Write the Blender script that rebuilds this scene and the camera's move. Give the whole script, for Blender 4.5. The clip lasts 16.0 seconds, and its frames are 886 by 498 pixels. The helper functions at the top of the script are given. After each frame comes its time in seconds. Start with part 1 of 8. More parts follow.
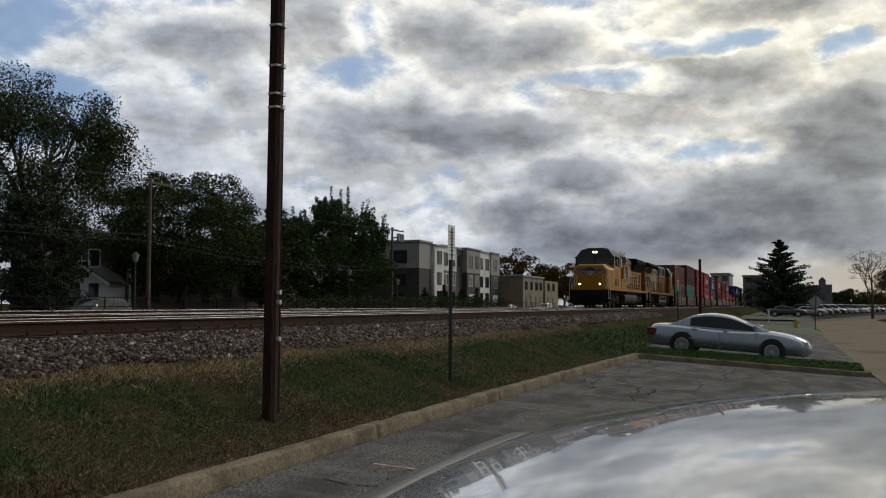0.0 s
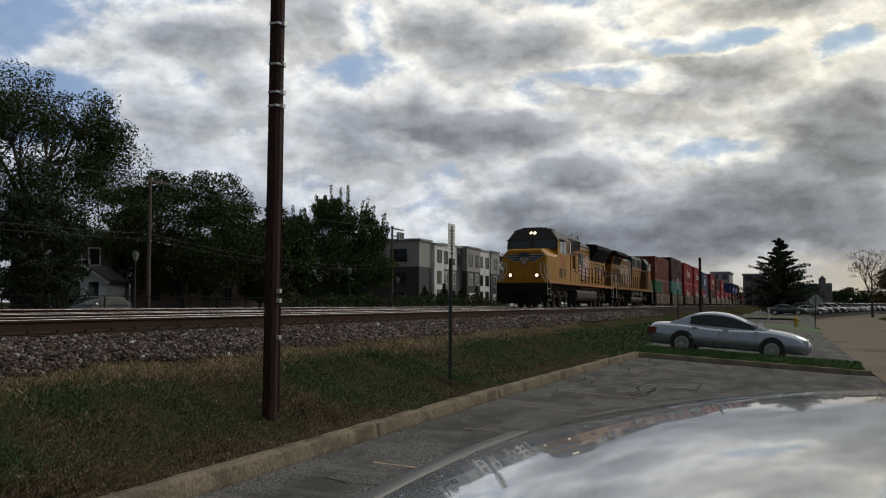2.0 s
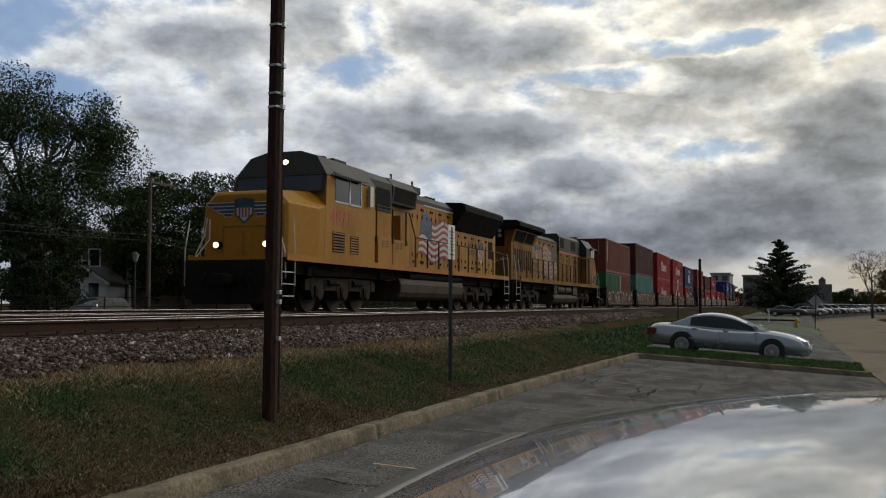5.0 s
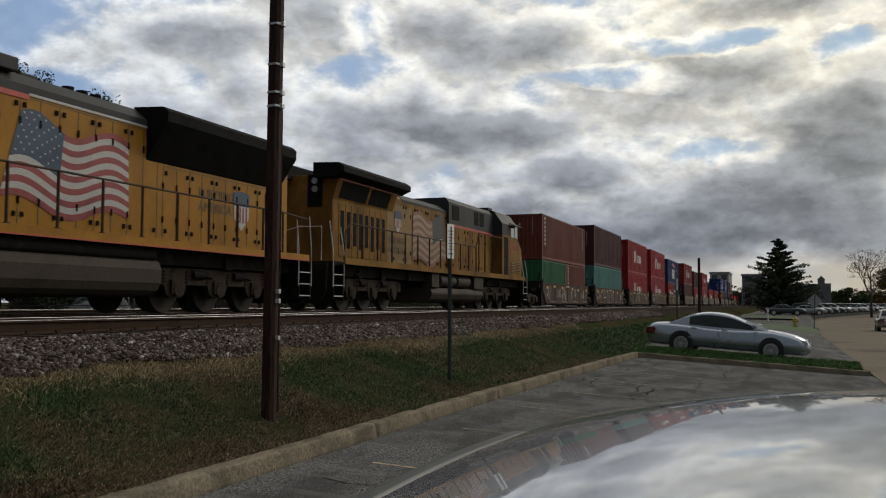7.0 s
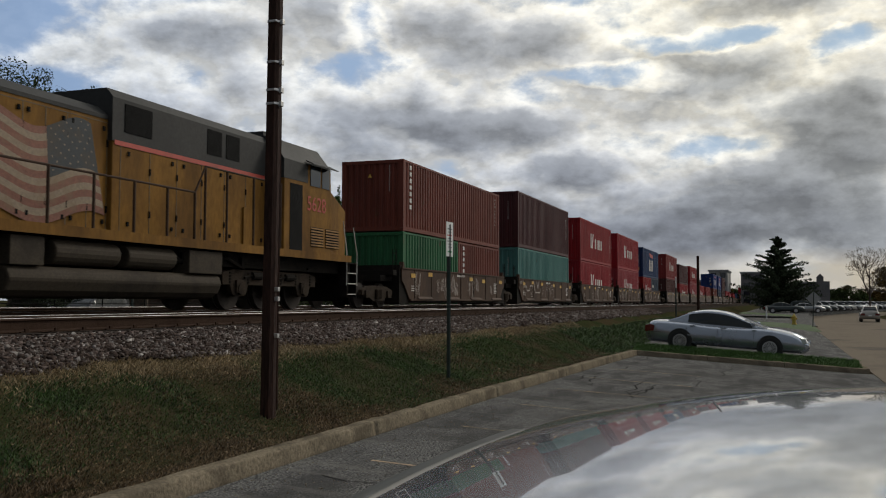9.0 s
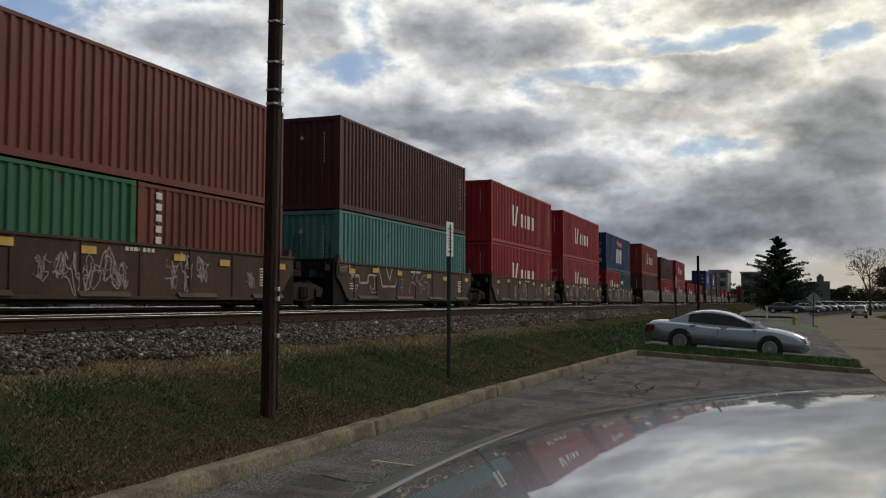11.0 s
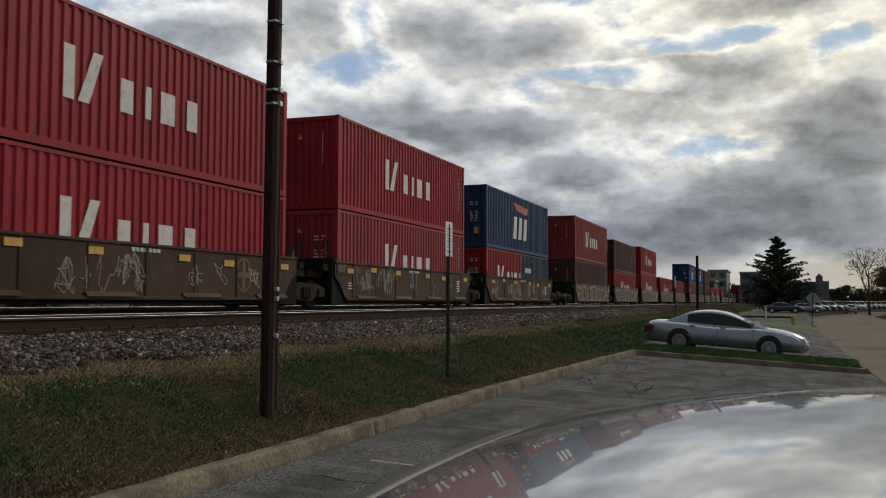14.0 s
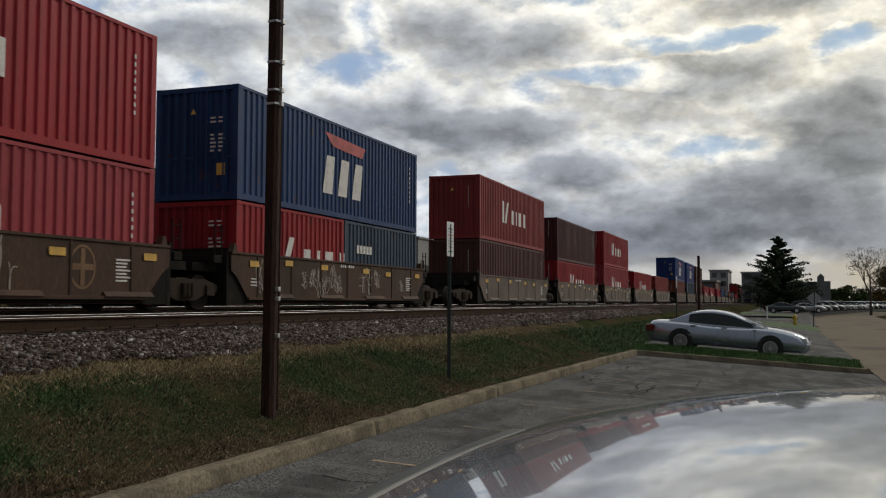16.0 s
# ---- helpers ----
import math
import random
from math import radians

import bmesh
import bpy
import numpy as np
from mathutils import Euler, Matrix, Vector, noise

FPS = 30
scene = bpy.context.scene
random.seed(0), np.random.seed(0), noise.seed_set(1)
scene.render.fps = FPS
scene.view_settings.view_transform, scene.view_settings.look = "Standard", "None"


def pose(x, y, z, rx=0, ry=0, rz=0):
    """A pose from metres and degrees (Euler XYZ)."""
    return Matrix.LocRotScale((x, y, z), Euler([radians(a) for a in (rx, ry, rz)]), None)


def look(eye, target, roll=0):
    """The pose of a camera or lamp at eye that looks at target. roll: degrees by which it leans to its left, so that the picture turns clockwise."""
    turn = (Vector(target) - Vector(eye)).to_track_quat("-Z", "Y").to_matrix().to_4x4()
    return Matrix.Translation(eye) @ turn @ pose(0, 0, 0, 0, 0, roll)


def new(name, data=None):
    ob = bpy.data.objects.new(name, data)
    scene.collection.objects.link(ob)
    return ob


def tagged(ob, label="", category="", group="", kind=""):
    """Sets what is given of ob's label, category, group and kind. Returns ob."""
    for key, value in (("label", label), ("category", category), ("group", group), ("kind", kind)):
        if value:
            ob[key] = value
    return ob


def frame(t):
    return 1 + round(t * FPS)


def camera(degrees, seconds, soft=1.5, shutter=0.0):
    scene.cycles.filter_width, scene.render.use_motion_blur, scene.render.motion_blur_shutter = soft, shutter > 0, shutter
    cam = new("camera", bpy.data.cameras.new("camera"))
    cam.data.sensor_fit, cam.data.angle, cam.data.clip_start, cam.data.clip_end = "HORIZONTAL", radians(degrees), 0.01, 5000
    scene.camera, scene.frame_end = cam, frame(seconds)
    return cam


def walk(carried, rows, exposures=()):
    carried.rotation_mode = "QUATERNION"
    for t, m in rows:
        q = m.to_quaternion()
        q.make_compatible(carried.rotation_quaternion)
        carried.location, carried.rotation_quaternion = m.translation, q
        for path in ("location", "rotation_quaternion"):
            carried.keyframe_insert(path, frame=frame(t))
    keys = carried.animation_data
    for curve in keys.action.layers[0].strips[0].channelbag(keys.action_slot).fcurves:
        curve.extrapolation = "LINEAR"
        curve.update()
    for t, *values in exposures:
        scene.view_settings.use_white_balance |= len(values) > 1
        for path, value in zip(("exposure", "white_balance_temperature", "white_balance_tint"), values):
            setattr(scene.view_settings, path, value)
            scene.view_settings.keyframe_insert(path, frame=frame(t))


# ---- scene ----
# camera: held over a car roof, nearly still
cam = camera(50.55, 16.0, soft=1.1, shutter=0.12)
EYE = (0.0, 0.0, 1.62)
TURN, TILT, LEAN, FOCAL = 19.85, 3.403, 0.153, 1660.3
SWAY = [(0, 0, 0), (1, 0, -1), (2, 0, -2.5), (3, 0, -2.5), (3.5, 0.3, -1.2), (4.2, 1, -1), (5.2, -0.4, -0.4),
        (6.5, -1.5, 0), (7, -1.5, -2), (8, -2.2, -4), (8.5, -3, -5.5), (9.2, -3.3, -5.8), (11.5, -3, -6),
        (12, -4, -7), (12.5, -5, -8), (13.5, -5, -7), (14, -4.5, -6), (15, -2.8, -6), (16, -2.2, -6)]
walk(cam, [(t, pose(*EYE, 90 + TILT + math.degrees(b / FOCAL), 0, TURN + math.degrees(a / FOCAL)) @ pose(0, 0, 0, 0, 0, LEAN))
           for t, a, b in SWAY])

# ---- light ----
SUN_TURN, SUN_UP = -28.0, 32.0   # degrees left of the track's far end, degrees over the horizon
world = bpy.data.worlds.new("cloudy_evening")
scene.world = world
world.use_nodes = True


def link_nodes(tree, kind, **values):
    n = tree.nodes.new(kind)
    for k, v in values.items():
        if k in n.inputs:
            n.inputs[k].default_value = v
    return n


def math_node(tree, op, a, b=None):
    n = tree.nodes.new("ShaderNodeMath")
    n.operation = op
    for i, s in enumerate((a, b)):
        if s is None:
            continue
        if isinstance(s, (int, float)):
            n.inputs[i].default_value = s
        else:
            tree.links.new(s, n.inputs[i])
    return n.outputs[0]


def mix_node(tree, fac, a, b, blend="MIX"):
    n = tree.nodes.new("ShaderNodeMix")
    n.data_type, n.blend_type = "RGBA", blend
    for sock, s in ((n.inputs[0], fac), (n.inputs[6], a), (n.inputs[7], b)):
        if isinstance(s, (int, float)):
            sock.default_value = s
        elif isinstance(s, (tuple, list)):
            sock.default_value = (*s, 1) if len(s) == 3 else s
        else:
            tree.links.new(s, sock)
    return n.outputs[2]


def ramp_node(tree, fac, stops):
    n = tree.nodes.new("ShaderNodeValToRGB")
    e = n.color_ramp.elements
    while len(e) < len(stops):
        e.new(0.5)
    for el, (pos, col) in zip(e, stops):
        el.position = pos
        el.color = (col, col, col, 1) if isinstance(col, (int, float)) else (*col, 1)
    tree.links.new(fac, n.inputs[0])
    return n.outputs[0]


# broad shapes of the cloud layer: degrees left of the track's end, degrees up, half widths, thickness
GAPS = [(44.4, 15.5, 8.2, 3.5, -0.15), (35.8, 17.3, 6.5, 1.5, -0.1), (39.7, 10.9, 3.9, 2.8, -0.1), (44.8, 11.5, 3.5, 2.8, -0.1),
         (24.7, 15.9, 1.8, 2.8, -0.15), (9.1, 13.5, 4.3, 1.0, -0.17), (4.5, 15.3, 4.7, 0.9, -0.16), (-3.2, 14.7, 2.6, 0.8, -0.13),
         (3.4, 8.8, 2.6, 1.0, -0.1)]
THIN = [(37.3, 13.3, 3.0, 1.3, -0.09), (25.9, 14.4, 1.7, 1.0, -0.09), (22.8, 14.4, 1.7, 0.9, -0.09), (1.2, 9.0, 1.9, 0.9, -0.09),
         (20.4, 9.6, 1.9, 0.7, -0.08), (28.3, 9.0, 2.2, 1.0, -0.07), (33.9, 7.0, 2.6, 1.2, -0.06), (8.9, 16.6, 4.3, 1.7, -0.04),
         (-0.4, 13.6, 3.9, 1.3, -0.06), (0.2, 10.6, 2.6, 2.1, -0.09), (22.8, 13.0, 4.3, 1.1, -0.05), (13.8, 6.9, 3.9, 0.7, -0.08),
         (12.0, 13.9, 2.6, 1.4, -0.04)]
BANKS = [(0.4, 3.8, 14.2, 2.3, 0.2), (9.1, 3.7, 10.4, 1.7, 0.13),
         (17.6, 16.0, 8.2, 2.6, 0.15), (2.7, 13.3, 5.0, 1.7, 0.18), (-0.8, 16.9, 7.3, 1.0, 0.13), (-3.0, 8.5, 6.0, 3.7, 0.21),
         (-1.9, 11.5, 5.2, 1.3, 0.12), (16.5, 10.3, 6.0, 1.5, 0.13), (6.0, 10.9, 3.9, 1.2, 0.12), (4.7, 6.5, 8.2, 1.4, 0.13),
         (-1.5, 5.2, 8.6, 2.0, 0.15), (41.2, 14.0, 3.0, 1.8, 0.13)]
VEILS = [(35.1, 16.1, 5.6, 1.9, 0.09), (30.4, 15.4, 3.9, 2.3, 0.05), (25.6, 11.8, 2.6, 1.6, 0.1), (21.4, 11.1, 2.6, 1.4, 0.06),
         (22.8, 6.9, 6.5, 1.2, 0.08), (10.4, 8.2, 4.3, 1.1, 0.1), (34.3, 9.6, 5.2, 1.5, 0.06), (12.4, 5.0, 10.4, 1.2, 0.09),
         (27.6, 5.1, 6.5, 1.2, 0.05), (32.4, 12.3, 2.4, 1.6, 0.02)]


def build_sky():
    tree = world.node_tree
    bg = tree.nodes["Background"]
    sky = tree.nodes.new("ShaderNodeTexSky")
    sky.sky_type, sky.sun_disc = "NISHITA", False
    sky.sun_elevation, sky.sun_rotation = radians(SUN_UP), radians(-SUN_TURN)
    clear = mix_node(tree, 1.0, sky.outputs[0], (0.006, 0.008, 0.011), "MULTIPLY")
    clear = mix_node(tree, 1.0, clear, (0.28, 0.40, 0.58), "ADD")
    tc = tree.nodes.new("ShaderNodeTexCoord")
    sep = tree.nodes.new("ShaderNodeSeparateXYZ")
    tree.links.new(tc.outputs["Generated"], sep.inputs[0])
    x, y, z = sep.outputs
    comb = tree.nodes.new("ShaderNodeCombineXYZ")
    tree.links.new(x, comb.inputs[0])
    tree.links.new(y, comb.inputs[1])
    tree.links.new(math_node(tree, "MULTIPLY", z, 1.75), comb.inputs[2])

    def noise_at(scale, step, detail, rough, seed):
        near = tree.nodes.new("ShaderNodeVectorMath")
        near.operation = "MULTIPLY_ADD"
        tree.links.new(comb.outputs[0], near.inputs[0])
        near.inputs[1].default_value = (1, 1, 1)
        near.inputs[2].default_value = (0.006 * step, 0, seed + 0.020 * step)
        n = link_nodes(tree, "ShaderNodeTexNoise", Scale=scale, Detail=detail, Roughness=rough, Distortion=0.0)
        tree.links.new(near.outputs[0], n.inputs["Vector"])
        return n

    def heap_at(step):
        big = noise_at(5.5, step, 2.0, 0.5, CLOUD_SEED).outputs[0]
        fine = noise_at(10.5, step, 7.0, 0.56, CLOUD_SEED + 4).outputs[0]
        return math_node(tree, "ADD", math_node(tree, "MULTIPLY", math_node(tree, "SUBTRACT", big, 0.5), 0.22), math_node(tree, "MULTIPLY", math_node(tree, "SUBTRACT", fine, 0.5), 0.76))

    heap, above = heap_at(0.0), heap_at(1.0)
    # bearing and height in degrees, ruffled so that the broad shapes have torn edges
    ruffle = tree.nodes.new("ShaderNodeSeparateColor")
    tree.links.new(noise_at(9.0, 0.0, 5.0, 0.55, 11.0).outputs["Color"], ruffle.inputs[0])
    bearing = math_node(tree, "MULTIPLY", math_node(tree, "ARCTAN2", math_node(tree, "MULTIPLY", x, -1.0), y), 57.2958)
    height = math_node(tree, "MULTIPLY", math_node(tree, "ARCSINE", z), 57.2958)
    bearing = math_node(tree, "ADD", bearing, math_node(tree, "MULTIPLY", math_node(tree, "SUBTRACT", ruffle.outputs[0], 0.5), 6.0))
    height = math_node(tree, "ADD", height, math_node(tree, "MULTIPLY", math_node(tree, "SUBTRACT", ruffle.outputs[1], 0.5), 3.6))
    place = tree.nodes.new("ShaderNodeCombineXYZ")
    tree.links.new(bearing, place.inputs[0])
    tree.links.new(height, place.inputs[1])
    broad = None
    for az, el, ra, re, weight in GAPS + THIN + BANKS + VEILS:
        v = tree.nodes.new("ShaderNodeVectorMath")
        v.operation = "MULTIPLY_ADD"
        tree.links.new(place.outputs[0], v.inputs[0])
        v.inputs[1].default_value = (1 / ra, 1 / re, 0)
        v.inputs[2].default_value = (-az / ra, -el / re, 0)
        d = tree.nodes.new("ShaderNodeVectorMath")
        d.operation = "DOT_PRODUCT"
        tree.links.new(v.outputs[0], d.inputs[0])
        tree.links.new(v.outputs[0], d.inputs[1])
        g = math_node(tree, "MAXIMUM", math_node(tree, "SUBTRACT", 1.0, d.outputs["Value"]), 0.0)
        g = math_node(tree, "MULTIPLY", g, weight * (1.3 if weight < -0.09 else 0.95))
        broad = g if broad is None else math_node(tree, "ADD", broad, g)
    thick = math_node(tree, "ADD", math_node(tree, "ADD", heap, broad), 0.535)
    cover = ramp_node(tree, thick, [(0.33, 0.12), (0.39, 0.32), (0.45, 0.75), (0.52, 1.0)])
    body = ramp_node(tree, thick, [(0.42, (0.82, 0.83, 0.83)), (0.49, (0.88, 0.87, 0.83)), (0.57, (0.60, 0.615, 0.635)), (0.66, (0.355, 0.375, 0.41)), (0.80, (0.24, 0.255, 0.285))])
    # heaped tops catch the light, flat bases stay grey
    side = math_node(tree, "MULTIPLY", math_node(tree, "SUBTRACT", heap, above), 4.6)
    side = math_node(tree, "MAXIMUM", math_node(tree, "MINIMUM", math_node(tree, "ADD", side, 1.0), 1.3), 0.72)
    lit = tree.nodes.new("ShaderNodeCombineColor")
    for i in range(3):
        tree.links.new(side, lit.inputs[i])
    body = mix_node(tree, 1.0, body, lit.outputs[0], "MULTIPLY")
    body = mix_node(tree, 1.0, body, ramp_node(tree, z, [(0.0, (0.72, 0.75, 0.80)), (0.12, (0.86, 0.88, 0.92)), (0.26, (1.04, 1.03, 1.0))]), "MULTIPLY")
    # brighter and creamier towards the veiled sun
    dot = tree.nodes.new("ShaderNodeVectorMath")
    dot.operation = "DOT_PRODUCT"
    tree.links.new(tc.outputs["Generated"], dot.inputs[0])
    e, r = radians(SUN_UP), radians(SUN_TURN)
    dot.inputs[1].default_value = (-math.sin(r) * math.cos(e), math.cos(r) * math.cos(e), math.sin(e))
    glow = ramp_node(tree, dot.outputs["Value"], [(0.0, (0.23, 0.25, 0.28)), (0.42, (0.82, 0.86, 0.93)), (0.74, (1.0, 0.99, 0.97)), (0.84, (1.10, 1.06, 0.95)), (1.0, (1.14, 1.09, 0.98))])
    out = mix_node(tree, cover, clear, body)
    out = mix_node(tree, 1.0, out, glow, "MULTIPLY")
    low = ramp_node(tree, z, [(0.0, 1.0), (0.030, 0.8), (0.055, 0.0)])
    warm = mix_node(tree, ramp_node(tree, dot.outputs["Value"], [(0.66, 0.0), (0.80, 1.0)]), (0.50, 0.53, 0.56), (0.56, 0.46, 0.31))
    out = mix_node(tree, math_node(tree, "MULTIPLY", low, 0.8), out, warm)
    tree.links.new(out, bg.inputs[0])
    bg.inputs[1].default_value = 1.0


CLOUD_SEED = 3.7
build_sky()
lamp = bpy.data.lights.new("sun", "SUN")
lamp.energy, lamp.angle, lamp.color = 1.0, radians(14), (1.0, 0.93, 0.83)
sun = new("sun", lamp)
sun.matrix_world = look((0, 0, 0), (math.sin(radians(SUN_TURN)) * math.cos(radians(SUN_UP)), -math.cos(radians(SUN_TURN)) * math.cos(radians(SUN_UP)), -math.sin(radians(SUN_UP))))
scene.view_settings.exposure = 0.0


# ---- materials ----
def surf(name, base, rough=0.7, metal=0.0, grain=30.0, stain=1.2, amount=0.3, bump=0.3, dirt=None, dirt_at=(0.52, 0.68), coat=0.0, stretch=None, island=0.0, spec=0.5):
    """A painted, mineral or metal surface: base colour with grain, stains and relief."""
    m = bpy.data.materials.new(name)
    m.use_nodes = True
    t = m.node_tree
    b = t.nodes["Principled BSDF"]
    tc = t.nodes.new("ShaderNodeTexCoord")
    vec = tc.outputs["Object"]
    if stretch:
        mp = t.nodes.new("ShaderNodeMapping")
        mp.inputs["Scale"].default_value = stretch
        t.links.new(vec, mp.inputs[0])
        vec = mp.outputs[0]
    g = link_nodes(t, "ShaderNodeTexNoise", Scale=grain, Detail=5.0, Roughness=0.6)
    s = link_nodes(t, "ShaderNodeTexNoise", Scale=stain, Detail=6.0, Roughness=0.62)
    for n in (g, s):
        t.links.new(vec, n.inputs["Vector"])
    lo = tuple(c * (1 - amount) for c in base)
    hi = tuple(min(1.0, c * (1 + amount)) for c in base)
    col = mix_node(t, ramp_node(t, g.outputs[0], [(0.3, 0.0), (0.7, 1.0)]), lo, hi)
    d = dirt or tuple(c * 0.55 for c in base)
    col = mix_node(t, ramp_node(t, s.outputs[0], [(dirt_at[0], 0.0), (dirt_at[1], 0.85)]), col, d)
    if island:
        oi = t.nodes.new("ShaderNodeObjectInfo")
        ge = t.nodes.new("ShaderNodeNewGeometry")
        rnd = math_node(t, "FRACT", math_node(t, "ADD", oi.outputs["Random"], ge.outputs["Random Per Island"]))
        k = math_node(t, "ADD", math_node(t, "MULTIPLY", rnd, 2 * island), 1 - island)
        cc = t.nodes.new("ShaderNodeCombineColor")
        for i in range(3):
            t.links.new(k, cc.inputs[i])
        col = mix_node(t, 1.0, col, cc.outputs[0], "MULTIPLY")
    t.links.new(col, b.inputs["Base Color"])
    rr = math_node(t, "ADD", math_node(t, "MULTIPLY", s.outputs[0], 0.25), rough - 0.12)
    t.links.new(rr, b.inputs["Roughness"])
    b.inputs["Metallic"].default_value = metal
    b.inputs["Specular IOR Level"].default_value = spec
    b.inputs["Coat Weight"].default_value = coat
    if bump:
        bp = link_nodes(t, "ShaderNodeBump", Strength=bump, Distance=0.02)
        t.links.new(g.outputs[0], bp.inputs["Height"])
        t.links.new(bp.outputs[0], b.inputs["Normal"])
    return m


def glow_mat(name, color, power):
    m = bpy.data.materials.new(name)
    m.use_nodes = True
    b = m.node_tree.nodes["Principled BSDF"]
    b.inputs["Emission Color"].default_value = (*color, 1)
    b.inputs["Emission Strength"].default_value = power
    return m


def glass_mat(name, tint=(0.02, 0.025, 0.03), rough=0.05):
    m = bpy.data.materials.new(name)
    m.use_nodes = True
    b = m.node_tree.nodes["Principled BSDF"]
    b.inputs["Base Color"].default_value = (*tint, 1)
    b.inputs["Roughness"].default_value = rough
    b.inputs["IOR"].default_value = 1.45
    return m


GRASS_SOIL = surf("grass_soil", (0.030, 0.036, 0.015), 0.95, grain=25, stain=0.5, amount=0.5, bump=0.8, dirt=(0.06, 0.042, 0.025), dirt_at=(0.45, 0.6), spec=0.0)
FAR_GROUND = surf("far_ground", (0.07, 0.08, 0.05), 0.95, grain=3, stain=0.05, amount=0.4, spec=0.0)


def asphalt_mat():
    """Old asphalt: pale aggregate showing through, dark worn patches, lengthwise streaks and fine cracks."""
    m = bpy.data.materials.new("worn_asphalt")
    m.use_nodes = True
    t = m.node_tree
    b = t.nodes["Principled BSDF"]
    vec = t.nodes.new("ShaderNodeTexCoord").outputs["Object"]

    def tex(scale, detail, rough, stretch=(1, 1, 1)):
        mp = t.nodes.new("ShaderNodeMapping")
        mp.inputs["Scale"].default_value = stretch
        t.links.new(vec, mp.inputs[0])
        n = link_nodes(t, "ShaderNodeTexNoise", Scale=scale, Detail=detail, Roughness=rough)
        t.links.new(mp.outputs[0], n.inputs["Vector"])
        return n.outputs[0]
    grit, patchy, wear = tex(48, 3, 0.7), tex(0.55, 5, 0.6), tex(1.6, 6, 0.65, (1.0, 0.35, 1))
    streak = tex(2.2, 5, 0.6, (0.25, 1.6, 1))
    col = mix_node(t, ramp_node(t, grit, [(0.40, 0.0), (0.50, 0.38), (0.60, 1.0)]), (0.026, 0.026, 0.027), (0.225, 0.22, 0.21))
    col = mix_node(t, ramp_node(t, wear, [(0.48, 0.0), (0.60, 0.8)]), col, (0.052, 0.051, 0.050))
    col = mix_node(t, ramp_node(t, streak, [(0.54, 0.0), (0.70, 0.6)]), col, (0.15, 0.143, 0.132))
    col = mix_node(t, ramp_node(t, patchy, [(0.50, 0.0), (0.62, 0.7)]), col, (0.062, 0.060, 0.057))
    t.links.new(col, b.inputs["Base Color"])
    b.inputs["Roughness"].default_value = 0.92
    b.inputs["Specular IOR Level"].default_value = 0.05
    bp = link_nodes(t, "ShaderNodeBump", Strength=0.9, Distance=0.012)
    t.links.new(grit, bp.inputs["Height"])
    t.links.new(bp.outputs[0], b.inputs["Normal"])
    return m


def stone_mat():
    """Crushed stone: mostly dark brown, some pinkish and grey, a few pale ones."""
    m = surf("ballast_stone", (0.125, 0.122, 0.12), 0.9, grain=35, stain=3, amount=0.3, bump=0.4, spec=0.05)
    t = m.node_tree
    b = t.nodes["Principled BSDF"]
    old = b.inputs["Base Color"].links[0].from_socket
    rnd = t.nodes.new("ShaderNodeNewGeometry").outputs["Random Per Island"]
    kind = ramp_node(t, rnd, [(0.0, (0.33, 0.25, 0.21)), (0.40, (0.52, 0.38, 0.32)), (0.62, (0.95, 0.72, 0.64)), (0.82, (1.15, 1.0, 0.93)), (0.95, (1.7, 1.55, 1.45)), (1.0, (3.4, 3.2, 3.0))])
    t.links.new(mix_node(t, 1.0, old, kind, "MULTIPLY"), b.inputs["Base Color"])
    return m


ASPHALT = asphalt_mat()
ROADTOP = surf("concrete_road", (0.20, 0.17, 0.135), 0.9, grain=40, stain=0.25, amount=0.25, bump=0.4, dirt=(0.11, 0.10, 0.09), spec=0.0)
KERB = surf("kerb_concrete", (0.215, 0.180, 0.130), 0.92, grain=26, stain=1.7, amount=0.40, bump=0.7, dirt=(0.085, 0.072, 0.055), dirt_at=(0.46, 0.66), spec=0.0)
BALLAST_BED = surf("ballast_bed", (0.040, 0.034, 0.029), 0.95, grain=18, stain=1, amount=0.6, bump=1.0, spec=0.0)
STONE = stone_mat()
RAIL_SIDE = surf("rail_rust", (0.050, 0.031, 0.022), 0.9, grain=60, stain=2, amount=0.35, bump=0.4, spec=0.05)
RAIL_TOP = surf("rail_polished", (0.36, 0.355, 0.35), 0.42, metal=1.0, grain=80, stain=1.0, amount=0.08, bump=0.05)
TIE = surf("tie_wood", (0.055, 0.045, 0.038), 0.9, grain=40, stain=3, amount=0.4, bump=0.6, spec=0.0)
POLE_RUST = surf("rusty_pole", (0.030, 0.015, 0.011), 0.85, grain=30, stain=7, amount=0.55, bump=0.7, dirt=(0.075, 0.032, 0.020), dirt_at=(0.56, 0.70), stretch=(1, 1, 0.18), spec=0.2)
BAND = surf("steel_band", (0.45, 0.45, 0.45), 0.45, metal=0.8, amount=0.2, bump=0.1)
GREEN_POST = surf("green_steel_post", (0.022, 0.035, 0.03), 0.6, grain=60, stain=4, amount=0.3, bump=0.2)
WHITE_SIGN = surf("sign_white", (0.62, 0.63, 0.62), 0.5, amount=0.06, bump=0.0, dirt=(0.5, 0.5, 0.48))
SIGN_INK = surf("sign_ink", (0.10, 0.10, 0.105), 0.6, amount=0.1, bump=0.0)
SIGN_GREEN = surf("sign_green", (0.03, 0.20, 0.09), 0.5, amount=0.1, bump=0.0)
SIGN_RED = surf("sign_red", (0.4, 0.04, 0.04), 0.5, amount=0.1, bump=0.0)
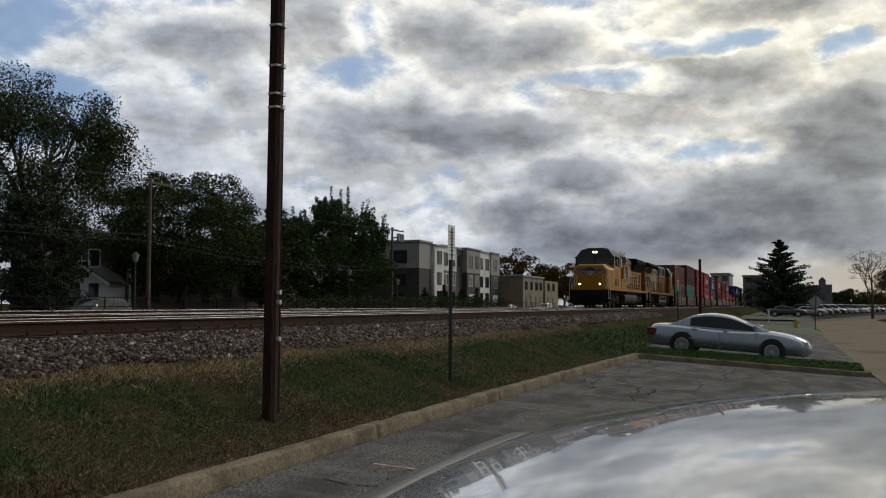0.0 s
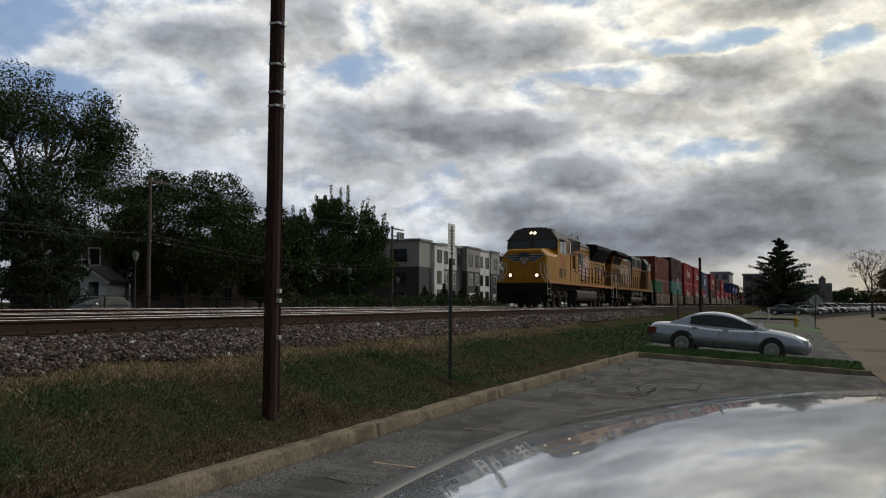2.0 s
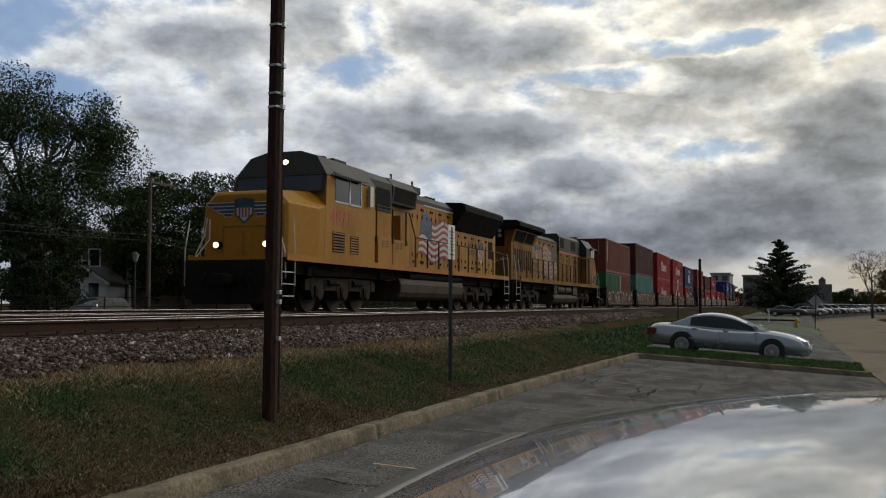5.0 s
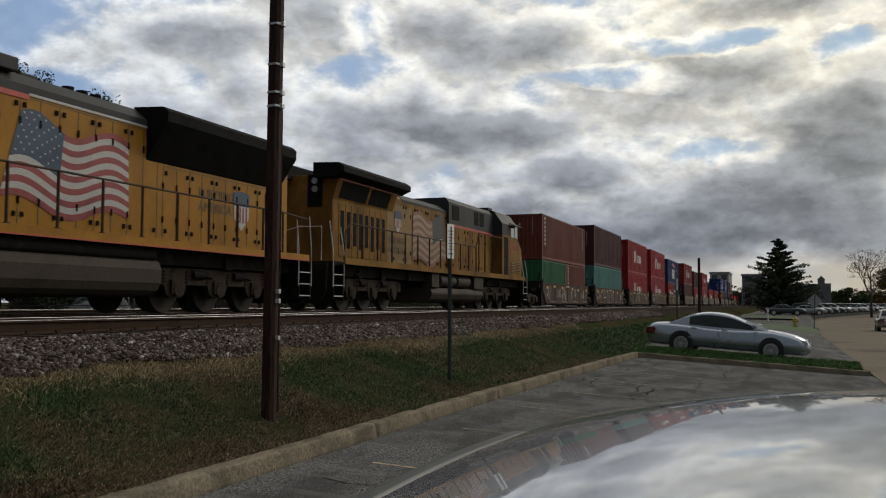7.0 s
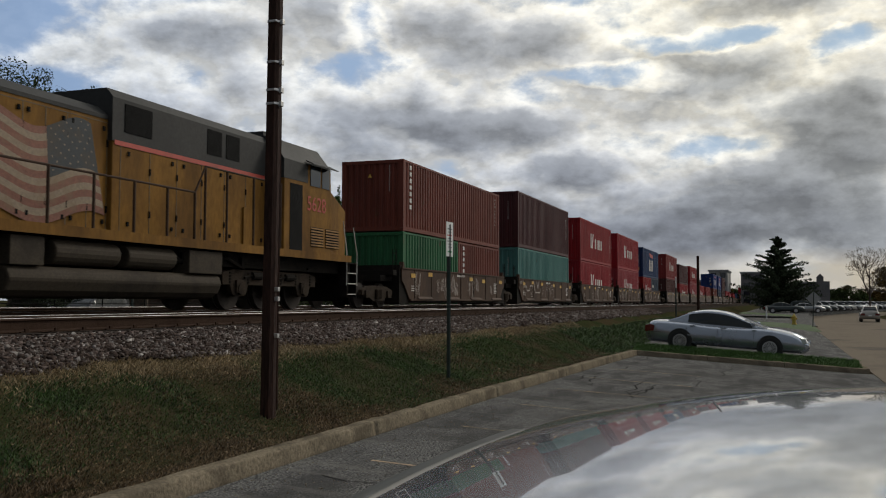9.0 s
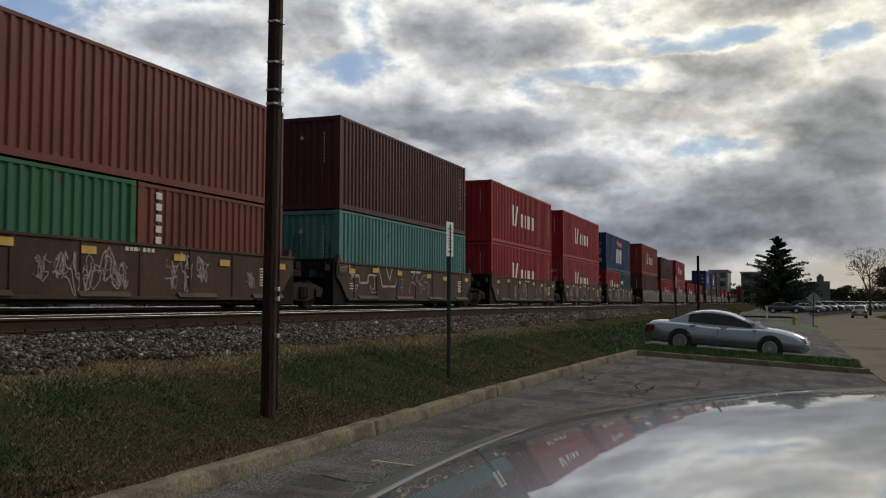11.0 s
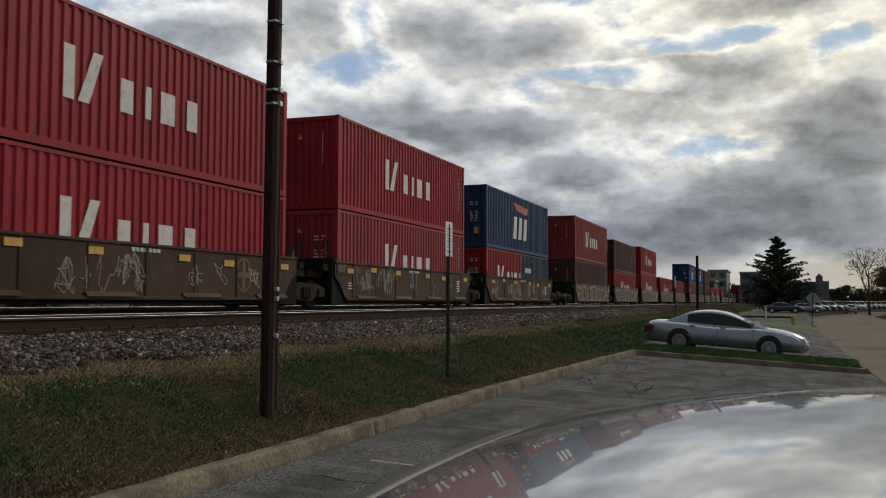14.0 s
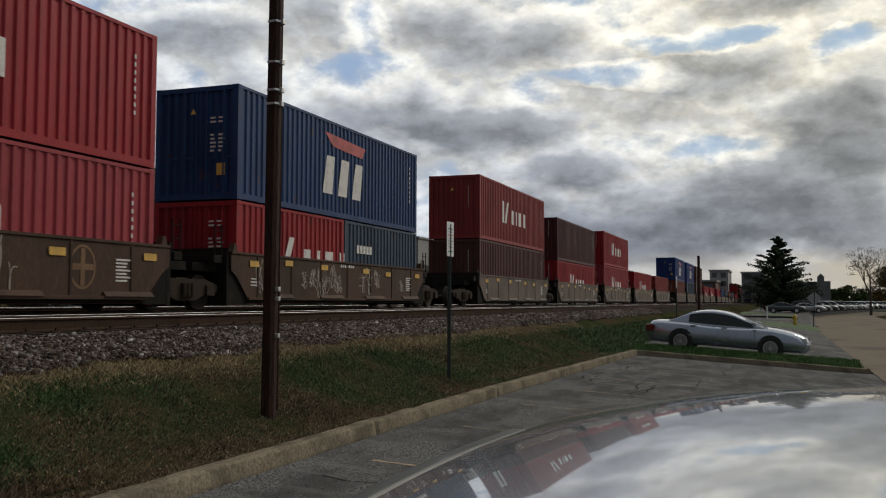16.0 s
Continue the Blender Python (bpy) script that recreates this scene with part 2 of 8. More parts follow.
SIGN_BACK = surf("sign_back_aluminium", (0.33, 0.34, 0.35), 0.55, metal=0.5, amount=0.12, bump=0.1)
GALV = surf("galvanised_steel", (0.30, 0.31, 0.32), 0.5, metal=0.7, amount=0.15, bump=0.1)
WOODPOLE = surf("weathered_pole_wood", (0.10, 0.075, 0.055), 0.9, grain=30, stain=2, amount=0.35, bump=0.6, stretch=(1, 1, 0.1))
BARK = surf("bark", (0.055, 0.042, 0.032), 0.95, grain=18, stain=2, amount=0.4, bump=1.0, stretch=(1, 1, 0.3))
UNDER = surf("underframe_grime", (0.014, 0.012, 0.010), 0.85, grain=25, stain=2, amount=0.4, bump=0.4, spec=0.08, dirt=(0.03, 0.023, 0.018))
TRUCK = surf("truck_frame_grime", (0.036, 0.026, 0.018), 0.85, grain=25, stain=2.5, amount=0.4, bump=0.4, spec=0.1, dirt=(0.012, 0.010, 0.009))
TANKC = surf("fuel_tank_grey_brown", (0.055, 0.044, 0.032), 0.75, grain=20, stain=1.2, amount=0.25, bump=0.15, spec=0.15, dirt=(0.03, 0.025, 0.02))
WHEEL = surf("wheel_steel", (0.035, 0.027, 0.022), 0.75, grain=20, stain=2, amount=0.3, bump=0.2, spec=0.2)
LOCO_YELLOW = surf("armour_yellow_paint", (0.33, 0.150, 0.011), 0.45, grain=12, stain=0.9, amount=0.10, bump=0.04, dirt=(0.20, 0.085, 0.010), dirt_at=(0.48, 0.72), coat=0.02, spec=0.16, stretch=(1, 1, 0.5))
LOCO_FADED = surf("faded_yellow_paint", (0.225, 0.112, 0.022), 0.65, grain=12, stain=0.8, amount=0.2, bump=0.06, dirt=(0.085, 0.042, 0.014), dirt_at=(0.42, 0.66), stretch=(1, 1, 0.4), spec=0.1)
LOCO_GREY = surf("harbour_mist_grey_paint", (0.031, 0.031, 0.030), 0.65, grain=12, stain=0.8, amount=0.18, bump=0.06, spec=0.25, dirt=(0.03, 0.03, 0.03))
LOCO_RED = surf("red_stripe_paint", (0.42, 0.05, 0.03), 0.5, grain=20, stain=2, amount=0.15, bump=0.0, dirt=(0.25, 0.06, 0.04))
GRILLE = surf("dark_grille", (0.009, 0.009, 0.009), 0.8, grain=90, stain=3, amount=0.4, bump=0.6, spec=0.08)
LOCO_GLASS = glass_mat("loco_glass", (0.02, 0.03, 0.04))
RAILING = surf("handrail_paint", (0.055, 0.032, 0.020), 0.7, amount=0.2, bump=0.1, spec=0.2)
CREAM = surf("bleached_yellow_paint", (0.25, 0.165, 0.075), 0.7, grain=12, stain=0.9, amount=0.2, bump=0.05, dirt=(0.19, 0.115, 0.05), dirt_at=(0.42, 0.62), spec=0.15)
FADED_RED = surf("faded_decal_red", (0.21, 0.085, 0.055), 0.7, grain=20, stain=1.5, amount=0.25, bump=0.0, dirt=(0.20, 0.13, 0.08))
FADED_WHITE = surf("faded_decal_white", (0.27, 0.205, 0.14), 0.7, grain=20, stain=1.5, amount=0.2, bump=0.0, dirt=(0.22, 0.15, 0.09))
FADED_BLUE = surf("faded_decal_blue", (0.035, 0.042, 0.048), 0.7, grain=20, stain=1.5, amount=0.25, bump=0.0, dirt=(0.07, 0.055, 0.04))
GRIMY_STONE = surf("grimy_ballast_stone", (0.055, 0.044, 0.036), 0.95, grain=35, stain=3, amount=0.3, bump=0.4, island=0.8, spec=0.0)
RAILING_W = surf("handrail_white", (0.50, 0.48, 0.43), 0.6, amount=0.2, bump=0.1)
FLAG_RED = surf("decal_red", (0.25, 0.035, 0.035), 0.6, grain=20, stain=1.5, amount=0.2, bump=0.0)
FLAG_WHITE = surf("decal_white", (0.42, 0.40, 0.37), 0.6, grain=20, stain=1.5, amount=0.12, bump=0.0, dirt=(0.36, 0.34, 0.32))
FLAG_BLUE = surf("decal_blue", (0.024, 0.050, 0.095), 0.6, grain=20, stain=1.5, amount=0.2, bump=0.0)
DECAL_DARK = surf("decal_dark", (0.10, 0.07, 0.035), 0.6, amount=0.2, bump=0.0)
LAMP_GLOW = glow_mat("headlight_glow", (1.0, 0.78, 0.42), 3.0)
WELL = surf("well_car_brown", (0.066, 0.036, 0.022), 0.75, grain=15, stain=1.1, amount=0.25, bump=0.15, dirt=(0.032, 0.020, 0.014), dirt_at=(0.45, 0.7), stretch=(1, 1, 0.4), spec=0.2)
WELL_GREY = surf("well_car_greyed_brown", (0.105, 0.074, 0.055), 0.8, grain=15, stain=0.9, amount=0.25, bump=0.15, dirt=(0.055, 0.040, 0.030), dirt_at=(0.45, 0.7))
YELLOW_MARK = surf("reflector_yellow", (0.62, 0.36, 0.05), 0.5, amount=0.1, bump=0.0)
WHITE_PAINT = surf("stencil_white", (0.60, 0.57, 0.53), 0.7, grain=25, stain=4, amount=0.15, bump=0.0, dirt=(0.40, 0.36, 0.34))
SCRIBBLE = surf("spray_paint_white", (0.36, 0.31, 0.27), 0.8, grain=25, stain=5, amount=0.25, bump=0.0)


def box_paint(name, c, dirt=None, rust=0.7):
    """Container paint: fading, long rain streaks and rust blooms."""
    m = surf(name, c, 0.55, grain=14, stain=0.8, amount=0.10, bump=0.05, dirt=dirt or tuple(v * 0.62 for v in c), dirt_at=(0.48, 0.74), stretch=(1, 1, 0.45), spec=0.22)
    t = m.node_tree
    b = t.nodes["Principled BSDF"]
    col = b.inputs["Base Color"].links[0].from_socket
    vec = t.nodes.new("ShaderNodeTexCoord").outputs["Object"]

    def tex(scale, stretch, detail):
        mp = t.nodes.new("ShaderNodeMapping")
        mp.inputs["Scale"].default_value = stretch
        t.links.new(vec, mp.inputs[0])
        n = link_nodes(t, "ShaderNodeTexNoise", Scale=scale, Detail=detail, Roughness=0.62)
        t.links.new(mp.outputs[0], n.inputs["Vector"])
        return n.outputs[0]
    col = mix_node(t, ramp_node(t, tex(7.0, (1, 1, 0.07), 4), [(0.50, 0.0), (0.70, 0.5)]), col, tuple(v * 0.45 + 0.006 for v in c))
    col = mix_node(t, ramp_node(t, tex(1.7, (1, 1, 0.7), 7), [(0.63, 0.0), (0.70, rust)]), col, (0.085, 0.040, 0.022))
    t.links.new(col, b.inputs["Base Color"])
    return m


PAINT = {
    "rust_red": box_paint("container_rust_red", (0.150, 0.036, 0.022)),
    "maroon": box_paint("container_maroon_brown", (0.066, 0.017, 0.018)),
    "brown": box_paint("container_brown", (0.080, 0.025, 0.022)),
    "red": box_paint("container_red", (0.27, 0.012, 0.016)),
    "red_b": box_paint("container_cherry_red", (0.30, 0.014, 0.022)),
    "pink": box_paint("container_faded_red", (0.30, 0.035, 0.045)),
    "orange_red": box_paint("container_orange_red", (0.23, 0.028, 0.026)),
    "green": box_paint("container_green", (0.022, 0.115, 0.045)),
    "teal": box_paint("container_teal_green", (0.070, 0.195, 0.175)),
    "blue": box_paint("container_navy_blue", (0.014, 0.042, 0.120)),
    "blue_b": box_paint("container_bright_blue", (0.020, 0.045, 0.17)),
    "slate": box_paint("container_slate_blue", (0.035, 0.055, 0.085)),
}


# ---- mesh helpers ----
class Shape:
    """Collects vertices and faces of one mesh."""

    def __init__(self):
        self.v, self.f = [], []

    def box(self, x0, x1, y0, y1, z0, z1):
        n = len(self.v)
        self.v += [(x, y, z) for z in (z0, z1) for y in (y0, y1) for x in (x0, x1)]
        self.f += [tuple(n + i for i in q) for q in ((0, 2, 3, 1), (4, 5, 7, 6), (0, 1, 5, 4), (1, 3, 7, 5), (3, 2, 6, 7), (2, 0, 4, 6))]
        return self

    def tube(self, a, b, r, n=8, r2=None):
        a, b = Vector(a), Vector(b)
        d = (b - a).normalized()
        u = d.orthogonal().normalized()
        w = d.cross(u)
        k = len(self.v)
        for p, q in ((a, r), (b, r if r2 is None else r2)):
            self.v += [tuple(p + (u * math.cos(2 * math.pi * i / n) + w * math.sin(2 * math.pi * i / n)) * q) for i in range(n)]
        self.f += [(k + i, k + (i + 1) % n, k + n + (i + 1) % n, k + n + i) for i in range(n)]
        self.f += [tuple(k + i for i in reversed(range(n))), tuple(k + n + i for i in range(n))]
        return self

    def path(self, pts, r, n=6):
        """A round bar bent along the points, in one piece."""
        pts = [Vector(p) for p in pts]
        up = Vector((0.31, 0.22, 0.93))
        k = len(self.v)
        for i, p in enumerate(pts):
            d = (pts[min(i + 1, len(pts) - 1)] - pts[max(i - 1, 0)]).normalized()
            u = d.cross(up).normalized()
            w = u.cross(d)
            self.v += [tuple(p + (u * math.cos(2 * math.pi * a / n) + w * math.sin(2 * math.pi * a / n)) * r) for a in range(n)]
        for j in range(len(pts) - 1):
            for i in range(n):
                a, b = k + j * n + i, k + j * n + (i + 1) % n
                self.f.append((a, b, b + n, a + n))
        self.f += [tuple(k + i for i in reversed(range(n))), tuple(k + (len(pts) - 1) * n + i for i in range(n))]
        return self

    def prism(self, profile, axis, c0, c1):
        """A profile drawn across an axis, pushed along it from c0 to c1."""
        k, n = len(self.v), len(profile)
        for c in (c0, c1):
            for a, b in profile:
                self.v.append({"x": (c, a, b), "y": (a, c, b), "z": (a, b, c)}[axis])
        self.f += [(k + i, k + (i + 1) % n, k + n + (i + 1) % n, k + n + i) for i in range(n)]
        self.f += [tuple(k + i for i in reversed(range(n))), tuple(k + n + i for i in range(n))]
        return self

    def loft(self, rings, closed=True, caps=True):
        k, n = len(self.v), len(rings[0])
        for r in rings:
            self.v += [tuple(p) for p in r]
        for j in range(len(rings) - 1):
            for i in range(n if closed else n - 1):
                a, b = k + j * n + i, k + j * n + (i + 1) % n
                self.f.append((a, b, b + n, a + n))
        if caps and closed:
            self.f += [tuple(k + i for i in reversed(range(n))), tuple(k + (len(rings) - 1) * n + i for i in range(n))]
        return self

    def face(self, *pts):
        k = len(self.v)
        self.v += [tuple(p) for p in pts]
        self.f.append(tuple(range(k, k + len(pts))))
        return self

    def mesh(self, name, material, bevel=0.0, smooth=False, fix=True):
        me = bpy.data.meshes.new(name)
        me.from_pydata(self.v, [], self.f)
        if fix or bevel:
            bm = bmesh.new()
            bm.from_mesh(me)
            if fix:
                bmesh.ops.recalc_face_normals(bm, faces=bm.faces)
            if bevel:
                sharp = [e for e in bm.edges if len(e.link_faces) == 2 and e.calc_face_angle(0) > 0.5]
                bmesh.ops.bevel(bm, geom=sharp, offset=bevel, segments=2, profile=0.6, affect="EDGES", clamp_overlap=True)
            bm.to_mesh(me)
            bm.free()
        me.materials.append(material)
        if smooth:
            me.polygons.foreach_set("use_smooth", [True] * len(me.polygons))
        return me


def part(name, shape, material, parent=None, label="", bevel=0.0, smooth=False, fix=True, at=None):
    """Links one mesh object, under its thing if there is one."""
    me = shape if isinstance(shape, bpy.types.Mesh) else shape.mesh(name, material, bevel, smooth, fix)
    ob = new(name, me)
    if parent is not None:
        ob.parent = parent
    if at is not None:
        ob.matrix_basis = at
    if label:
        ob["label"] = label
    if name in ("code_marks", "stencil_mark", "graffiti", "seam_row", "latch_row", "piping", "spring", "vent_slots", "door_seam"):
        ob["kind"] = "stuff"
    return ob


def thing(name, label, category, group="", at=None, kind=""):
    ob = tagged(new(name), label, category, group, kind)
    if at is not None:
        ob.matrix_basis = at
    return ob


def bulk(name, verts, faces_per, material, kind="stuff", label="", category="", parent=None, smooth=False):
    """One large mesh out of arrays: verts (n, 3), faces (m, k)."""
    me = bpy.data.meshes.new(name)
    m, k = faces_per.shape
    me.vertices.add(len(verts))
    me.vertices.foreach_set("co", np.asarray(verts, np.float32).ravel())
    me.loops.add(m * k)
    me.loops.foreach_set("vertex_index", faces_per.astype(np.int32).ravel())
    me.polygons.add(m)
    me.polygons.foreach_set("loop_start", np.arange(0, m * k, k, dtype=np.int32))
    me.polygons.foreach_set("loop_total", np.full(m, k, dtype=np.int32))
    me.update(calc_edges=True)
    me.materials.append(material)
    ob = new(name, me)
    if parent is not None:
        ob.parent = parent
    return tagged(ob, label, category, "", kind)


def lettering(text, size, material, name, parent, m, label=""):
    c = bpy.data.curves.new(name, "FONT")
    c.body, c.size, c.extrude = text, size, 0.002
    tmp = bpy.data.objects.new(name, c)
    scene.collection.objects.link(tmp)
    me = bpy.data.meshes.new_from_object(tmp.evaluated_get(bpy.context.evaluated_depsgraph_get()))
    bpy.data.objects.remove(tmp)
    me.materials.clear()
    me.materials.append(material)
    ob = new(name, me)
    ob.parent = parent
    ob.matrix_basis = m
    if label:
        ob["label"] = label
    return ob


MOVING = []          # things that ride along the track, with their first place
TRACK_X, RAIL_Z = -13.85, 1.40


def lerp(pts, x):
    return float(np.interp(x, [p[0] for p in pts], [p[1] for p in pts]))


# ---- ground ----
KERB_LINE = [(-40, -4.86), (11, -4.86), (16, -4.79), (20, -4.70), (25, -4.56), (29.6, -4.40)]   # y, x of the kerb's back edge


def lot_z(x):
    return -0.03 - 0.062 * (min(max(x, -5.2), 2.4) + 4.3)


BANK = [(-400, 0.6), (-60, 1.0), (-41.5, 1.0), (-40, 0.3), (-33.5, 0.3), (-31.5, 0.9), (-27, 1.0), (-25.5, 1.12), (-24.0, 1.13), (-8.0, 1.13), (-7.55, 1.10), (-6.9, 0.88), (-6.3, 0.62), (-5.6, 0.36), (-5.05, 0.145)]


def bank_z(x, y):
    """Height of the natural ground: track bed, bank, and the verge down to the kerb."""
    k = lerp(KERB_LINE, y)
    if x <= -5.05:
        b = lerp(BANK, x)
        return b
    if x < k:
        return 0.145 - 0.05 * (x + 5.05)
    return lot_z(x) - 0.08 if x < 24 else -0.4


def far_lot_z(y):
    return -0.25 + 0.5 * min(1.0, max(0.0, (y - 90) / 35))


def build_ground():
    xs = [-3000, -1200, -400, -150, -60, -41.5, -40, -33.5, -31.5, -27, -25.5, -24, -19, -14, -9, -8.0, -7.8, -7.55, -7.3, -7.0, -6.75, -6.5, -6.3, -6.0, -5.8, -5.6, -5.3, -5.05, -4.9, -4.7, -4.5, -4.3, -4.0, -3, 0, 2.4, 6, 12, 24, 60, 150, 400, 1200, 3000]
    ys = [-3000, -800, -200, -60, -20, -5, 0] + [3 + 0.75 * i for i in range(40)] + [34, 37, 40, 45, 50, 60, 80, 110, 150, 200, 300, 500, 900, 3000]
    s = Shape()
    for y in ys:
        for x in xs:
            j = noise.noise((x * 0.8, y * 0.8, 0)) * (0.05 if -7.6 < x < -5.1 else 0.0)
            s.v.append((x, y, bank_z(x, y) + j))
    n = len(xs)
    for j in range(len(ys) - 1):
        for i in range(n - 1):
            s.f.append((j * n + i, j * n + i + 1, (j + 1) * n + i + 1, (j + 1) * n + i))
    tagged(part("ground", s, GRASS_SOIL, fix=False), "patchy autumn grass and bare earth beside the tracks", "ground", kind="structure")
    # track bed: grey stone spread under and between the tracks
    bed = Shape()
    prof = [(-25.6, 1.04), (-24.2, 1.16), (-8.0, 1.16), (-7.55, 1.12), (-7.25, 1.02), (-6.95, 0.90)]
    rows = [-400, -60, 0] + [4 + 1.0 * i for i in range(60)] + [80, 120, 250, 900]
    for y in rows:
        for i, (x, z) in enumerate(prof):
            dx = 0.22 * noise.noise((y * 0.5, 3.0, 1.0)) + 0.08 * noise.noise((y * 1.9, 1.0, 4.0)) if i == 5 else 0
            bed.v.append((x + dx, y, z - dx * 0.6 + (0.02 if i < 5 else 0.0)))
    n = len(prof)
    for j in range(len(rows) - 1):
        for i in range(n - 1):
            bed.f.append((j * n + i, j * n + i + 1, (j + 1) * n + i + 1, (j + 1) * n + i))
    tagged(part("track_bed", bed, BALLAST_BED, fix=False), "grey crushed-stone bed that carries the tracks", "track bed", kind="structure")


def sheet(name, x0, x1, ys, zf, material, label, category, left=None, nx=6):
    s = Shape()
    for y in ys:
        a = left(y) if left else x0
        for i in range(nx + 1):
            x = a + (x1 - a) * i / nx
            s.v.append((x, y, zf(x)))
    for j in range(len(ys) - 1):
        for i in range(nx):
            k = j * (nx + 1) + i
            s.f.append((k, k + 1, k + nx + 2, k + nx + 1))
    return tagged(part(name, s, material, fix=False), label, category, kind="structure")


def drive_z(x):
    return lot_z(x) + 0.18 - 0.18 * min(1.0, max(0.0, (x - 0.6) / 2.0))


STRIP_Y0, STRIP_Y1 = 29.6, 31.2     # the grass strip between the two lots


def road_edge(y):
    return 2.62 + 0.006 * y + 0.00026 * max(0.0, y - 90) ** 2 + 0.13 * max(0.0, y - 150)


def build_paving():
    ys = [-40, -10, 0] + [2.0 * i for i in range(1, 15)] + [STRIP_Y0 + 0.1]
    sheet("parking_lot", 0, 2.6, ys, lot_z, ASPHALT, "worn grey asphalt parking lot with cracks", "parking lot", left=lambda y: lerp(KERB_LINE, y) + 0.2, nx=8)
    sheet("driveway", -4.6, 2.6, [STRIP_Y1 - 0.3, 36, 42, 50, 60, 70], drive_z, ASPHALT, "grey asphalt lot behind the grass strip", "parking lot")
    far = Shape()
    for y in (86, 90, 100, 110, 125, 150, 175, 200, 230, 260, 290):
        far.v += [(-4.6, y, far_lot_z(y)), (road_edge(y) - 0.5, y, far_lot_z(y) - 0.12), (road_edge(y) + 0.1, y, -0.46)]
    far.f = [(3 * j + i, 3 * j + i + 1, 3 * j + i + 4, 3 * j + i + 3) for j in range(10) for i in range(2)]
    tagged(part("far_parking_lot", far, ASPHALT, fix=False), "grey asphalt lot with rows of parked cars", "parking lot", kind="structure")
    road = Shape()
    ys = [-60, 0, 20, 40, 70, 90, 110, 130, 150, 175, 200, 230, 260, 290]
    for y in ys:
        e = road_edge(y)
        for x, z in ((e, -0.43), (e + 0.5, -0.45), (e + 4.5, -0.40), (e + 8.4, -0.45)):
            road.v.append((x, y, z))
    for j in range(len(ys) - 1):
        for i in range(3):
            k = j * 4 + i
            road.f.append((k, k + 1, k + 5, k + 4))
    tagged(part("road", road, ROADTOP, fix=False), "pale brown concrete street running beside the lots", "road", kind="structure")
    gutter = Shape()
    for y0 in range(-8, 120, 4):
        e = road_edge(y0)
        gutter.box(2.5 if y0 < 84 else e - 0.15, e + 0.22, y0 + 0.01, y0 + 3.99, -0.55, -0.424)
    tagged(part("gutter", gutter, ROADTOP, bevel=0.0), "concrete gutter between lot and street", "gutter", kind="structure")


def kerb_piece(length, height=0.15, depth=0.18, seed=0):
    """A cast kerb length with a rounded, chipped front edge."""
    r = 0.035
    prof = [(0, -0.12), (0, height - 0.012), (0.015, height)]
    prof += [(depth - r + r * math.sin(a), height - r + r * math.cos(a)) for a in (0, 0.5, 1.0, 1.45)]
    prof += [(depth + 0.012, 0.02), (depth + 0.02, -0.12)]
    n = max(4, round(length / 0.16))
    rings = []
    for k in range(n + 1):
        y = 0.008 + (length - 0.016) * k / n
        ring = []
        for i, (x, z) in enumerate(prof):
            d = 0.010 * noise.noise((y * 2.3 + seed, i * 0.6, 2.0)) + 0.007 * noise.noise((y * 9.0 + seed, i * 1.7, 5.0))
            chip = max(0.0, noise.noise((y * 1.4 + seed * 3, 0.5, 8.0)) - 0.28) * 0.05 if 2 <= i <= 6 else 0.0
            ring.append((x + (d - chip if i > 2 else 0.0), y, z + (d - chip if 1 <= i <= 6 else 0.0)))
        rings.append(ring)
    return Shape().loft(rings)


def build_kerbs():
    holder = thing("kerb", "weathered tan concrete kerb edging the grass bank", "kerb", kind="structure")
    y = -4.4
    while y < 29.5:
        step = min(5.0, 29.6 - y)
        x0, x1 = lerp(KERB_LINE, y), lerp(KERB_LINE, y + step)
        part("kerb_stone", kerb_piece(step, seed=y).mesh("kerb_stone", KERB, smooth=True), KERB, holder, at=pose(x0, y, lot_z(x0) + 0.005, 0, 0, -math.degrees(math.atan2(x1 - x0, step))))
        y += 5.0
    end = thing("strip_kerb", "concrete kerb round the grass strip between the lots", "kerb", kind="structure")
    short = kerb_piece(2.2, 0.15, 0.18).mesh("kerb_stone", KERB)
    for i in range(3):
        x = -4.3 + 2.2 * i
        part("kerb_stone", short, KERB, end, at=pose(x, STRIP_Y0 + 0.22, lot_z(x + 0.0) + 0.005, 0, 0, -90) @ pose(0, 0, 0, -3.55, 0, 0))
    short2 = kerb_piece(2.0, 0.15, 0.18).mesh("kerb_stone", KERB)
    part("kerb_stone", short2, KERB, end, at=pose(2.22, STRIP_Y0 + 0.1, lot_z(2.2)))
    # grass strip and islands, slightly raised sheets of turf
    for name, y0, y1, xa, xb, h in (("grass_strip", STRIP_Y0 + 0.2, STRIP_Y1, -4.45, 2.22, 0.12), ("grass_island", 70, 87, -4.5, 2.7, 0.20), ("far_grass_island", 108, 114, -4.4, 1.5, 0.60)):
        s = Shape()
        nx, ny = 12, 6
        for j in range(ny + 1):
            for i in range(nx + 1):
                x, y = xa + (xb - xa) * i / nx, y0 + (y1 - y0) * j / ny
                e = 0.0 if 0 < i < nx and 0 < j < ny else -0.16
                if e and name == "grass_strip" and j == 0:
                    e = 0.0
                if name == "grass_strip":
                    e += 0.20 * j / ny
                s.v.append((x, y, lot_z(x) + h + e + 0.02 * noise.noise((x, y, 2))))
        for j in range(ny):
            for i in range(nx):
                k = j * (nx + 1) + i
                s.f.append((k, k + 1, k + nx + 2, k + nx + 1))
        tagged(part(name, s, LAWN, fix=False, smooth=True), "mown green turf between the lots", "grass", kind="structure")


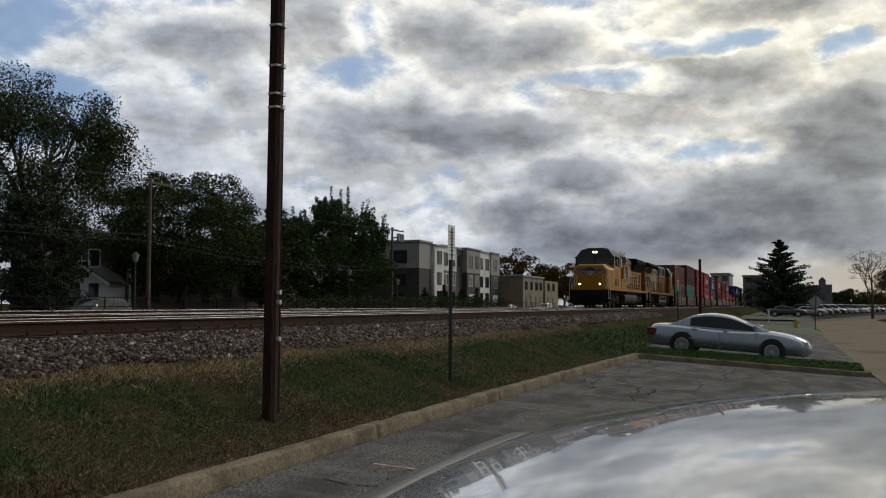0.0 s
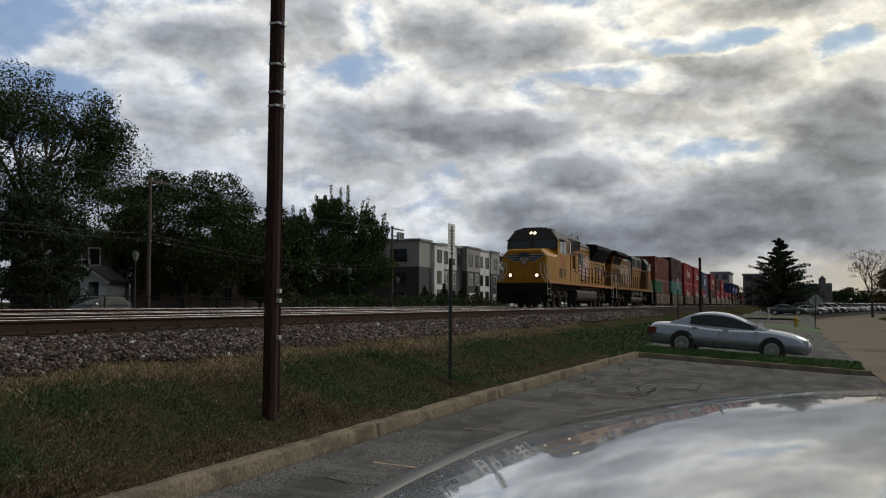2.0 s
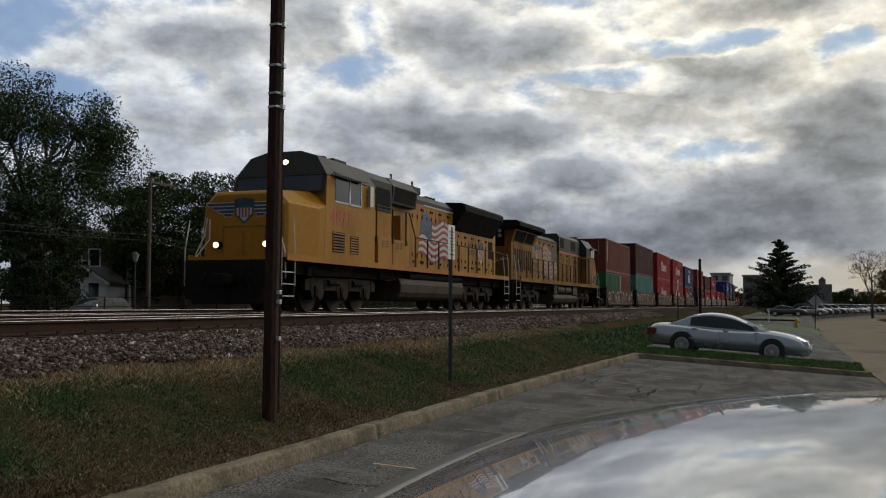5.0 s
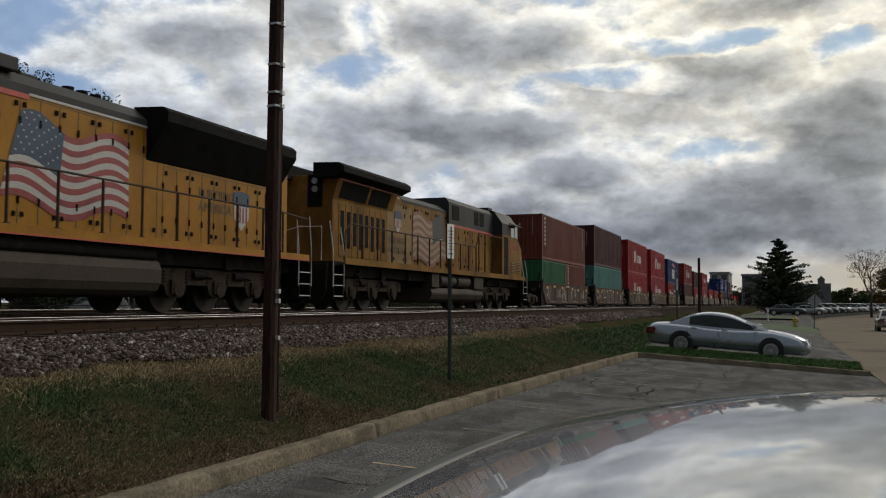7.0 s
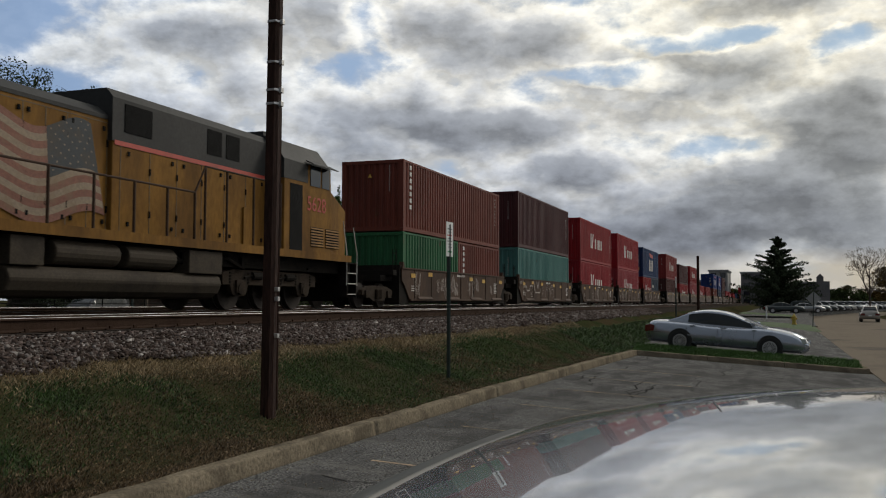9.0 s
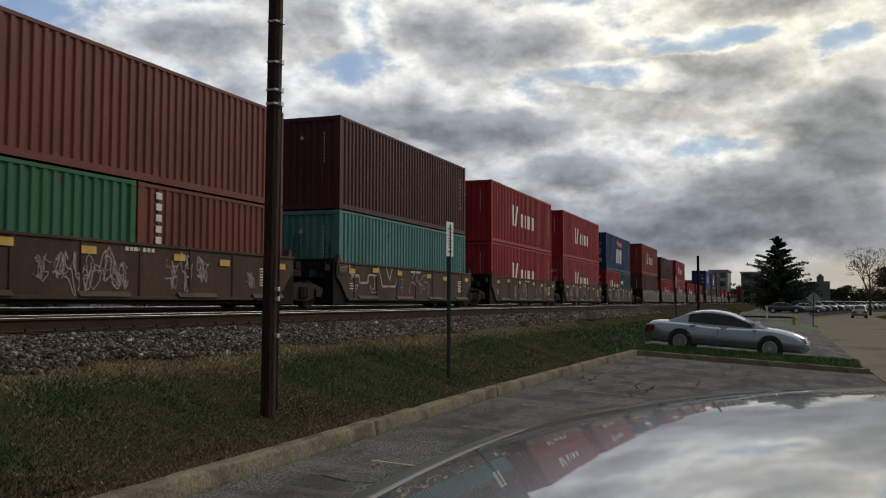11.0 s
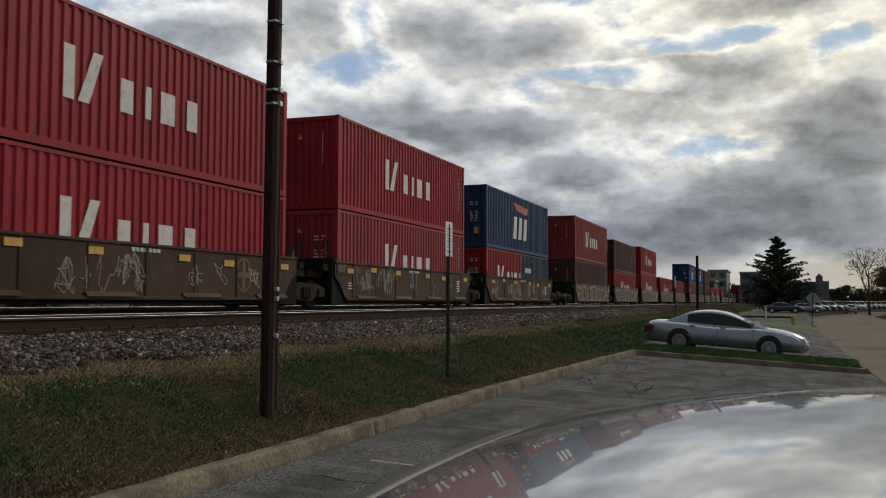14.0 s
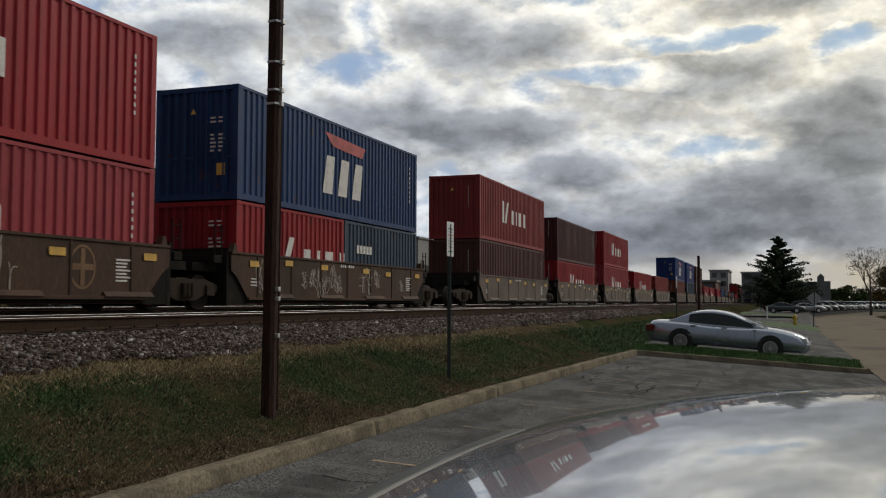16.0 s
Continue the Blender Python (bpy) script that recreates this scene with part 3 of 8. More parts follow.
LAWN = surf("lawn_soil", (0.040, 0.075, 0.018), 0.95, grain=40, stain=1.0, amount=0.5, bump=0.8, dirt=(0.06, 0.07, 0.025))


def rail_shape(y0, y1):
    head = Shape().prism([(-0.022, 0.026), (-0.019, 0.030), (0.019, 0.030), (0.022, 0.026)], "y", y0, y1)
    web = Shape().prism([(-0.07, -0.15), (-0.07, -0.135), (-0.012, -0.115), (-0.012, -0.012), (-0.037, 0.0), (-0.037, 0.020), (-0.031, 0.026), (0.031, 0.026), (0.037, 0.020), (0.037, 0.0), (0.012, -0.012), (0.012, -0.115), (0.07, -0.135), (0.07, -0.15)], "y", y0, y1)
    return head, web


def build_tracks():
    for name, cx, label in (("railway_track", -9.62, "empty track with rusty rails polished on top"), ("main_track", TRACK_X, "track that carries the freight train"), ("back_track", -21.6, "further track with shiny rail heads")):
        holder = thing(name, label, "railway track", "tracks", at=pose(cx, 0, RAIL_Z - 0.03), kind="structure")
        head, web = rail_shape(-300, 900)
        mh, mw = head.mesh("rail_head", RAIL_TOP), web.mesh("rail", RAIL_SIDE)
        for sx in (-0.755, 0.755):
            part("rail", mw, RAIL_SIDE, holder, at=pose(sx, 0, 0))
            part("rail_head", mh, RAIL_TOP, holder, "polished running surface", at=pose(sx, 0, 0))
        if name == "railway_track":
            tie = Shape().box(-1.3, 1.3, -0.115, 0.115, -0.31, -0.152).mesh("tie", TIE, bevel=0.012)
            plate = Shape().box(-0.10, 0.10, -0.09, 0.09, -0.152, -0.136).box(0.085, 0.11, -0.03, 0.03, -0.14, -0.10).box(-0.11, -0.085, -0.03, 0.03, -0.14, -0.10).mesh("tie_plate", RAIL_SIDE)
            for i in range(100):
                y = 4.0 + 0.52 * i
                t = part("tie", tie, TIE, holder, at=pose(0, y, 0, 0, 0, random.uniform(-0.8, 0.8)))
                part("tie_plate", plate, RAIL_SIDE, t, at=pose(0.755, 0, 0))


def rocks(n, place, size):
    """n rough stones; place(k) gives their centres, size their half widths."""
    rng = np.random.default_rng(5)
    base = np.array([(x, y, z) for z in (-1, 1) for y in (-1, 1) for x in (-1, 1)], float)
    faces = np.array([(0, 2, 3, 1), (4, 5, 7, 6), (0, 1, 5, 4), (1, 3, 7, 5), (3, 2, 6, 7), (2, 0, 4, 6)])
    v = base[None] * rng.uniform(0.25, 1.0, (n, 8, 3))
    v *= rng.uniform(0.35, 1.45, (n, 1, 3)) * size * rng.uniform(0.6, 1.35, (n, 1, 1))
    v[..., 2] *= 0.62
    a, b = rng.uniform(0, 6.28, n), rng.uniform(-0.9, 0.9, n)
    ca, sa, cb, sb = np.cos(a), np.sin(a), np.cos(b), np.sin(b)
    x, y, z = v[..., 0], v[..., 1], v[..., 2]
    x, z = x * cb[:, None] - z * sb[:, None], x * sb[:, None] + z * cb[:, None]
    x, y = x * ca[:, None] - y * sa[:, None], x * sa[:, None] + y * ca[:, None]
    v = np.stack([x, y, z], -1) + place(rng, n)[:, None, :]
    f = (faces[None] + 8 * np.arange(n)[:, None, None]).reshape(-1, 4)
    return v.reshape(-1, 3), f


def shoulder(rng, n, y0, y1):
    y = rng.uniform(y0, y1, n)
    x = -8.25 + 1.75 * rng.uniform(0, 1, n) ** 0.9
    edge = np.array([-7.02 + 0.14 * noise.noise((q * 0.5, 3.0, 1.0)) + 0.06 * noise.noise((q * 2.1, 7.0, 1.0)) for q in y])
    x = np.minimum(x, edge + rng.uniform(-0.35, 0.05, n))
    z = np.interp(x, [-8.3, -8.0, -7.55, -7.25, -6.95, -6.4], [1.175, 1.175, 1.14, 1.06, 0.90, 0.66]) + rng.uniform(-0.01, 0.03, n)
    return np.stack([x, y, z], -1)


def build_ballast():
    v, f = rocks(60000, lambda r, n: shoulder(r, n, 4, 26), 0.030)
    bulk("ballast", v, f, STONE, label="loose grey and pinkish crushed stones along the track", category="ballast")
    v, f = rocks(14000, lambda r, n: shoulder(r, n, 26, 60), 0.048)
    bulk("ballast", v, f, STONE, label="loose grey crushed stones along the track", category="ballast")
    v, f = rocks(9000, lambda r, n: np.stack([r.uniform(-12.9, -10.3, n), r.uniform(8, 60, n), np.full(n, 1.19)], -1), 0.05)
    bulk("ballast", v, f, GRIMY_STONE, label="grimy crushed stones between the two tracks", category="ballast")


def blades(n, area, lo, hi, seed, width=0.008):
    """Grass blades: thin bent triangles standing on area(rng, n) -> x, y, z."""
    rng = np.random.default_rng(seed)
    p = area(rng, n)
    h = rng.uniform(lo, hi, n)
    a = rng.uniform(0, 6.28, n)
    w = width * rng.uniform(0.6, 1.4, n)
    lean = rng.uniform(0.3, 2.2, n) * h
    b = rng.uniform(0, 6.28, n)
    dx, dy = np.cos(a) * w, np.sin(a) * w
    v = np.empty((n, 3, 3))
    v[:, 0] = p - np.stack([dx, dy, 0 * w + 0.01], -1)
    v[:, 1] = p + np.stack([dx, dy, 0 * w - 0.01], -1)
    v[:, 2] = p + np.stack([np.cos(b) * lean, np.sin(b) * lean, h], -1)
    return v.reshape(-1, 3), np.arange(3 * n).reshape(-1, 3)


def blade_mat(name, c, var=0.5):
    m = surf(name, c, 0.8, grain=4, stain=0.8, amount=0.25, bump=0.0, island=var, dirt=tuple(v * 0.8 for v in c))
    return m


GREEN_BLADE = blade_mat("green_blades", (0.044, 0.084, 0.019), 0.8)
DRY_BLADE = blade_mat("dry_blades", (0.31, 0.23, 0.125))
BROWN_BLADE = blade_mat("brown_blades", (0.145, 0.098, 0.050), 0.95)


def patch(x, y, seed):
    return np.array([noise.noise((a * 0.55, b * 0.35, seed)) + 0.5 * noise.noise((a * 1.7, b * 1.3, seed + 5)) for a, b in zip(x, y)])


def bank_points(rng, n, y0, y1, want):
    """Points on the bank; want(x, dryness) keeps those of one kind."""
    y = y0 + (y1 - y0) * rng.uniform(0, 1, 3 * n) ** 1.3
    k = np.interp(y, [p[0] for p in KERB_LINE], [p[1] for p in KERB_LINE])
    x = -7.12 + (k + 7.11) * rng.uniform(0, 1, 3 * n)
    keep = want(x, patch(x, y, 3.0) + np.interp(y, [5, 11, 17, 30], [0.06, 0.0, -0.22, -0.4]), rng.uniform(-0.3, 0.3, 3 * n))
    x, y = x[keep][:n], y[keep][:n]
    z = np.interp(x, [-7.2, -6.9, -6.75, -6.3, -5.6, -5.05, -4.4], [1.0, 0.88, 0.82, 0.62, 0.36, 0.145, 0.11])
    z = z + np.array([0.05 * noise.noise((a * 0.8, b * 0.8, 0)) if a < -5.1 else 0 for a, b in zip(x, y)])
    return np.stack([x, y, z], -1)


def build_grass():
    def straw(x, d, j):
        return x - 0.25 * d + 0.7 * j < -6.55

    def dry(x, d, j):
        return ~straw(x, d, j) & ((d + 1.2 * j + np.where(x > -5.25, 0.22, 0.0)) > 0.07)

    def green(x, d, j):
        return ~straw(x, d, j) & ~dry(x, d, j)

    for n, y0, y1, lo, hi, w, seed in ((60000, 4.5, 16, 0.010, 0.034, 0.007, 1), (34000, 15, 33, 0.012, 0.040, 0.010, 2)):
        def gpts(r, k, y0=y0, y1=y1):
            return bank_points(r, k, y0, y1, green)

        def dpts(r, k, y0=y0, y1=y1):
            return bank_points(r, k, y0, y1, dry)

        def spts(r, k, y0=y0, y1=y1):
            return bank_points(r, k // 2, y0, y1, straw)
        for pts, mt, seed2, lab, name in ((gpts, GREEN_BLADE, seed, "short green grass on the bank", "grass"), (dpts, BROWN_BLADE, seed + 10, "withered brown grass on the bank", "withered_grass"), (spts, DRY_BLADE, seed + 20, "dry straw-coloured grass along the ballast", "dry_grass")):
            rng = np.random.default_rng(seed2)
            p = pts(rng, n)
            v, f = blades(len(p), lambda r, k, p=p: p, lo, hi if name == "grass" else hi * (1.1 if name == "withered_grass" else 1.6), seed2, w)
            bulk(name, v, f, mt, label=lab, category="grass")

    rng = np.random.default_rng(77)
    p = bank_points(rng, 2600, 4.5, 24, lambda x, d, j: (x > -6.6) & (d + 2 * j > -0.1))
    p[:, 2] += 0.018
    a, b = rng.normal(0, 1, (len(p), 3)), rng.normal(0, 1, (len(p), 3))
    a[:, 2] *= 0.4
    b[:, 2] *= 0.4
    w = rng.uniform(0.008, 0.019, (len(p), 1))
    a, b = a / np.linalg.norm(a, axis=1, keepdims=True) * w, b / np.linalg.norm(b, axis=1, keepdims=True) * w * 0.6
    v = np.stack([p - a, p + b, p + a, p - b], 1).reshape(-1, 3)
    bulk("fallen_leaves", v, np.arange(len(v)).reshape(-1, 4), blade_mat("fallen_leaf", (0.24, 0.17, 0.095), 0.7), label="small dry leaves scattered over the grass bank", category="leaves")

    def strip(r, n):
        x, y = r.uniform(-4.4, 2.2, n), r.uniform(STRIP_Y0 + 0.2, STRIP_Y1 - 0.1, n)
        return np.stack([x, y, -0.03 - 0.062 * (x + 4.3) + 0.11 + 0.20 * (y - STRIP_Y0 - 0.2) / 1.4], -1)
    v, f = blades(14000, strip, 0.04, 0.10, 31, 0.012)
    bulk("grass", v, f, blade_mat("lawn_blades", (0.05, 0.115, 0.018)), label="thick green lawn grass on the strip", category="grass")

    def verge(r, n):
        x, y = r.uniform(-6.4, -4.5, n), r.uniform(28, 60, n)
        return np.stack([x, y, np.interp(x, [-6.75, -6.3, -5.6, -5.05, -4.4], [0.86, 0.62, 0.36, 0.145, 0.11])], -1)
    v, f = blades(14000, verge, 0.05, 0.13, 33, 0.016)
    bulk("grass", v, f, GREEN_BLADE, label="green grass along the track", category="grass")


def build_paint():
    """Worn stall lines and dark cracks on the lot."""
    rng = random.Random(6)
    paint = surf("worn_line_paint", (0.42, 0.32, 0.22), 0.9, grain=40, stain=6, amount=0.4, bump=0.3, dirt=(0.12, 0.115, 0.10), dirt_at=(0.42, 0.55), spec=0.0)
    for y in (9.1, 12.0, 14.9, 17.8, 20.7, 23.6):
        s = Shape()
        for i in range(7):
            x = -4.05 + i * 0.32
            s.face(*[(a, y + b + 0.03 * (a + 4), lot_z(a) + 0.006) for a, b in ((x, -0.03), (x + 0.31, -0.03), (x + 0.31, 0.03), (x, 0.03))])
        tagged(part("stall_line", s, paint, fix=False), "worn pale stall line on the asphalt", "road marking", "stall lines", kind="structure")
    crack = surf("crack_tar", (0.035, 0.034, 0.033), 0.9, amount=0.3, bump=0.2, spec=0.0)
    for k in range(26):
        y, x = rng.uniform(8, 28.5), rng.uniform(-4.3, -0.8)
        long, s = k % 3 == 0, Shape()
        for i in range(rng.randint(6, 16)):
            dx, dy = (rng.uniform(-0.12, 0.12), rng.uniform(0.2, 0.45)) if long else (rng.uniform(0.2, 0.4), rng.uniform(-0.12, 0.12))
            w = rng.uniform(0.006, 0.020)
            o = (w, 0) if long else (0, w)
            if y + dy < 29.3 and x + dx < 2.3:
                s.face(*[(a, b, lot_z(a) + 0.005) for a, b in ((x - o[0], y - o[1]), (x + dx - o[0], y + dy - o[1]), (x + dx + o[0], y + dy + o[1]), (x + o[0], y + o[1]))])
            x, y = x + dx, y + dy
        if s.f:
            tagged(part("crack", s, crack, fix=False), "dark tarred crack in the asphalt", "crack", "cracks", kind="structure")

    def grit(r, n):
        y = r.uniform(5, 18, n)
        x = np.interp(y, [p[0] for p in KERB_LINE], [p[1] for p in KERB_LINE]) + 0.3 + np.abs(r.normal(0, 0.7, n))
        return np.stack([x, y, -0.03 - 0.062 * (x + 4.3) + 0.004], -1)
    v, f = rocks(900, grit, 0.006)
    bulk("gravel", v, f, KERB, label="loose grit and leaves on the asphalt by the kerb", category="gravel")


build_ground()
build_paving()
build_kerbs()
build_tracks()
build_ballast()
build_grass()
build_paint()


# ---- the train ----
def wave_panel(length, z0, z1, depth=0.036, pitch=0.272):
    """Corrugated sheet along y, outer face at x = 0."""
    s = Shape()
    n = max(2, round(length / pitch))
    p = length / n
    pts = []
    for i in range(n):
        y = i * p
        pts += [(0, y), (0, y + 0.36 * p), (-depth, y + 0.5 * p), (-depth, y + 0.86 * p)]
    pts.append((0, length))
    for x, y in pts:
        s.v += [(x, y, z0), (x, y, z1)]
    s.f += [(2 * i, 2 * i + 2, 2 * i + 3, 2 * i + 1) for i in range(len(pts) - 1)]
    return s


BOX_MESH = {}


def box_mesh(length, height, color):
    """Meshes of one container size, shared by all of that colour."""
    key = (length, height, color)
    if key in BOX_MESH:
        return BOX_MESH[key]
    w, m = 1.219, PAINT[color]
    fr = Shape()
    for sx in (-1, 1):
        for y in (0, length - 0.16):
            fr.box(*sorted((sx * w, sx * (w - 0.14))), y, y + 0.16, 0.12, height - 0.12)
        fr.box(*sorted((sx * (w - 0.002), sx * (w - 0.07))), 0.16, length - 0.16, 0.02, 0.17)
        fr.box(*sorted((sx * (w - 0.002), sx * (w - 0.06))), 0.16, length - 0.16, height - 0.085, height - 0.01)
    for y in (0.0, length - 0.10):
        fr.box(-w + 0.14, w - 0.14, y + 0.003, y + 0.097, 0.02, 0.17)
        fr.box(-w + 0.14, w - 0.14, y + 0.003, y + 0.097, height - 0.13, height - 0.01)
    side = wave_panel(length - 0.32, 0.17, height - 0.085)
    end = wave_panel(2 * w - 0.28, 0.17, height - 0.13, 0.045, 0.24)
    roof = Shape().box(-w + 0.06, w - 0.06, 0.1, length - 0.1, height - 0.06, height - 0.02)
    cast = Shape().box(-0.085, 0.085, -0.09, 0.09, 0, 0.118)
    bars = Shape()
    for x in (-0.82, -0.32, 0.32, 0.82):
        bars.tube((x, -0.03, 0.16), (x, -0.03, height - 0.12), 0.02, 6)
        for z in (0.5, 1.2, height - 0.6):
            bars.box(x - 0.05, x + 0.05, -0.045, 0.0, z, z + 0.06)
        bars.box(x, x + 0.3, -0.05, -0.03, 1.05, 1.09)
    for x in (-0.02,):
        bars.box(x, x + 0.04, -0.006, 0.01, 0.16, height - 0.12)
    BOX_MESH[key] = dict(frame=fr.mesh("frame", m), side_panel=side.mesh("side_panel", m, fix=False), end_panel=end.mesh("end_panel", m, fix=False),
                         roof=roof.mesh("roof", m), corner_casting=cast.mesh("corner_casting", m, bevel=0.01), door_gear=bars.mesh("door_gear", m))
    return BOX_MESH[key]


def mark_shapes(kind, length, height):
    """Plain blocks in place of company names, each a shape of its own with its paint."""
    h, out = height, []
    if kind == "tall_short":    # a tall mark followed by a row of lower plain blocks
        c = length * 0.295
        out.append(Shape().box(0, 0.004, c + 0.08, c + 0.38, h * 0.35, h * 0.71))
        out.append(Shape().prism([(c + 0.48, h * 0.35), (c + 0.80, h * 0.35), (c + 1.18, h * 0.71), (c + 0.90, h * 0.71)], "x", 0, 0.004))
        x = c + 1.72
        for w in (0.55, 0.26, 0.70, 0.55):
            out.append(Shape().box(0, 0.004, x, x + w * 0.72, h * 0.36, h * 0.60))
            x += w + 0.26
    elif kind == "row":         # a long row of equal blocks
        out = [Shape().box(0, 0.004, length * 0.08 + i * 0.50, length * 0.08 + i * 0.50 + 0.36, 0.62, 1.28) for i in range(9)]
    elif kind == "slant":       # three slanted white blocks under a red bar
        c, w = length * 0.38, 0.62
        for a in (0.0, 1.0, 2.0):
            out.append(Shape().prism([(c + a, h * 0.235), (c + a + w, h * 0.235), (c + a + w + 0.16, h * 0.63), (c + a + 0.25, h * 0.63)], "x", 0, 0.004))
        red = Shape().prism([(c + 0.1, h * 0.87), (c + 3.0, h * 0.83), (c + 2.75, h * 0.71), (c + 0.65, h * 0.74)], "x", 0, 0.004)
        return [(s, WHITE_PAINT) for s in out] + [(red, SIGN_RED)]
    elif kind == "upright":     # a column of small blocks near the end
        out = [Shape().box(0, 0.004, 0.62, 0.82, h * 0.88 - i * 0.24, h * 0.88 - i * 0.24 + 0.15) for i in range(7)]
    elif kind == "small":
        out = [Shape().box(0, 0.004, 0.9 + 0.24 * i, 1.08 + 0.24 * i, h * 0.62, h * 0.72) for i in range(5)]
    return [(s, WHITE_PAINT) for s in out]


MARK_MESH = {}


def container(name, u, z, length, height, color, mark, label, door_end=False):
    """A steel box standing with its front lower edge at u along the train and z over the rails."""
    at = pose(TRACK_X, u, RAIL_Z + z)
    ob = thing("shipping_container", label, "shipping container", "containers on the train", at=at)
    ms, w = box_mesh(length, height, color), 1.219
    part("frame", ms["frame"], None, ob)
    part("side_panel", ms["side_panel"], None, ob, at=pose(w - 0.012, 0.16, 0))
    part("side_panel", ms["side_panel"], None, ob, at=pose(-w + 0.012, length - 0.16, 0, 0, 0, 180))
    part("end_panel", ms["end_panel"], None, ob, at=pose(w - 0.14, 0.03, 0, 0, 0, 90) @ pose(0, 0, 0) @ Matrix.Diagonal((-1, 1, 1, 1)))
    part("end_panel", ms["end_panel"], None, ob, at=pose(w - 0.14, length - 0.03, 0, 0, 0, 90))
    part("roof", ms["roof"], None, ob)
    for y in (0.088, length - 0.088):
        for x in (-w + 0.083, w - 0.083):
            for zz in (0.0, height - 0.118):
                part("corner_casting", ms["corner_casting"], None, ob, at=pose(x, y, zz))
    if door_end:
        if "door_text" not in MARK_MESH:
            s, rng = Shape(), random.Random(12)
            for z in (2.05, 1.95, 1.62, 1.52, 1.42, 1.32, 1.22):
                for x in (0.42, 0.66):
                    s.box(x, x + rng.uniform(0.10, 0.2), -0.012, -0.008, z, z + 0.045)
            MARK_MESH["door_text"] = [s.mesh("code_marks", WHITE_PAINT)]
            q = Shape().box(0.62, 0.86, -0.012, -0.008, 0.62, 0.92)
            MARK_MESH["placard"] = [q.mesh("placard", YELLOW_MARK)]
        part("code_marks", MARK_MESH["door_text"][0], None, ob)
        part("placard", MARK_MESH["placard"][0], None, ob, "yellow warning placard")
        part("door_gear", ms["door_gear"], None, ob, "locking bars on the doors")
    key = (mark, length, height)
    if mark and key not in MARK_MESH:
        MARK_MESH[key] = [s.mesh("marking", m) for s, m in mark_shapes(mark, length, height)]
    for me in MARK_MESH.get(key, ()):
        part("marking", me, None, ob, "painted block marks", at=pose(w - 0.010, 0, 0))
    if "codes" not in MARK_MESH:
        s = Shape()
        for i in range(8):
            s.box(0, 0.003, 11.47, 11.52, 1.05 + 0.17 * i, 1.14 + 0.17 * i)
        MARK_MESH["codes"] = [s.mesh("code_marks", WHITE_PAINT)]
        e = Shape()
        for i in range(9):
            e.box(0.56, 0.59, -0.004, 0, 1.25 + 0.11 * i, 1.31 + 0.11 * i)
        MARK_MESH["end_codes"] = [e.mesh("code_marks", WHITE_PAINT)]
        q = Shape().prism([(-0.08, 0), (0.08, 0), (0, 0.14)], "y", -0.004, 0)
        MARK_MESH["warn"] = [q.mesh("warning_label", YELLOW_MARK)]
    if length > 12:
        part("code_marks", MARK_MESH["codes"][0], None, ob, at=pose(w - 0.010, 0, 0))
        if not door_end:
            part("code_marks", MARK_MESH["end_codes"][0], None, ob, at=pose(0.1, 0.012, 0.2))
        part("warning_label", MARK_MESH["warn"][0], None, ob, "yellow warning triangle", at=pose(-0.1, 0.012, height * 0.76))
    MOVING.append(ob)
    return ob


WELL_LEN = 13.0


def truck_meshes():
    frame_ = Shape()
    for sx in (-1, 1):
        x0, x1 = sorted((sx * 0.98, sx * 1.12))
        frame_.prism([(-1.25, 0.42), (-1.25, 0.60), (-0.75, 0.72), (0.75, 0.72), (1.25, 0.60), (1.25, 0.42), (0.75, 0.36), (0.35, 0.22), (-0.35, 0.22), (-0.75, 0.36)], "x", x0, x1)
        for y in (-0.9, 0.9):
            frame_.box(*sorted((sx * 1.10, sx * 1.18)), y - 0.16, y + 0.16, 0.34, 0.58)
        for k in (-0.15, 0.0, 0.15):
            frame_.tube((sx * 1.16, k, 0.30), (sx * 1.16, k, 0.62), 0.06, 8)
    frame_.box(-1.0, 1.0, -0.22, 0.22, 0.45, 0.75)
    ws = Shape()
    for sx in (-1, 1):
        ws.tube((sx * 0.70, 0, 0), (sx * 0.83, 0, 0), 0.42, 20)
        ws.tube((sx * 0.66, 0, 0), (sx * 0.70, 0, 0), 0.45, 20)
        ws.tube((sx * 0.83, 0, 0), (sx * 0.86, 0, 0), 0.13, 10)
    ws.tube((-0.7, 0, 0), (0.7, 0, 0), 0.08, 8)
    return frame_.mesh("bogie_frame", TRUCK, bevel=0.012), ws.mesh("wheelset", WHEEL)


TRUCK_MESH = truck_meshes()
SPINNING = []


def bogie(parent, y, spin=False):
    b = part("bogie", TRUCK_MESH[0], None, parent, at=pose(0, y, 0))
    for dy in (-0.9, 0.9):
        w = part("wheelset", TRUCK_MESH[1], None, b, at=pose(0, dy, 0.42))
        if spin:
            SPINNING.append((w, 0.42, dy, 0.42))
    return b


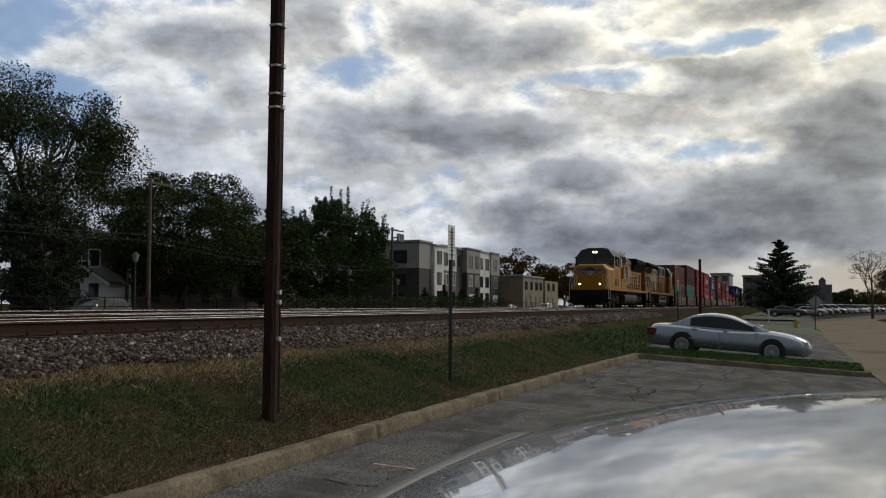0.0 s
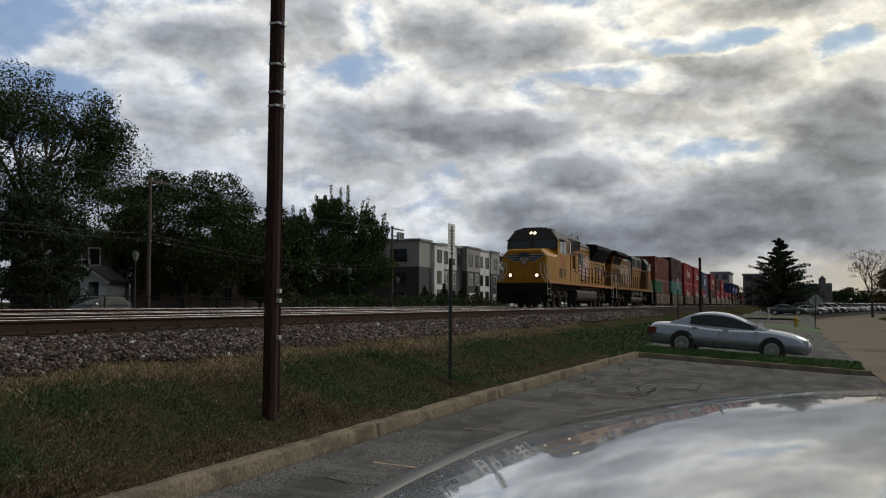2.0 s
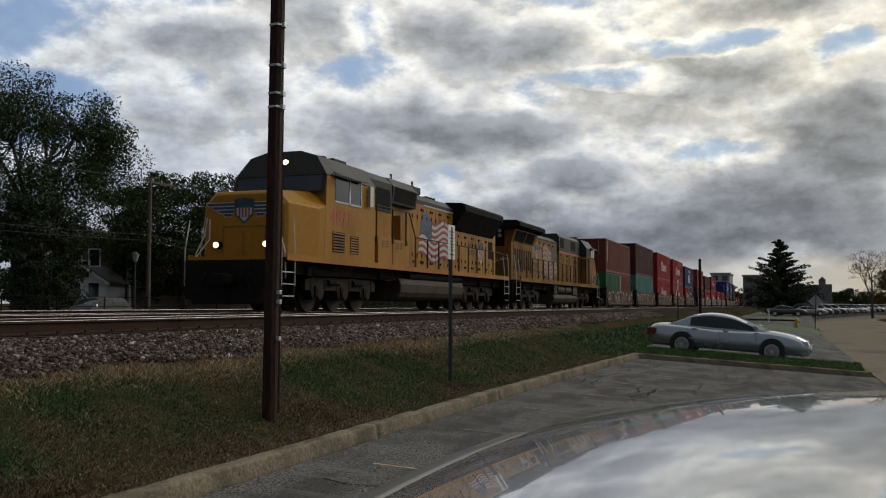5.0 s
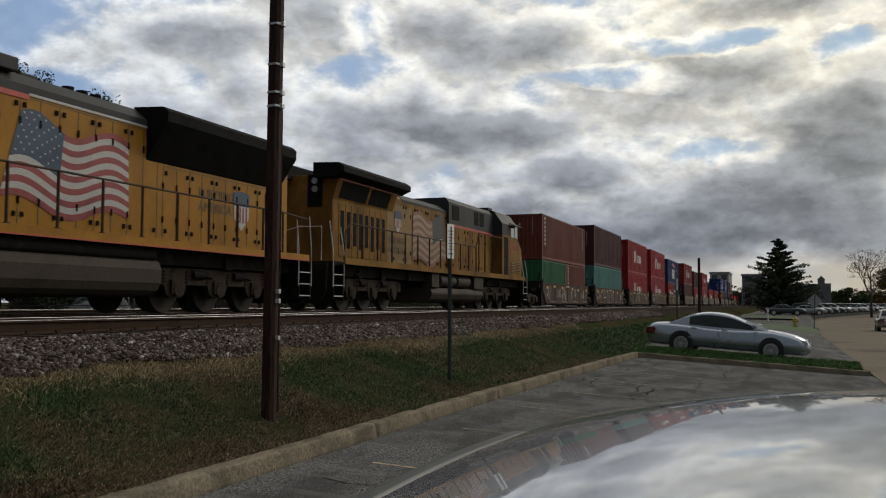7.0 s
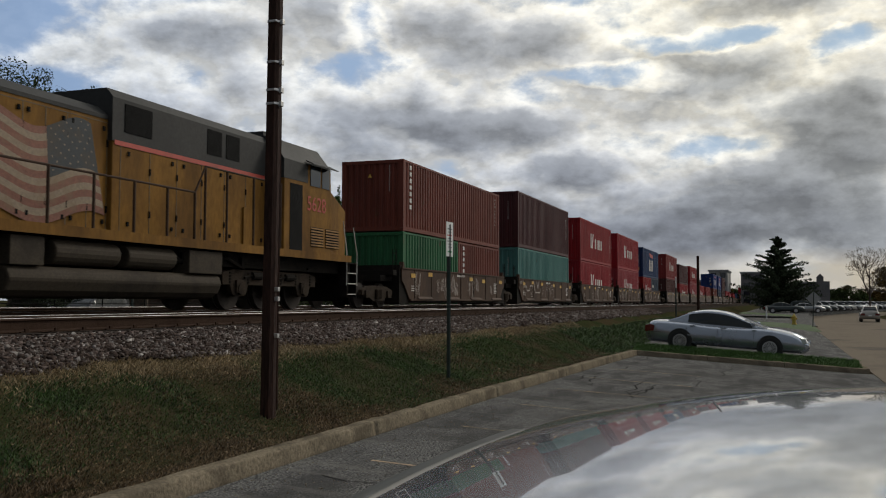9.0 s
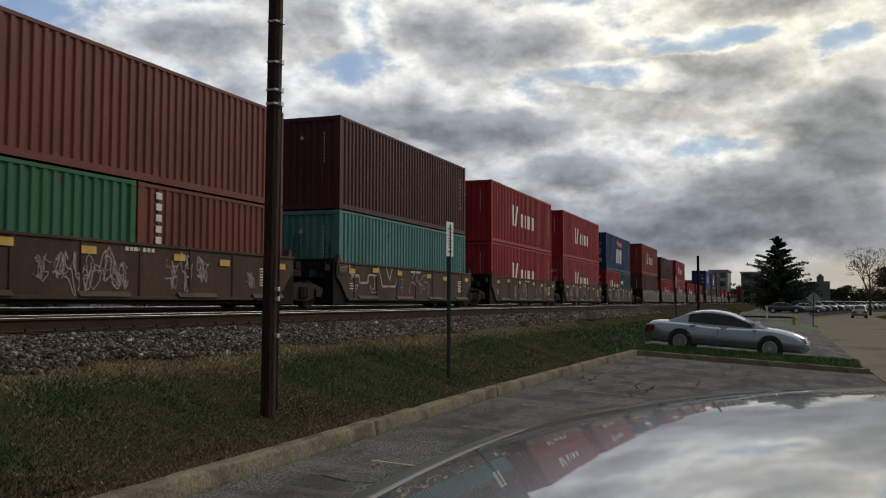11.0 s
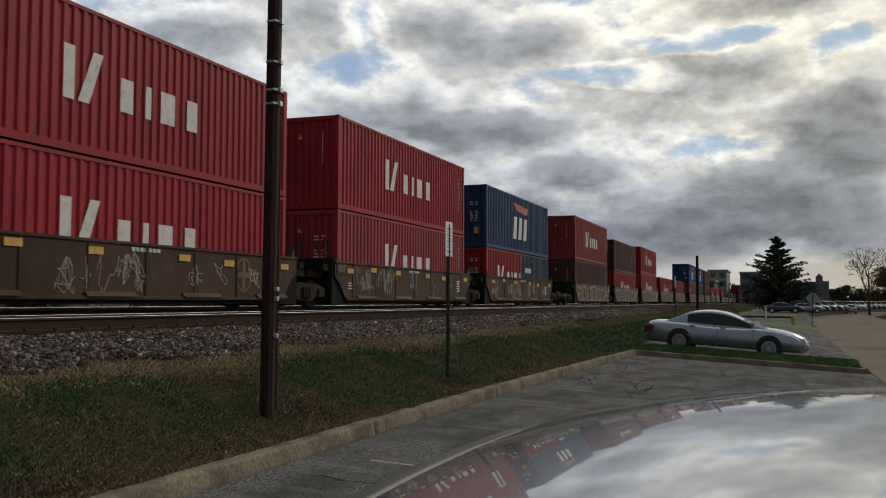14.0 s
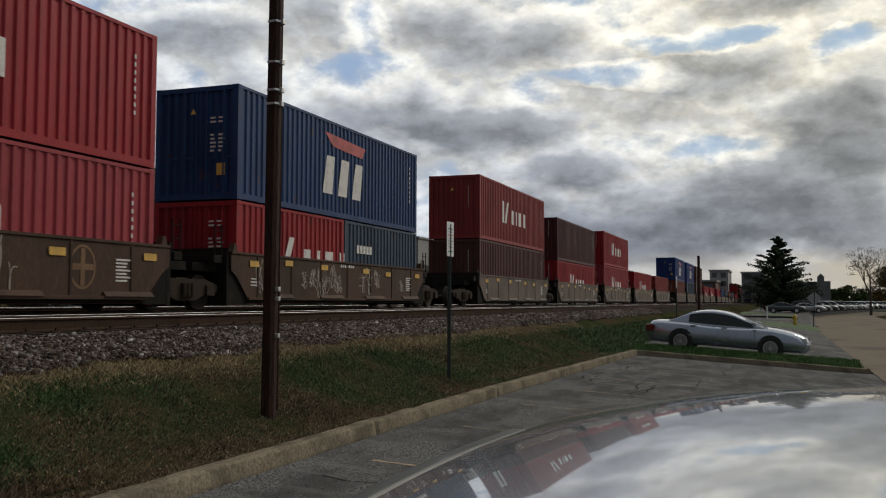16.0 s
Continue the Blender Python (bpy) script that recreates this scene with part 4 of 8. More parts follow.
def scribble(seed, y0, y1, z0, z1):
    """Loose hand-sprayed strokes and loops in clusters that spell nothing."""
    rng = random.Random(seed)
    s = Shape()
    y, k = y0, 0
    while y < y1:
        w, zc = rng.uniform(0.18, 0.5), (z0 + z1) / 2 + rng.uniform(-0.12, 0.12)
        hh = (z1 - z0) * rng.uniform(0.18, 0.42)
        for _ in range(rng.randint(1, 3)):
            k += 1
            ph, turns, n = rng.uniform(0, 6), rng.uniform(0.4, 1.6), 14
            a1, a2, b1 = rng.uniform(0.2, 0.5), rng.uniform(-0.25, 0.25), rng.uniform(0, 6)
            x = 0.0003 * (k % 9)
            pts = []
            for i in range(n + 1):
                a = ph + turns * 2 * math.pi * i / n
                pts.append((x, y + w * (i / n * 0.6 + a1 * math.cos(a) + a2 * math.cos(2.3 * a)), zc + hh * (math.sin(a + b1) + 0.45 * math.sin(2.7 * a + ph))))
            r = rng.choice((0.006, 0.008, 0.012))
            for a, b in zip(pts, pts[1:]):
                d = Vector(b) - Vector(a)
                q = Vector((0, -d.z, d.y)).normalized() * r
                s.face(Vector(a) - q, Vector(b) - q, Vector(b) + q, Vector(a) + q)
        y += w * rng.uniform(0.7, 1.5) if rng.random() < 0.75 else rng.uniform(0.8, 2.2)
    return s


def sprayed(strokes):
    """Brush strokes (half width, (y, z) ...) on a side sill, with a little wobble."""
    rng = random.Random(2)
    s = Shape()
    for k, (r, *pts) in enumerate(strokes):
        line = []
        for (ya, za), (yb, zb) in zip(pts, pts[1:]):
            for i in range(3):
                f = i / 3
                line.append((ya + (yb - ya) * f + rng.uniform(-0.012, 0.012), za + (zb - za) * f + rng.uniform(-0.012, 0.012)))
        line.append(pts[-1])
        for (ya, za), (yb, zb) in zip(line, line[1:]):
            q = Vector((0, -(zb - za), yb - ya)).normalized() * r * rng.uniform(0.75, 1.2)
            x = 0.0004 * k
            s.face(Vector((x, ya, za)) - q, Vector((x, yb, zb)) - q, Vector((x, yb, zb)) + q, Vector((x, ya, za)) + q)
    return s


# a big outlined tag and a cloud-like figure beside it
BIG_TAG = [
    (0.034, (0.85, 1.35), (1.01, 1.03), (1.53, 1.05), (1.63, 0.81), (2.25, 0.81), (2.27, 1.06), (3.0, 1.07), (3.09, 1.36), (3.42, 0.71), (4.55, 0.72), (4.86, 1.34)),
    (0.038, (3.74, 1.35), (4.02, 0.93), (4.28, 1.35)),
    (0.012, (1.5, 0.99), (1.01, 0.97), (1.06, 0.54), (1.3, 0.55), (1.32, 0.72), (1.51, 0.74), (1.24, 0.47)),
    (0.012, (2.72, 1.04), (2.77, 0.62), (2.59, 0.63), (2.42, 0.74), (2.53, 0.49), (2.98, 0.54), (3.01, 0.71)),
    (0.013, (5.89, 0.49), (5.85, 0.68), (5.99, 0.87), (6.22, 0.92), (6.42, 0.79), (6.41, 1.12)),
    (0.013, (6.07, 0.95), (6.13, 1.09), (6.36, 1.22), (6.54, 1.2), (6.57, 0.93), (6.74, 0.99), (7.0, 0.72), (7.04, 0.5)),
    (0.013, (6.87, 0.84), (6.89, 0.98), (7.08, 1.05), (7.21, 1.17), (7.47, 1.19), (7.58, 1.05)),
    (0.013, (6.9, 0.86), (7.12, 0.83), (7.28, 0.65), (7.52, 0.74)), (0.012, (7.29, 1.06), (7.32, 0.81)),
    (0.013, (7.35, 0.94), (7.65, 0.95), (7.82, 0.81), (7.83, 0.6), (7.7, 0.47)),
    (0.011, (5.04, 1.0), (5.23, 0.99), (5.21, 0.72), (5.04, 0.69), (5.19, 0.48))]


def well_meshes(mt, tag):
    """The deep side sills and end platforms of one well unit, y from 0 to WELL_LEN."""
    L = WELL_LEN
    side = Shape()
    side.prism([(0.0, 0.95), (0.0, 1.36), (L, 1.36), (L, 0.95), (L - 0.25, 0.80), (L - 0.75, 0.30), (0.75, 0.30), (0.25, 0.80)], "x", 1.30, 1.34)
    lip = Shape().box(1.24, 1.37, 0.0, L, 1.36, 1.42).box(1.26, 1.40, 0.75, L - 0.75, 0.24, 0.31)
    for i in range(4):
        y = 1.5 + i * (L - 3.0) / 3.2
        lip.prism([(1.40, 0.30), (1.44, 0.30), (1.36, 0.40), (1.34, 0.40)], "y", y, y + 1.5)
    ribs = Shape().box(1.341, 1.36, 0, 0.06, 0.32, 1.36)
    floor = Shape().box(-1.3, 1.3, 0.8, L - 0.8, 0.16, 0.24)
    plat = Shape().box(-1.0, 1.0, 0, 1.3, 0.92, 1.12).box(-0.35, 0.35, -0.2, 1.5, 0.74, 0.92).box(-1.28, 1.28, 0.45, 0.75, 1.12, 1.30)
    rails = Shape().tube((1.22, 0, 1.1), (1.22, 0, 2.05), 0.018, 6).tube((1.22, 0.3, 1.1), (1.22, 0.3, 2.05), 0.018, 6)
    for z in (1.3, 1.6, 1.9):
        rails.tube((1.22, 0, z), (1.22, 0.3, z), 0.014, 6)
    cone = Shape().prism([(0, 1.42), (0.2, 1.42), (0.14, 1.62), (0.06, 1.62)], "x", 1.18, 1.34)
    marks = Shape().box(1.362, 1.366, 0, 0.42, 0, 0.15)
    words = Shape()
    rng = random.Random(8)
    for i in range(7):
        words.box(1.345, 1.349, 11.25, 11.25 + rng.uniform(0.3, 0.5), 0.60 + i * 0.07, 0.635 + i * 0.07)
    for i in range(7):
        words.box(1.345, 1.349, 6.0 + 0.14 * i, 6.10 + 0.14 * i, 1.24, 1.32)
    words.box(1.345, 1.349, 0.9, 1.2, 0.6, 0.63).box(1.345, 1.349, 0.9, 1.25, 0.68, 0.71).box(1.345, 1.349, 0.9, 1.15, 0.76, 0.79)
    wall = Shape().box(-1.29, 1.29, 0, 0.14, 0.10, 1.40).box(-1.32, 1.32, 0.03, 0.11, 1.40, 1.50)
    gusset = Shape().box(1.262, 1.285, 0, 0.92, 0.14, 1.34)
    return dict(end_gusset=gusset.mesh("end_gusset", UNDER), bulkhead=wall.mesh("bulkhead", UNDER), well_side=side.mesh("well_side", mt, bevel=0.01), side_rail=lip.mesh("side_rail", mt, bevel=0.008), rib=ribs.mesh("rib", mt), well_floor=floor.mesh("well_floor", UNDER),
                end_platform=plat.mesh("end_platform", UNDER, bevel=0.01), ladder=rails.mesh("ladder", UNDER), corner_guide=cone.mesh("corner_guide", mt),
                reflector=marks.mesh("reflector", YELLOW_MARK), stencil_mark=words.mesh("stencil_mark", WHITE_PAINT))


WELLS = {"brown": well_meshes(WELL, "a"), "grey": well_meshes(WELL_GREY, "b")}
SPRAY = [scribble(11, 1.2, 11.5, 0.45, 1.25).mesh("graffiti", SCRIBBLE, fix=False), scribble(23, 1.5, 8.5, 0.5, 1.3).mesh("graffiti", SCRIBBLE, fix=False), scribble(37, 4.0, 11.0, 0.4, 1.2).mesh("graffiti", SCRIBBLE, fix=False),
         sprayed(BIG_TAG).mesh("graffiti", SCRIBBLE, fix=False)]
EMBLEM = Shape()
for _i in range(24):
    _a, _b = 2 * math.pi * _i / 24, 2 * math.pi * (_i + 1) / 24
    EMBLEM.face(*[(0, 0.36 * q * math.cos(w), 0.43 * q * math.sin(w)) for q, w in ((1, _a), (1, _b), (0.88, _b), (0.88, _a))])
EMBLEM.box(0, 0.003, -0.30, 0.30, -0.06, 0.06).box(0, 0.003, -0.06, 0.06, -0.36, 0.36)
EMBLEM = EMBLEM.mesh("round_emblem", surf("emblem_ochre", (0.16, 0.085, 0.035), 0.8, amount=0.3, bump=0.0), fix=False)


def well_car(u, style, spray, front_bogie, spin=False, emblem=False, plate=""):
    """One unit whose well starts at u; a bogie under its rear end, and one in front where the car begins."""
    lab = "brown steel well car unit with yellow reflectors" if style == "brown" else "dusty grey-brown steel well car unit"
    if spray is not None:
        lab += " and sprayed scribbles"
    ob = thing("well_car", lab, "freight car", "well cars of the train", at=pose(TRACK_X, u, RAIL_Z))
    ms = WELLS[style]
    for m in (Matrix(), Matrix.Diagonal((-1, 1, 1, 1))):
        for nm in ("well_side", "side_rail", "stencil_mark"):
            part(nm, ms[nm], None, ob, at=m)
        for y in (-0.55, WELL_LEN + 0.25):
            part("ladder", ms["ladder"], None, ob, at=m @ pose(0, y, 0))
        for y in (0.08, WELL_LEN - 0.28):
            part("corner_guide", ms["corner_guide"], None, ob, at=m @ pose(0, y, 0))
        for y, z in ((0.82, 1.08), (2.6, 1.16), (4.7, 1.12), (7.6, 1.1), (9.4, 1.05), (12.1, 1.06)):
            part("reflector", ms["reflector"], None, ob, at=m @ pose(0, y, z))
        for i in range(7):
            part("rib", ms["rib"], None, ob, at=m @ pose(0, 1.2 + i * 1.75, 0))
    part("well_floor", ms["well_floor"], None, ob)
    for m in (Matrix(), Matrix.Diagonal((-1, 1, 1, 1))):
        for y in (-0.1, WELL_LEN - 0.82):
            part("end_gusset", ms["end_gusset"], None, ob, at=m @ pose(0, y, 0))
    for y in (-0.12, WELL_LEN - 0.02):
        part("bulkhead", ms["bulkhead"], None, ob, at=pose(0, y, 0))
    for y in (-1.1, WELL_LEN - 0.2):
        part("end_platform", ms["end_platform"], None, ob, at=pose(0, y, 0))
    bogie(ob, WELL_LEN + 0.95, spin)
    if front_bogie:
        bogie(ob, -1.6, spin)
    if spray is not None:
        part("graffiti", SPRAY[spray], None, ob, "pale sprayed scribbles", at=pose(1.352, 0, 0))
    if emblem:
        part("round_emblem", EMBLEM, None, ob, "faded round ochre emblem", at=pose(1.346, 10.3, 0.86))
    if plate:
        part("number_board", Shape().box(1.30, 1.36, 0.1, 0.76, 1.02, 1.36), WELL, ob, bevel=0.008)
        lettering(plate, 0.24, SCRIBBLE, "board_text", ob, pose(1.364, 0.16, 1.12, 90, 0, 90))
    MOVING.append(ob)
    return ob


HI, STD = 2.896, 2.591
BASE = 0.13
# front edge along the train, well style, scribble, first of a car, lower boxes, upper box
CONSIST = [
    (123.25, "brown", 0, True, [(6.06, STD, "green", "row"), (6.06, STD, "rust_red", "upright")], (STD, "rust_red", "upright")),
    (138.93, "brown", 3, False, [(12.19, HI, "teal", "")], (HI, "maroon", "")),
    (155.0, "brown", 2, True, [(12.19, HI, "red_b", "tall_short")], (HI, "red", "tall_short")),
    (170.4, "brown", 1, False, [(12.19, HI, "pink", "tall_short")], (HI, "red_b", "tall_short")),
    (185.85, "brown", 0, False, [(6.06, STD, "red", "tall_short"), (6.06, STD, "slate", "small")], (HI, "blue", "slant")),
    (205.8, "grey", None, True, [(12.19, HI, "brown", "")], (HI, "orange_red", "tall_short")),
    (221.4, "grey", None, False, [(12.19, STD, "red", "tall_short")], (STD, "maroon", "")),
    (237.2, "grey", None, False, [(12.19, HI, "pink", "tall_short")], (STD, "red", "tall_short")),
    (252.9, "grey", None, False, [(12.19, HI, "red", "tall_short")], None),
    (268.5, "grey", None, False, [(12.19, HI, "orange_red", "")], None),
    (289.0, "grey", None, True, [(12.19, HI, "rust_red", "small")], (HI, "blue_b", "slant")),
    (304.6, "grey", None, False, [(12.19, HI, "slate", "upright")], (HI, "blue_b", "slant")),
    (320.2, "grey", None, False, [(12.19, HI, "brown", "upright")], (HI, "brown", "")),
    (335.8, "grey", None, False, [(12.19, HI, "red", "tall_short")], None),
    (351.4, "grey", None, False, [(12.19, HI, "red_b", "tall_short")], None),
    (372.0, "grey", None, True, [(12.19, HI, "red", "")], None),
    (387.6, "grey", None, False, [(12.19, HI, "blue", "")], None),
    (403.2, "grey", None, False, [(12.19, HI, "slate", "")], None),
    (418.8, "grey", None, False, [(12.19, HI, "rust_red", "")], None),
    (434.4, "grey", None, False, [(12.19, HI, "slate", "")], None),
]
u_next = 455.0
for k in range(15):
    CONSIST.append((u_next, "grey", None, k % 5 == 0, [(12.19, HI, ("red", "maroon", "slate", "pink", "brown")[(k * 3) % 5], "")], (HI, ("red_b", "blue", "rust_red", "red")[(k * 7) % 4], "") if k % 3 else None))
    u_next += 20.6 if k % 5 == 4 else 15.6
COLOUR_WORD = {"rust_red": "rust-red", "maroon": "dark maroon-brown", "brown": "dull brown", "red": "red", "red_b": "bright cherry-red", "pink": "faded pinkish-red", "orange_red": "dull red",
               "green": "green", "teal": "pale teal-green", "blue": "navy blue", "blue_b": "bright blue", "slate": "slate-blue"}
MARK_WORD = {"": "", "tall_short": " with white block marks", "row": " with a row of white blocks", "slant": " with white marks, red bar", "upright": " with an upright white mark", "small": " with a small white mark"}


def build_train_cars():
    for i, (u, style, spray, first, low, up) in enumerate(CONSIST):
        well_car(u - 0.4, style, spray, first, spin=i < 8, emblem=i in (2, 3), plate="125T" if i in (1, 3) else "")
        y, top = u, 0
        for length, h, color, mark in low:
            size = "40-foot" if length > 10 else "20-foot"
            container("c", y, BASE, length, h, color, mark, f"{COLOUR_WORD[color]} corrugated {size} container{MARK_WORD[mark]}, lower box", door_end=i in (3, 4, 8))
            y += length + 0.07
            top = h
        if up:
            h, color, mark = up
            container("c", u, BASE + top + 0.02, 12.19, h, color, mark, f"{COLOUR_WORD[color]} corrugated container{MARK_WORD[mark]}, upper box", door_end=i in (4, 10))


build_train_cars()


# ---- locomotives ----
def wavy_flag(parent, x, y0, y1, z0, z1, flip=False, inks=None):
    """Waving striped flag decal with a starred canton, on a hood side at x."""
    n = 26
    red, white, navy = inks or (FLAG_RED, FLAG_WHITE, FLAG_BLUE)
    wave = 0.16

    def at(u, v):
        z = z0 + (z1 - z0) * v + wave * math.sin(u * 8.5 + 0.6) - 0.10 * u
        yy = y0 + (y1 - y0) * (1 - u if flip else u) - 0.10 * v * (1 if flip else -1) * (0.5 - u)
        yy += 0.0 if flip else 0.42 * v * (1 - u) * (1 - u)
        return (x, yy, z)
    blue, stars = Shape(), Shape()
    for k in range(13):
        s = Shape()
        a, b = 1 - k / 13, 1 - (k + 1) / 13
        u0 = 0.40 if k < 7 else 0.0
        for i in range(n):
            p, q = u0 + (1 - u0) * i / n, u0 + (1 - u0) * (i + 1) / n
            s.face(at(p, a), at(q, a), at(q, b), at(p, b))
        part("flag_stripe", s, white if k % 2 else red, parent, "white stripe of a flag decal" if k % 2 else "red stripe of a flag decal", fix=False)
    for i in range(12):
        p, q = 0.40 * i / 12, 0.40 * (i + 1) / 12
        blue.face(at(p, 1), at(q, 1), at(q, 6 / 13), at(p, 6 / 13))
    for r in range(7):
        for c in range(6 if r % 2 == 0 else 5):
            u, v = 0.035 + 0.066 * c + (0.033 if r % 2 else 0), 0.96 - r * 0.072
            c0 = Vector(at(u, v)) + Vector((0.003 * (1 if x > 0 else -1), 0, 0))
            pts = [c0 + Vector((0, (0.030 if i % 2 == 0 else 0.013) * math.sin(math.pi * i / 5), (0.030 if i % 2 == 0 else 0.013) * math.cos(math.pi * i / 5))) for i in range(10)]
            stars.face(*pts)
    for nm, s, m in (("flag_canton", blue, navy), ("flag_stars", stars, white)):
        part(nm, s, m, parent, "waving flag decal", fix=False)


def shield(parent, x, y, z, w, h, sx=1):
    s = Shape().prism([(y - w / 2, z + h * 0.45), (y, z + h * 0.5), (y + w / 2, z + h * 0.45), (y + w * 0.46, z - h * 0.2), (y, z - h * 0.5), (y - w * 0.46, z - h * 0.2)], "x", x, x + 0.004 * sx)
    part("shield_field", s, FLAG_WHITE, parent, "plain shield emblem")
    b = Shape().prism([(y - w / 2, z + h * 0.45), (y, z + h * 0.5), (y + w / 2, z + h * 0.45), (y + w * 0.5, z + h * 0.12), (y - w * 0.5, z + h * 0.12)], "x", x + 0.004 * sx, x + 0.008 * sx)
    part("shield_top", b, FLAG_BLUE, parent)
    r = Shape()
    for i in range(4):
        a = y - w * 0.34 + i * w * 0.2
        r.box(*sorted((x + 0.004 * sx, x + 0.008 * sx)), a, a + w * 0.09, z - h * 0.30, z + h * 0.10)
    part("shield_bars", r, FLAG_RED, parent)


def loco_truck(parent, y, n=3, spacing=1.66):
    f = Shape()
    ends = (n - 1) * spacing / 2
    for sx in (-1, 1):
        x0, x1 = sorted((sx * 1.02, sx * 1.16))
        prof = [(-ends - 0.75, 0.62), (-ends - 0.75, 0.92), (-ends - 0.3, 1.0), (ends + 0.3, 1.0), (ends + 0.75, 0.92), (ends + 0.75, 0.62)]
        for k in reversed(range(n)):
            yy = -ends + k * spacing
            prof += [(yy + 0.42, 0.62), (yy + 0.32, 0.40), (yy + 0.20, 0.34), (yy - 0.20, 0.34), (yy - 0.32, 0.40), (yy - 0.42, 0.62)]
        f.prism(prof, "x", x0, x1)
    b = part("bogie", f, TRUCK, parent, "cast steel bogie, grimy brown", bevel=0.015, at=pose(0, y, 0))
    for k in range(n):
        yy = -ends + k * spacing
        ws = Shape()
        for sx in (-1, 1):
            ws.tube((sx * 0.70, 0, 0), (sx * 0.84, 0, 0), 0.52, 24).tube((sx * 0.66, 0, 0), (sx * 0.70, 0, 0), 0.55, 24)
        ws.tube((-0.7, 0, 0), (0.7, 0, 0), 0.1, 8)
        w = part("wheelset", ws, WHEEL, b, at=pose(0, yy, 0.52))
        SPINNING.append((w, 0.52, yy, 0.52))
        for sx in (-1, 1):
            bx = Shape().tube((sx * 1.14, yy, 0.52), (sx * 1.24, yy, 0.52), 0.15, 12)
            bx.box(*sorted((sx * 1.15, sx * 1.22)), yy - 0.2, yy + 0.2, 0.42, 0.74)
            part("axle_box", bx, TRUCK, b, bevel=0.01)
            sp = Shape()
            for d in (-0.42, 0.42):
                for q in range(4):
                    sp.tube((sx * 1.10, yy + d, 0.66 + q * 0.075), (sx * 1.10, yy + d, 0.71 + q * 0.075), 0.085, 10)
            part("spring", sp, UNDER, b)
    for sx in (-1, 1):
        for d in (-0.85, 0.85):
            cyl = Shape()
            cyl.tube((sx * 1.16, d - 0.2, 0.86), (sx * 1.16, d + 0.25, 0.86), 0.10, 10)
            cyl.tube((sx * 1.18, d + 0.25, 0.86), (sx * 1.18, d + 0.6, 0.8), 0.03, 6)
            part("brake_cylinder", cyl, UNDER, b)


def side_rails(parent, ys, x, z0, z1, mt, rise=()):
    """Handrail along a walkway with its stanchions; rise: (y, z) of the top rail."""
    top = [(x, y, z) for y, z in rise] if rise else [(x, ys[0], z1), (x, ys[-1], z1)]
    part("handrail", Shape().path(top, 0.024, 6), mt, parent, "long walkway handrail")
    for y in ys:
        zt = lerp([(p[1], p[2]) for p in sorted(top, key=lambda p: p[1])], y)
        s = Shape().tube((x, y, z0 - 0.12), (x, y, zt), 0.030, 6).box(x - 0.04, x + 0.04, y - 0.05, y + 0.05, z0 - 0.14, z0 + 0.02)
        part("stanchion", s, RAILING, parent)


def hood_doors(parent, x, y0, y1, z0, z1, pitch, seed, latch=True):
    """Door seams, hinges and latches along a hood side."""
    rng = random.Random(seed)
    n = round((y1 - y0) / pitch)
    sx = 1 if x > 0 else -1
    seams, bits = Shape(), Shape()
    for i in range(n + 1):
        y = y0 + (y1 - y0) * i / n
        seams.box(*sorted((x, x + 0.006 * sx)), y - 0.010, y + 0.010, z0, z1)
        if i < n and latch:
            for z in (z0 + 0.12, z1 - 0.18):
                yy = y + pitch * (0.8 if i % 2 else 0.2)
                bits.box(*sorted((x, x + 0.03 * sx)), yy - 0.03, yy + 0.03, z, z + 0.09)
            for z in (z0 + 0.35, z1 - 0.5):
                bits.box(*sorted((x, x + 0.025 * sx)), y - 0.02, y + 0.02, z, z + 0.14)
    seams.box(*sorted((x, x + 0.005 * sx)), y0, y1, z1 - 0.006, z1 + 0.008)
    part("seam_row", seams, DECAL_DARK, parent)
    if latch:
        part("latch_row", bits, GRILLE, parent)


def louvres(parent, x, y0, y1, z0, z1, n=7):
    sx = 1 if x > 0 else -1
    part("vent_recess", Shape().box(*sorted((x, x + 0.006 * sx)), y0, y1, z0, z1), GRILLE, parent)
    s = Shape()
    for i in range(n):
        z = z0 + (z1 - z0) * (i + 0.2) / n
        s.prism([(x + 0.006 * sx, z + 0.6 * (z1 - z0) / n), (x + 0.03 * sx, z), (x + 0.006 * sx, z)], "y", y0, y1)
    part("louvre", s, LOCO_FADED, parent)


def steps(parent, y, x, sx):
    s = Shape()
    for i, z in enumerate((0.42, 0.74, 1.06, 1.36)):
        s.box(*sorted((sx * (x - 0.30), sx * x)), y - 0.30, y + 0.30, z, z + 0.03)
    part("step", s, UNDER, parent)
    e = Shape()
    for z in (0.42, 0.74, 1.06):
        e.box(*sorted((sx * x, sx * (x + 0.006))), y - 0.30, y + 0.30, z, z + 0.028)
    part("step_edge", e, RAILING_W, parent, "pale step edges")
    for d in (-0.34, 0.30):
        part("step_side", Shape().box(*sorted((sx * (x - 0.3), sx * x)), y + d, y + d + 0.04, 0.35, 1.4), UNDER, parent)
    part("grab_rail", Shape().path([(sx * x, y - 0.36, 0.7), (sx * x, y - 0.36, 1.7), (sx * (x - 0.1), y - 0.30, 2.5)], 0.018, 6), RAILING_W, parent, "pale grab rail")
    part("grab_rail", Shape().path([(sx * x, y + 0.36, 0.7), (sx * x, y + 0.36, 1.7), (sx * (x - 0.1), y + 0.42, 2.65)], 0.018, 6), RAILING_W, parent, "pale grab rail")


